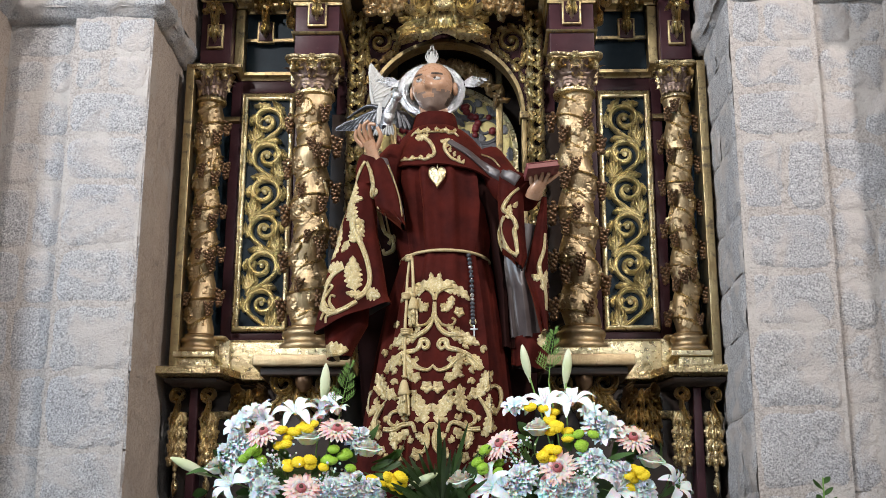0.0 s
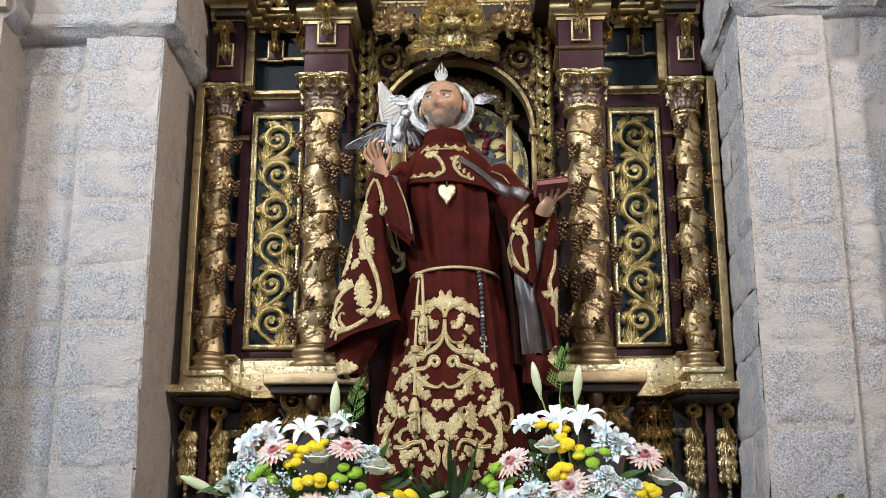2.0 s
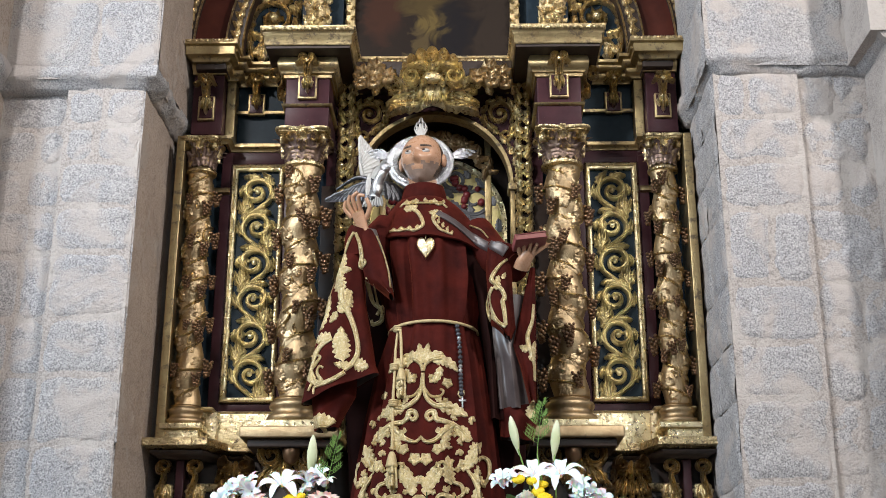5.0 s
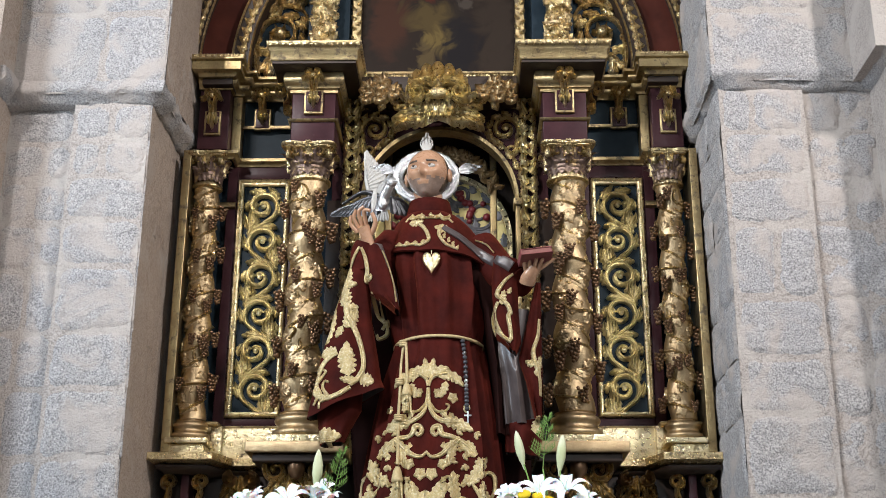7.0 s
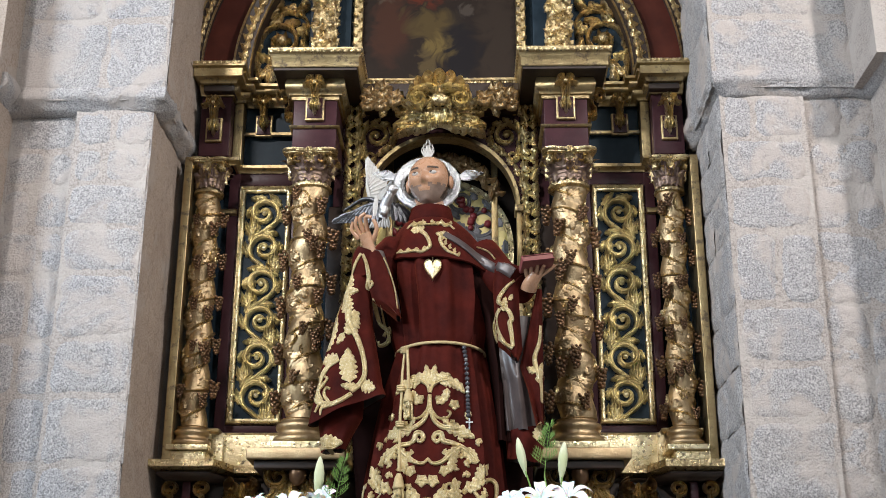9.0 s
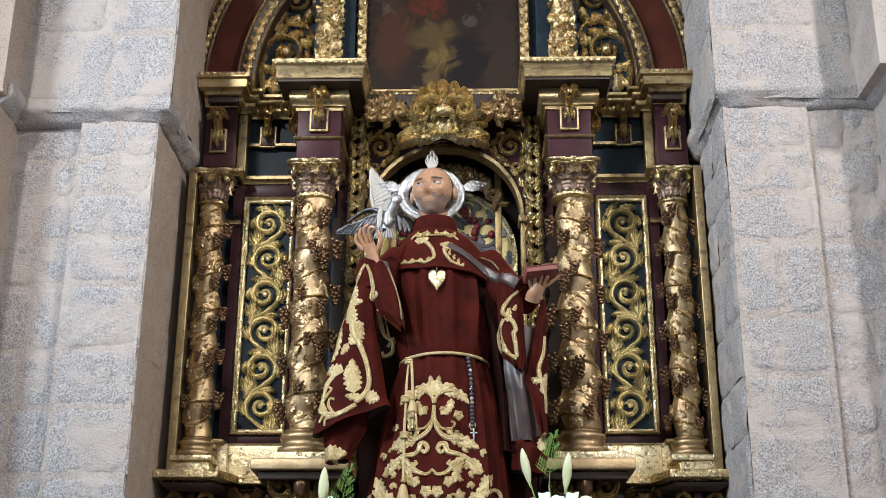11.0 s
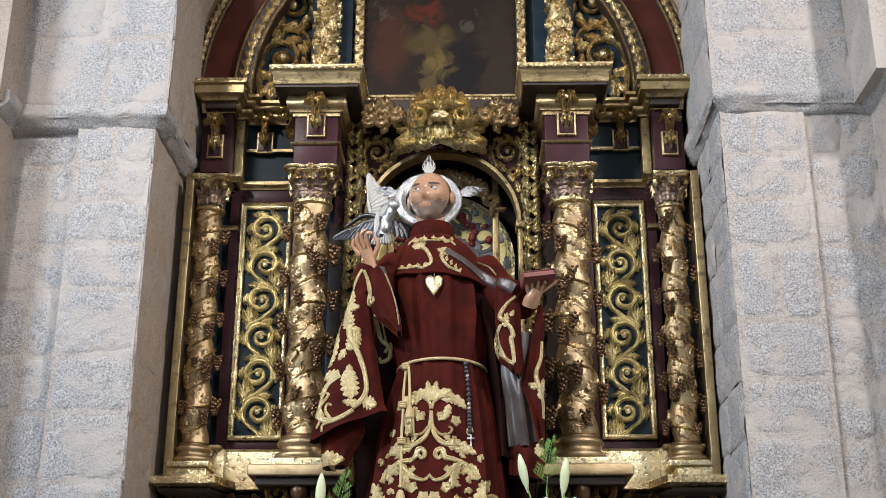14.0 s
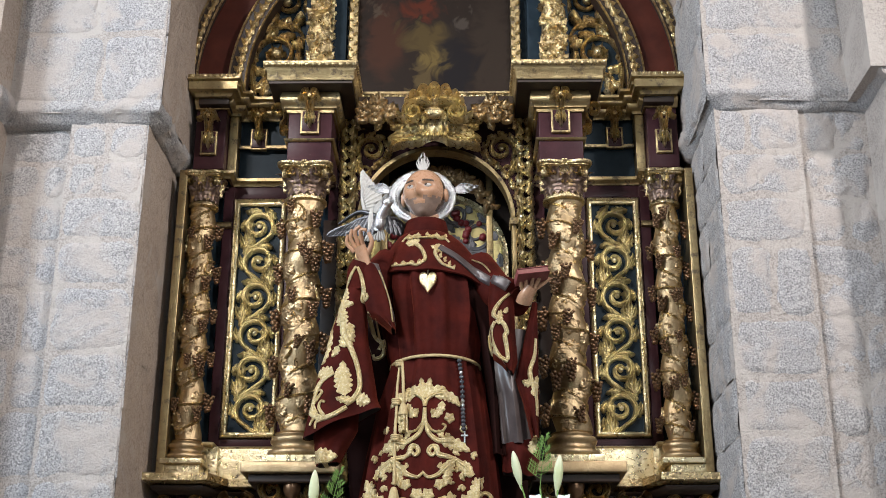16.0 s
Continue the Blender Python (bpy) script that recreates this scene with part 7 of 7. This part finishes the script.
# east pier
course_wall(core_e, (1.186, -0.617, 0), 0, 0.335, LOW_E, 5, GRANITE, (1, 1, 2))
course_wall(core_e, (1.172, -0.095, 0), -90, 0.522, LOW_E, 6, GRANITE, (1, 2), rough=0.008, dip=0.004)
course_wall(wall_e, (1.525, -0.597, 0), 0, 0.29, LOW_E, 7, GRANITE, (1, 2, 2), rough=0.013)
# above the imposts
course_wall(core_w, (-1.79, -0.652, 0), 0, 0.645, UP, 11, GRANITE, (1, 2))
course_wall(core_w, (-1.143, -0.650, 0), 90, 0.55, UP, 12, BROWNSTONE, (1,), rough=0.004, dip=0.0)
course_wall(core_e, (1.150, -0.652, 0), 0, 0.59, UP, 14, GRANITE, (1, 2))
course_wall(core_e, (1.142, -0.095, 0), -90, 0.555, UP, 15, GRANITE, (1, 2), rough=0.007, dip=0.004)


def impost(name, path, z, parent):
    """A chamfered band, its lower arris worn."""
    b = bmesh.new()
    fine = []
    for (ax, ay), (bx, by) in zip(path, path[1:]):
        n = max(2, int(math.hypot(bx - ax, by - ay) / 0.018))
        fine += [(ax + (bx - ax) * i / n, ay + (by - ay) * i / n) for i in range(n)]
    fine.append(path[-1])
    molding(b, fine, [(-0.05, z - 0.006), (0.0, z), (0.010, z + 0.010), (0.022, z + 0.024), (0.034, z + 0.036), (0.045, z + 0.046), (0.050, z + 0.056), (0.049, z + 0.075), (0.044, z + 0.10), (-0.05, z + 0.105)])
    for v in b.verts:
        p = v.co
        wear = Vector((noise.noise(p * 9), noise.noise(p * 9 + Vector((9, 0, 0))), noise.noise(p * 9 + Vector((0, 7, 0))))) * 0.013
        wear += Vector((noise.noise(p * 31), noise.noise(p * 31 + Vector((9, 0, 0))), noise.noise(p * 31 + Vector((0, 7, 0))))) * 0.006
        v.co = p + wear
    return part(name, b, GRANITE, parent, "worn chamfered granite impost")


impost("impost", [(-1.812, -0.80), (-1.808, -0.615), (-1.19, -0.615), (-1.185, -0.08)], 3.818, core_w)
impost("impost", [(1.165, -0.08), (1.190, -0.615), (1.79, -0.615), (1.80, -0.94)], 3.878, core_e)
# stone arch round the crown of the altarpiece
bm = bmesh.new()
arch_band(bm, 1.205, 1.62, -0.28, 0.55, 4.27, n=60)
for v in bm.verts:
    v.co += Vector((noise.noise(v.co * 7), 0, noise.noise(v.co * 7 + Vector((5, 0, 0))))) * 0.012
part("stone_arch", bm, BROWNSTONE, altar_wall, "brown stone arch")
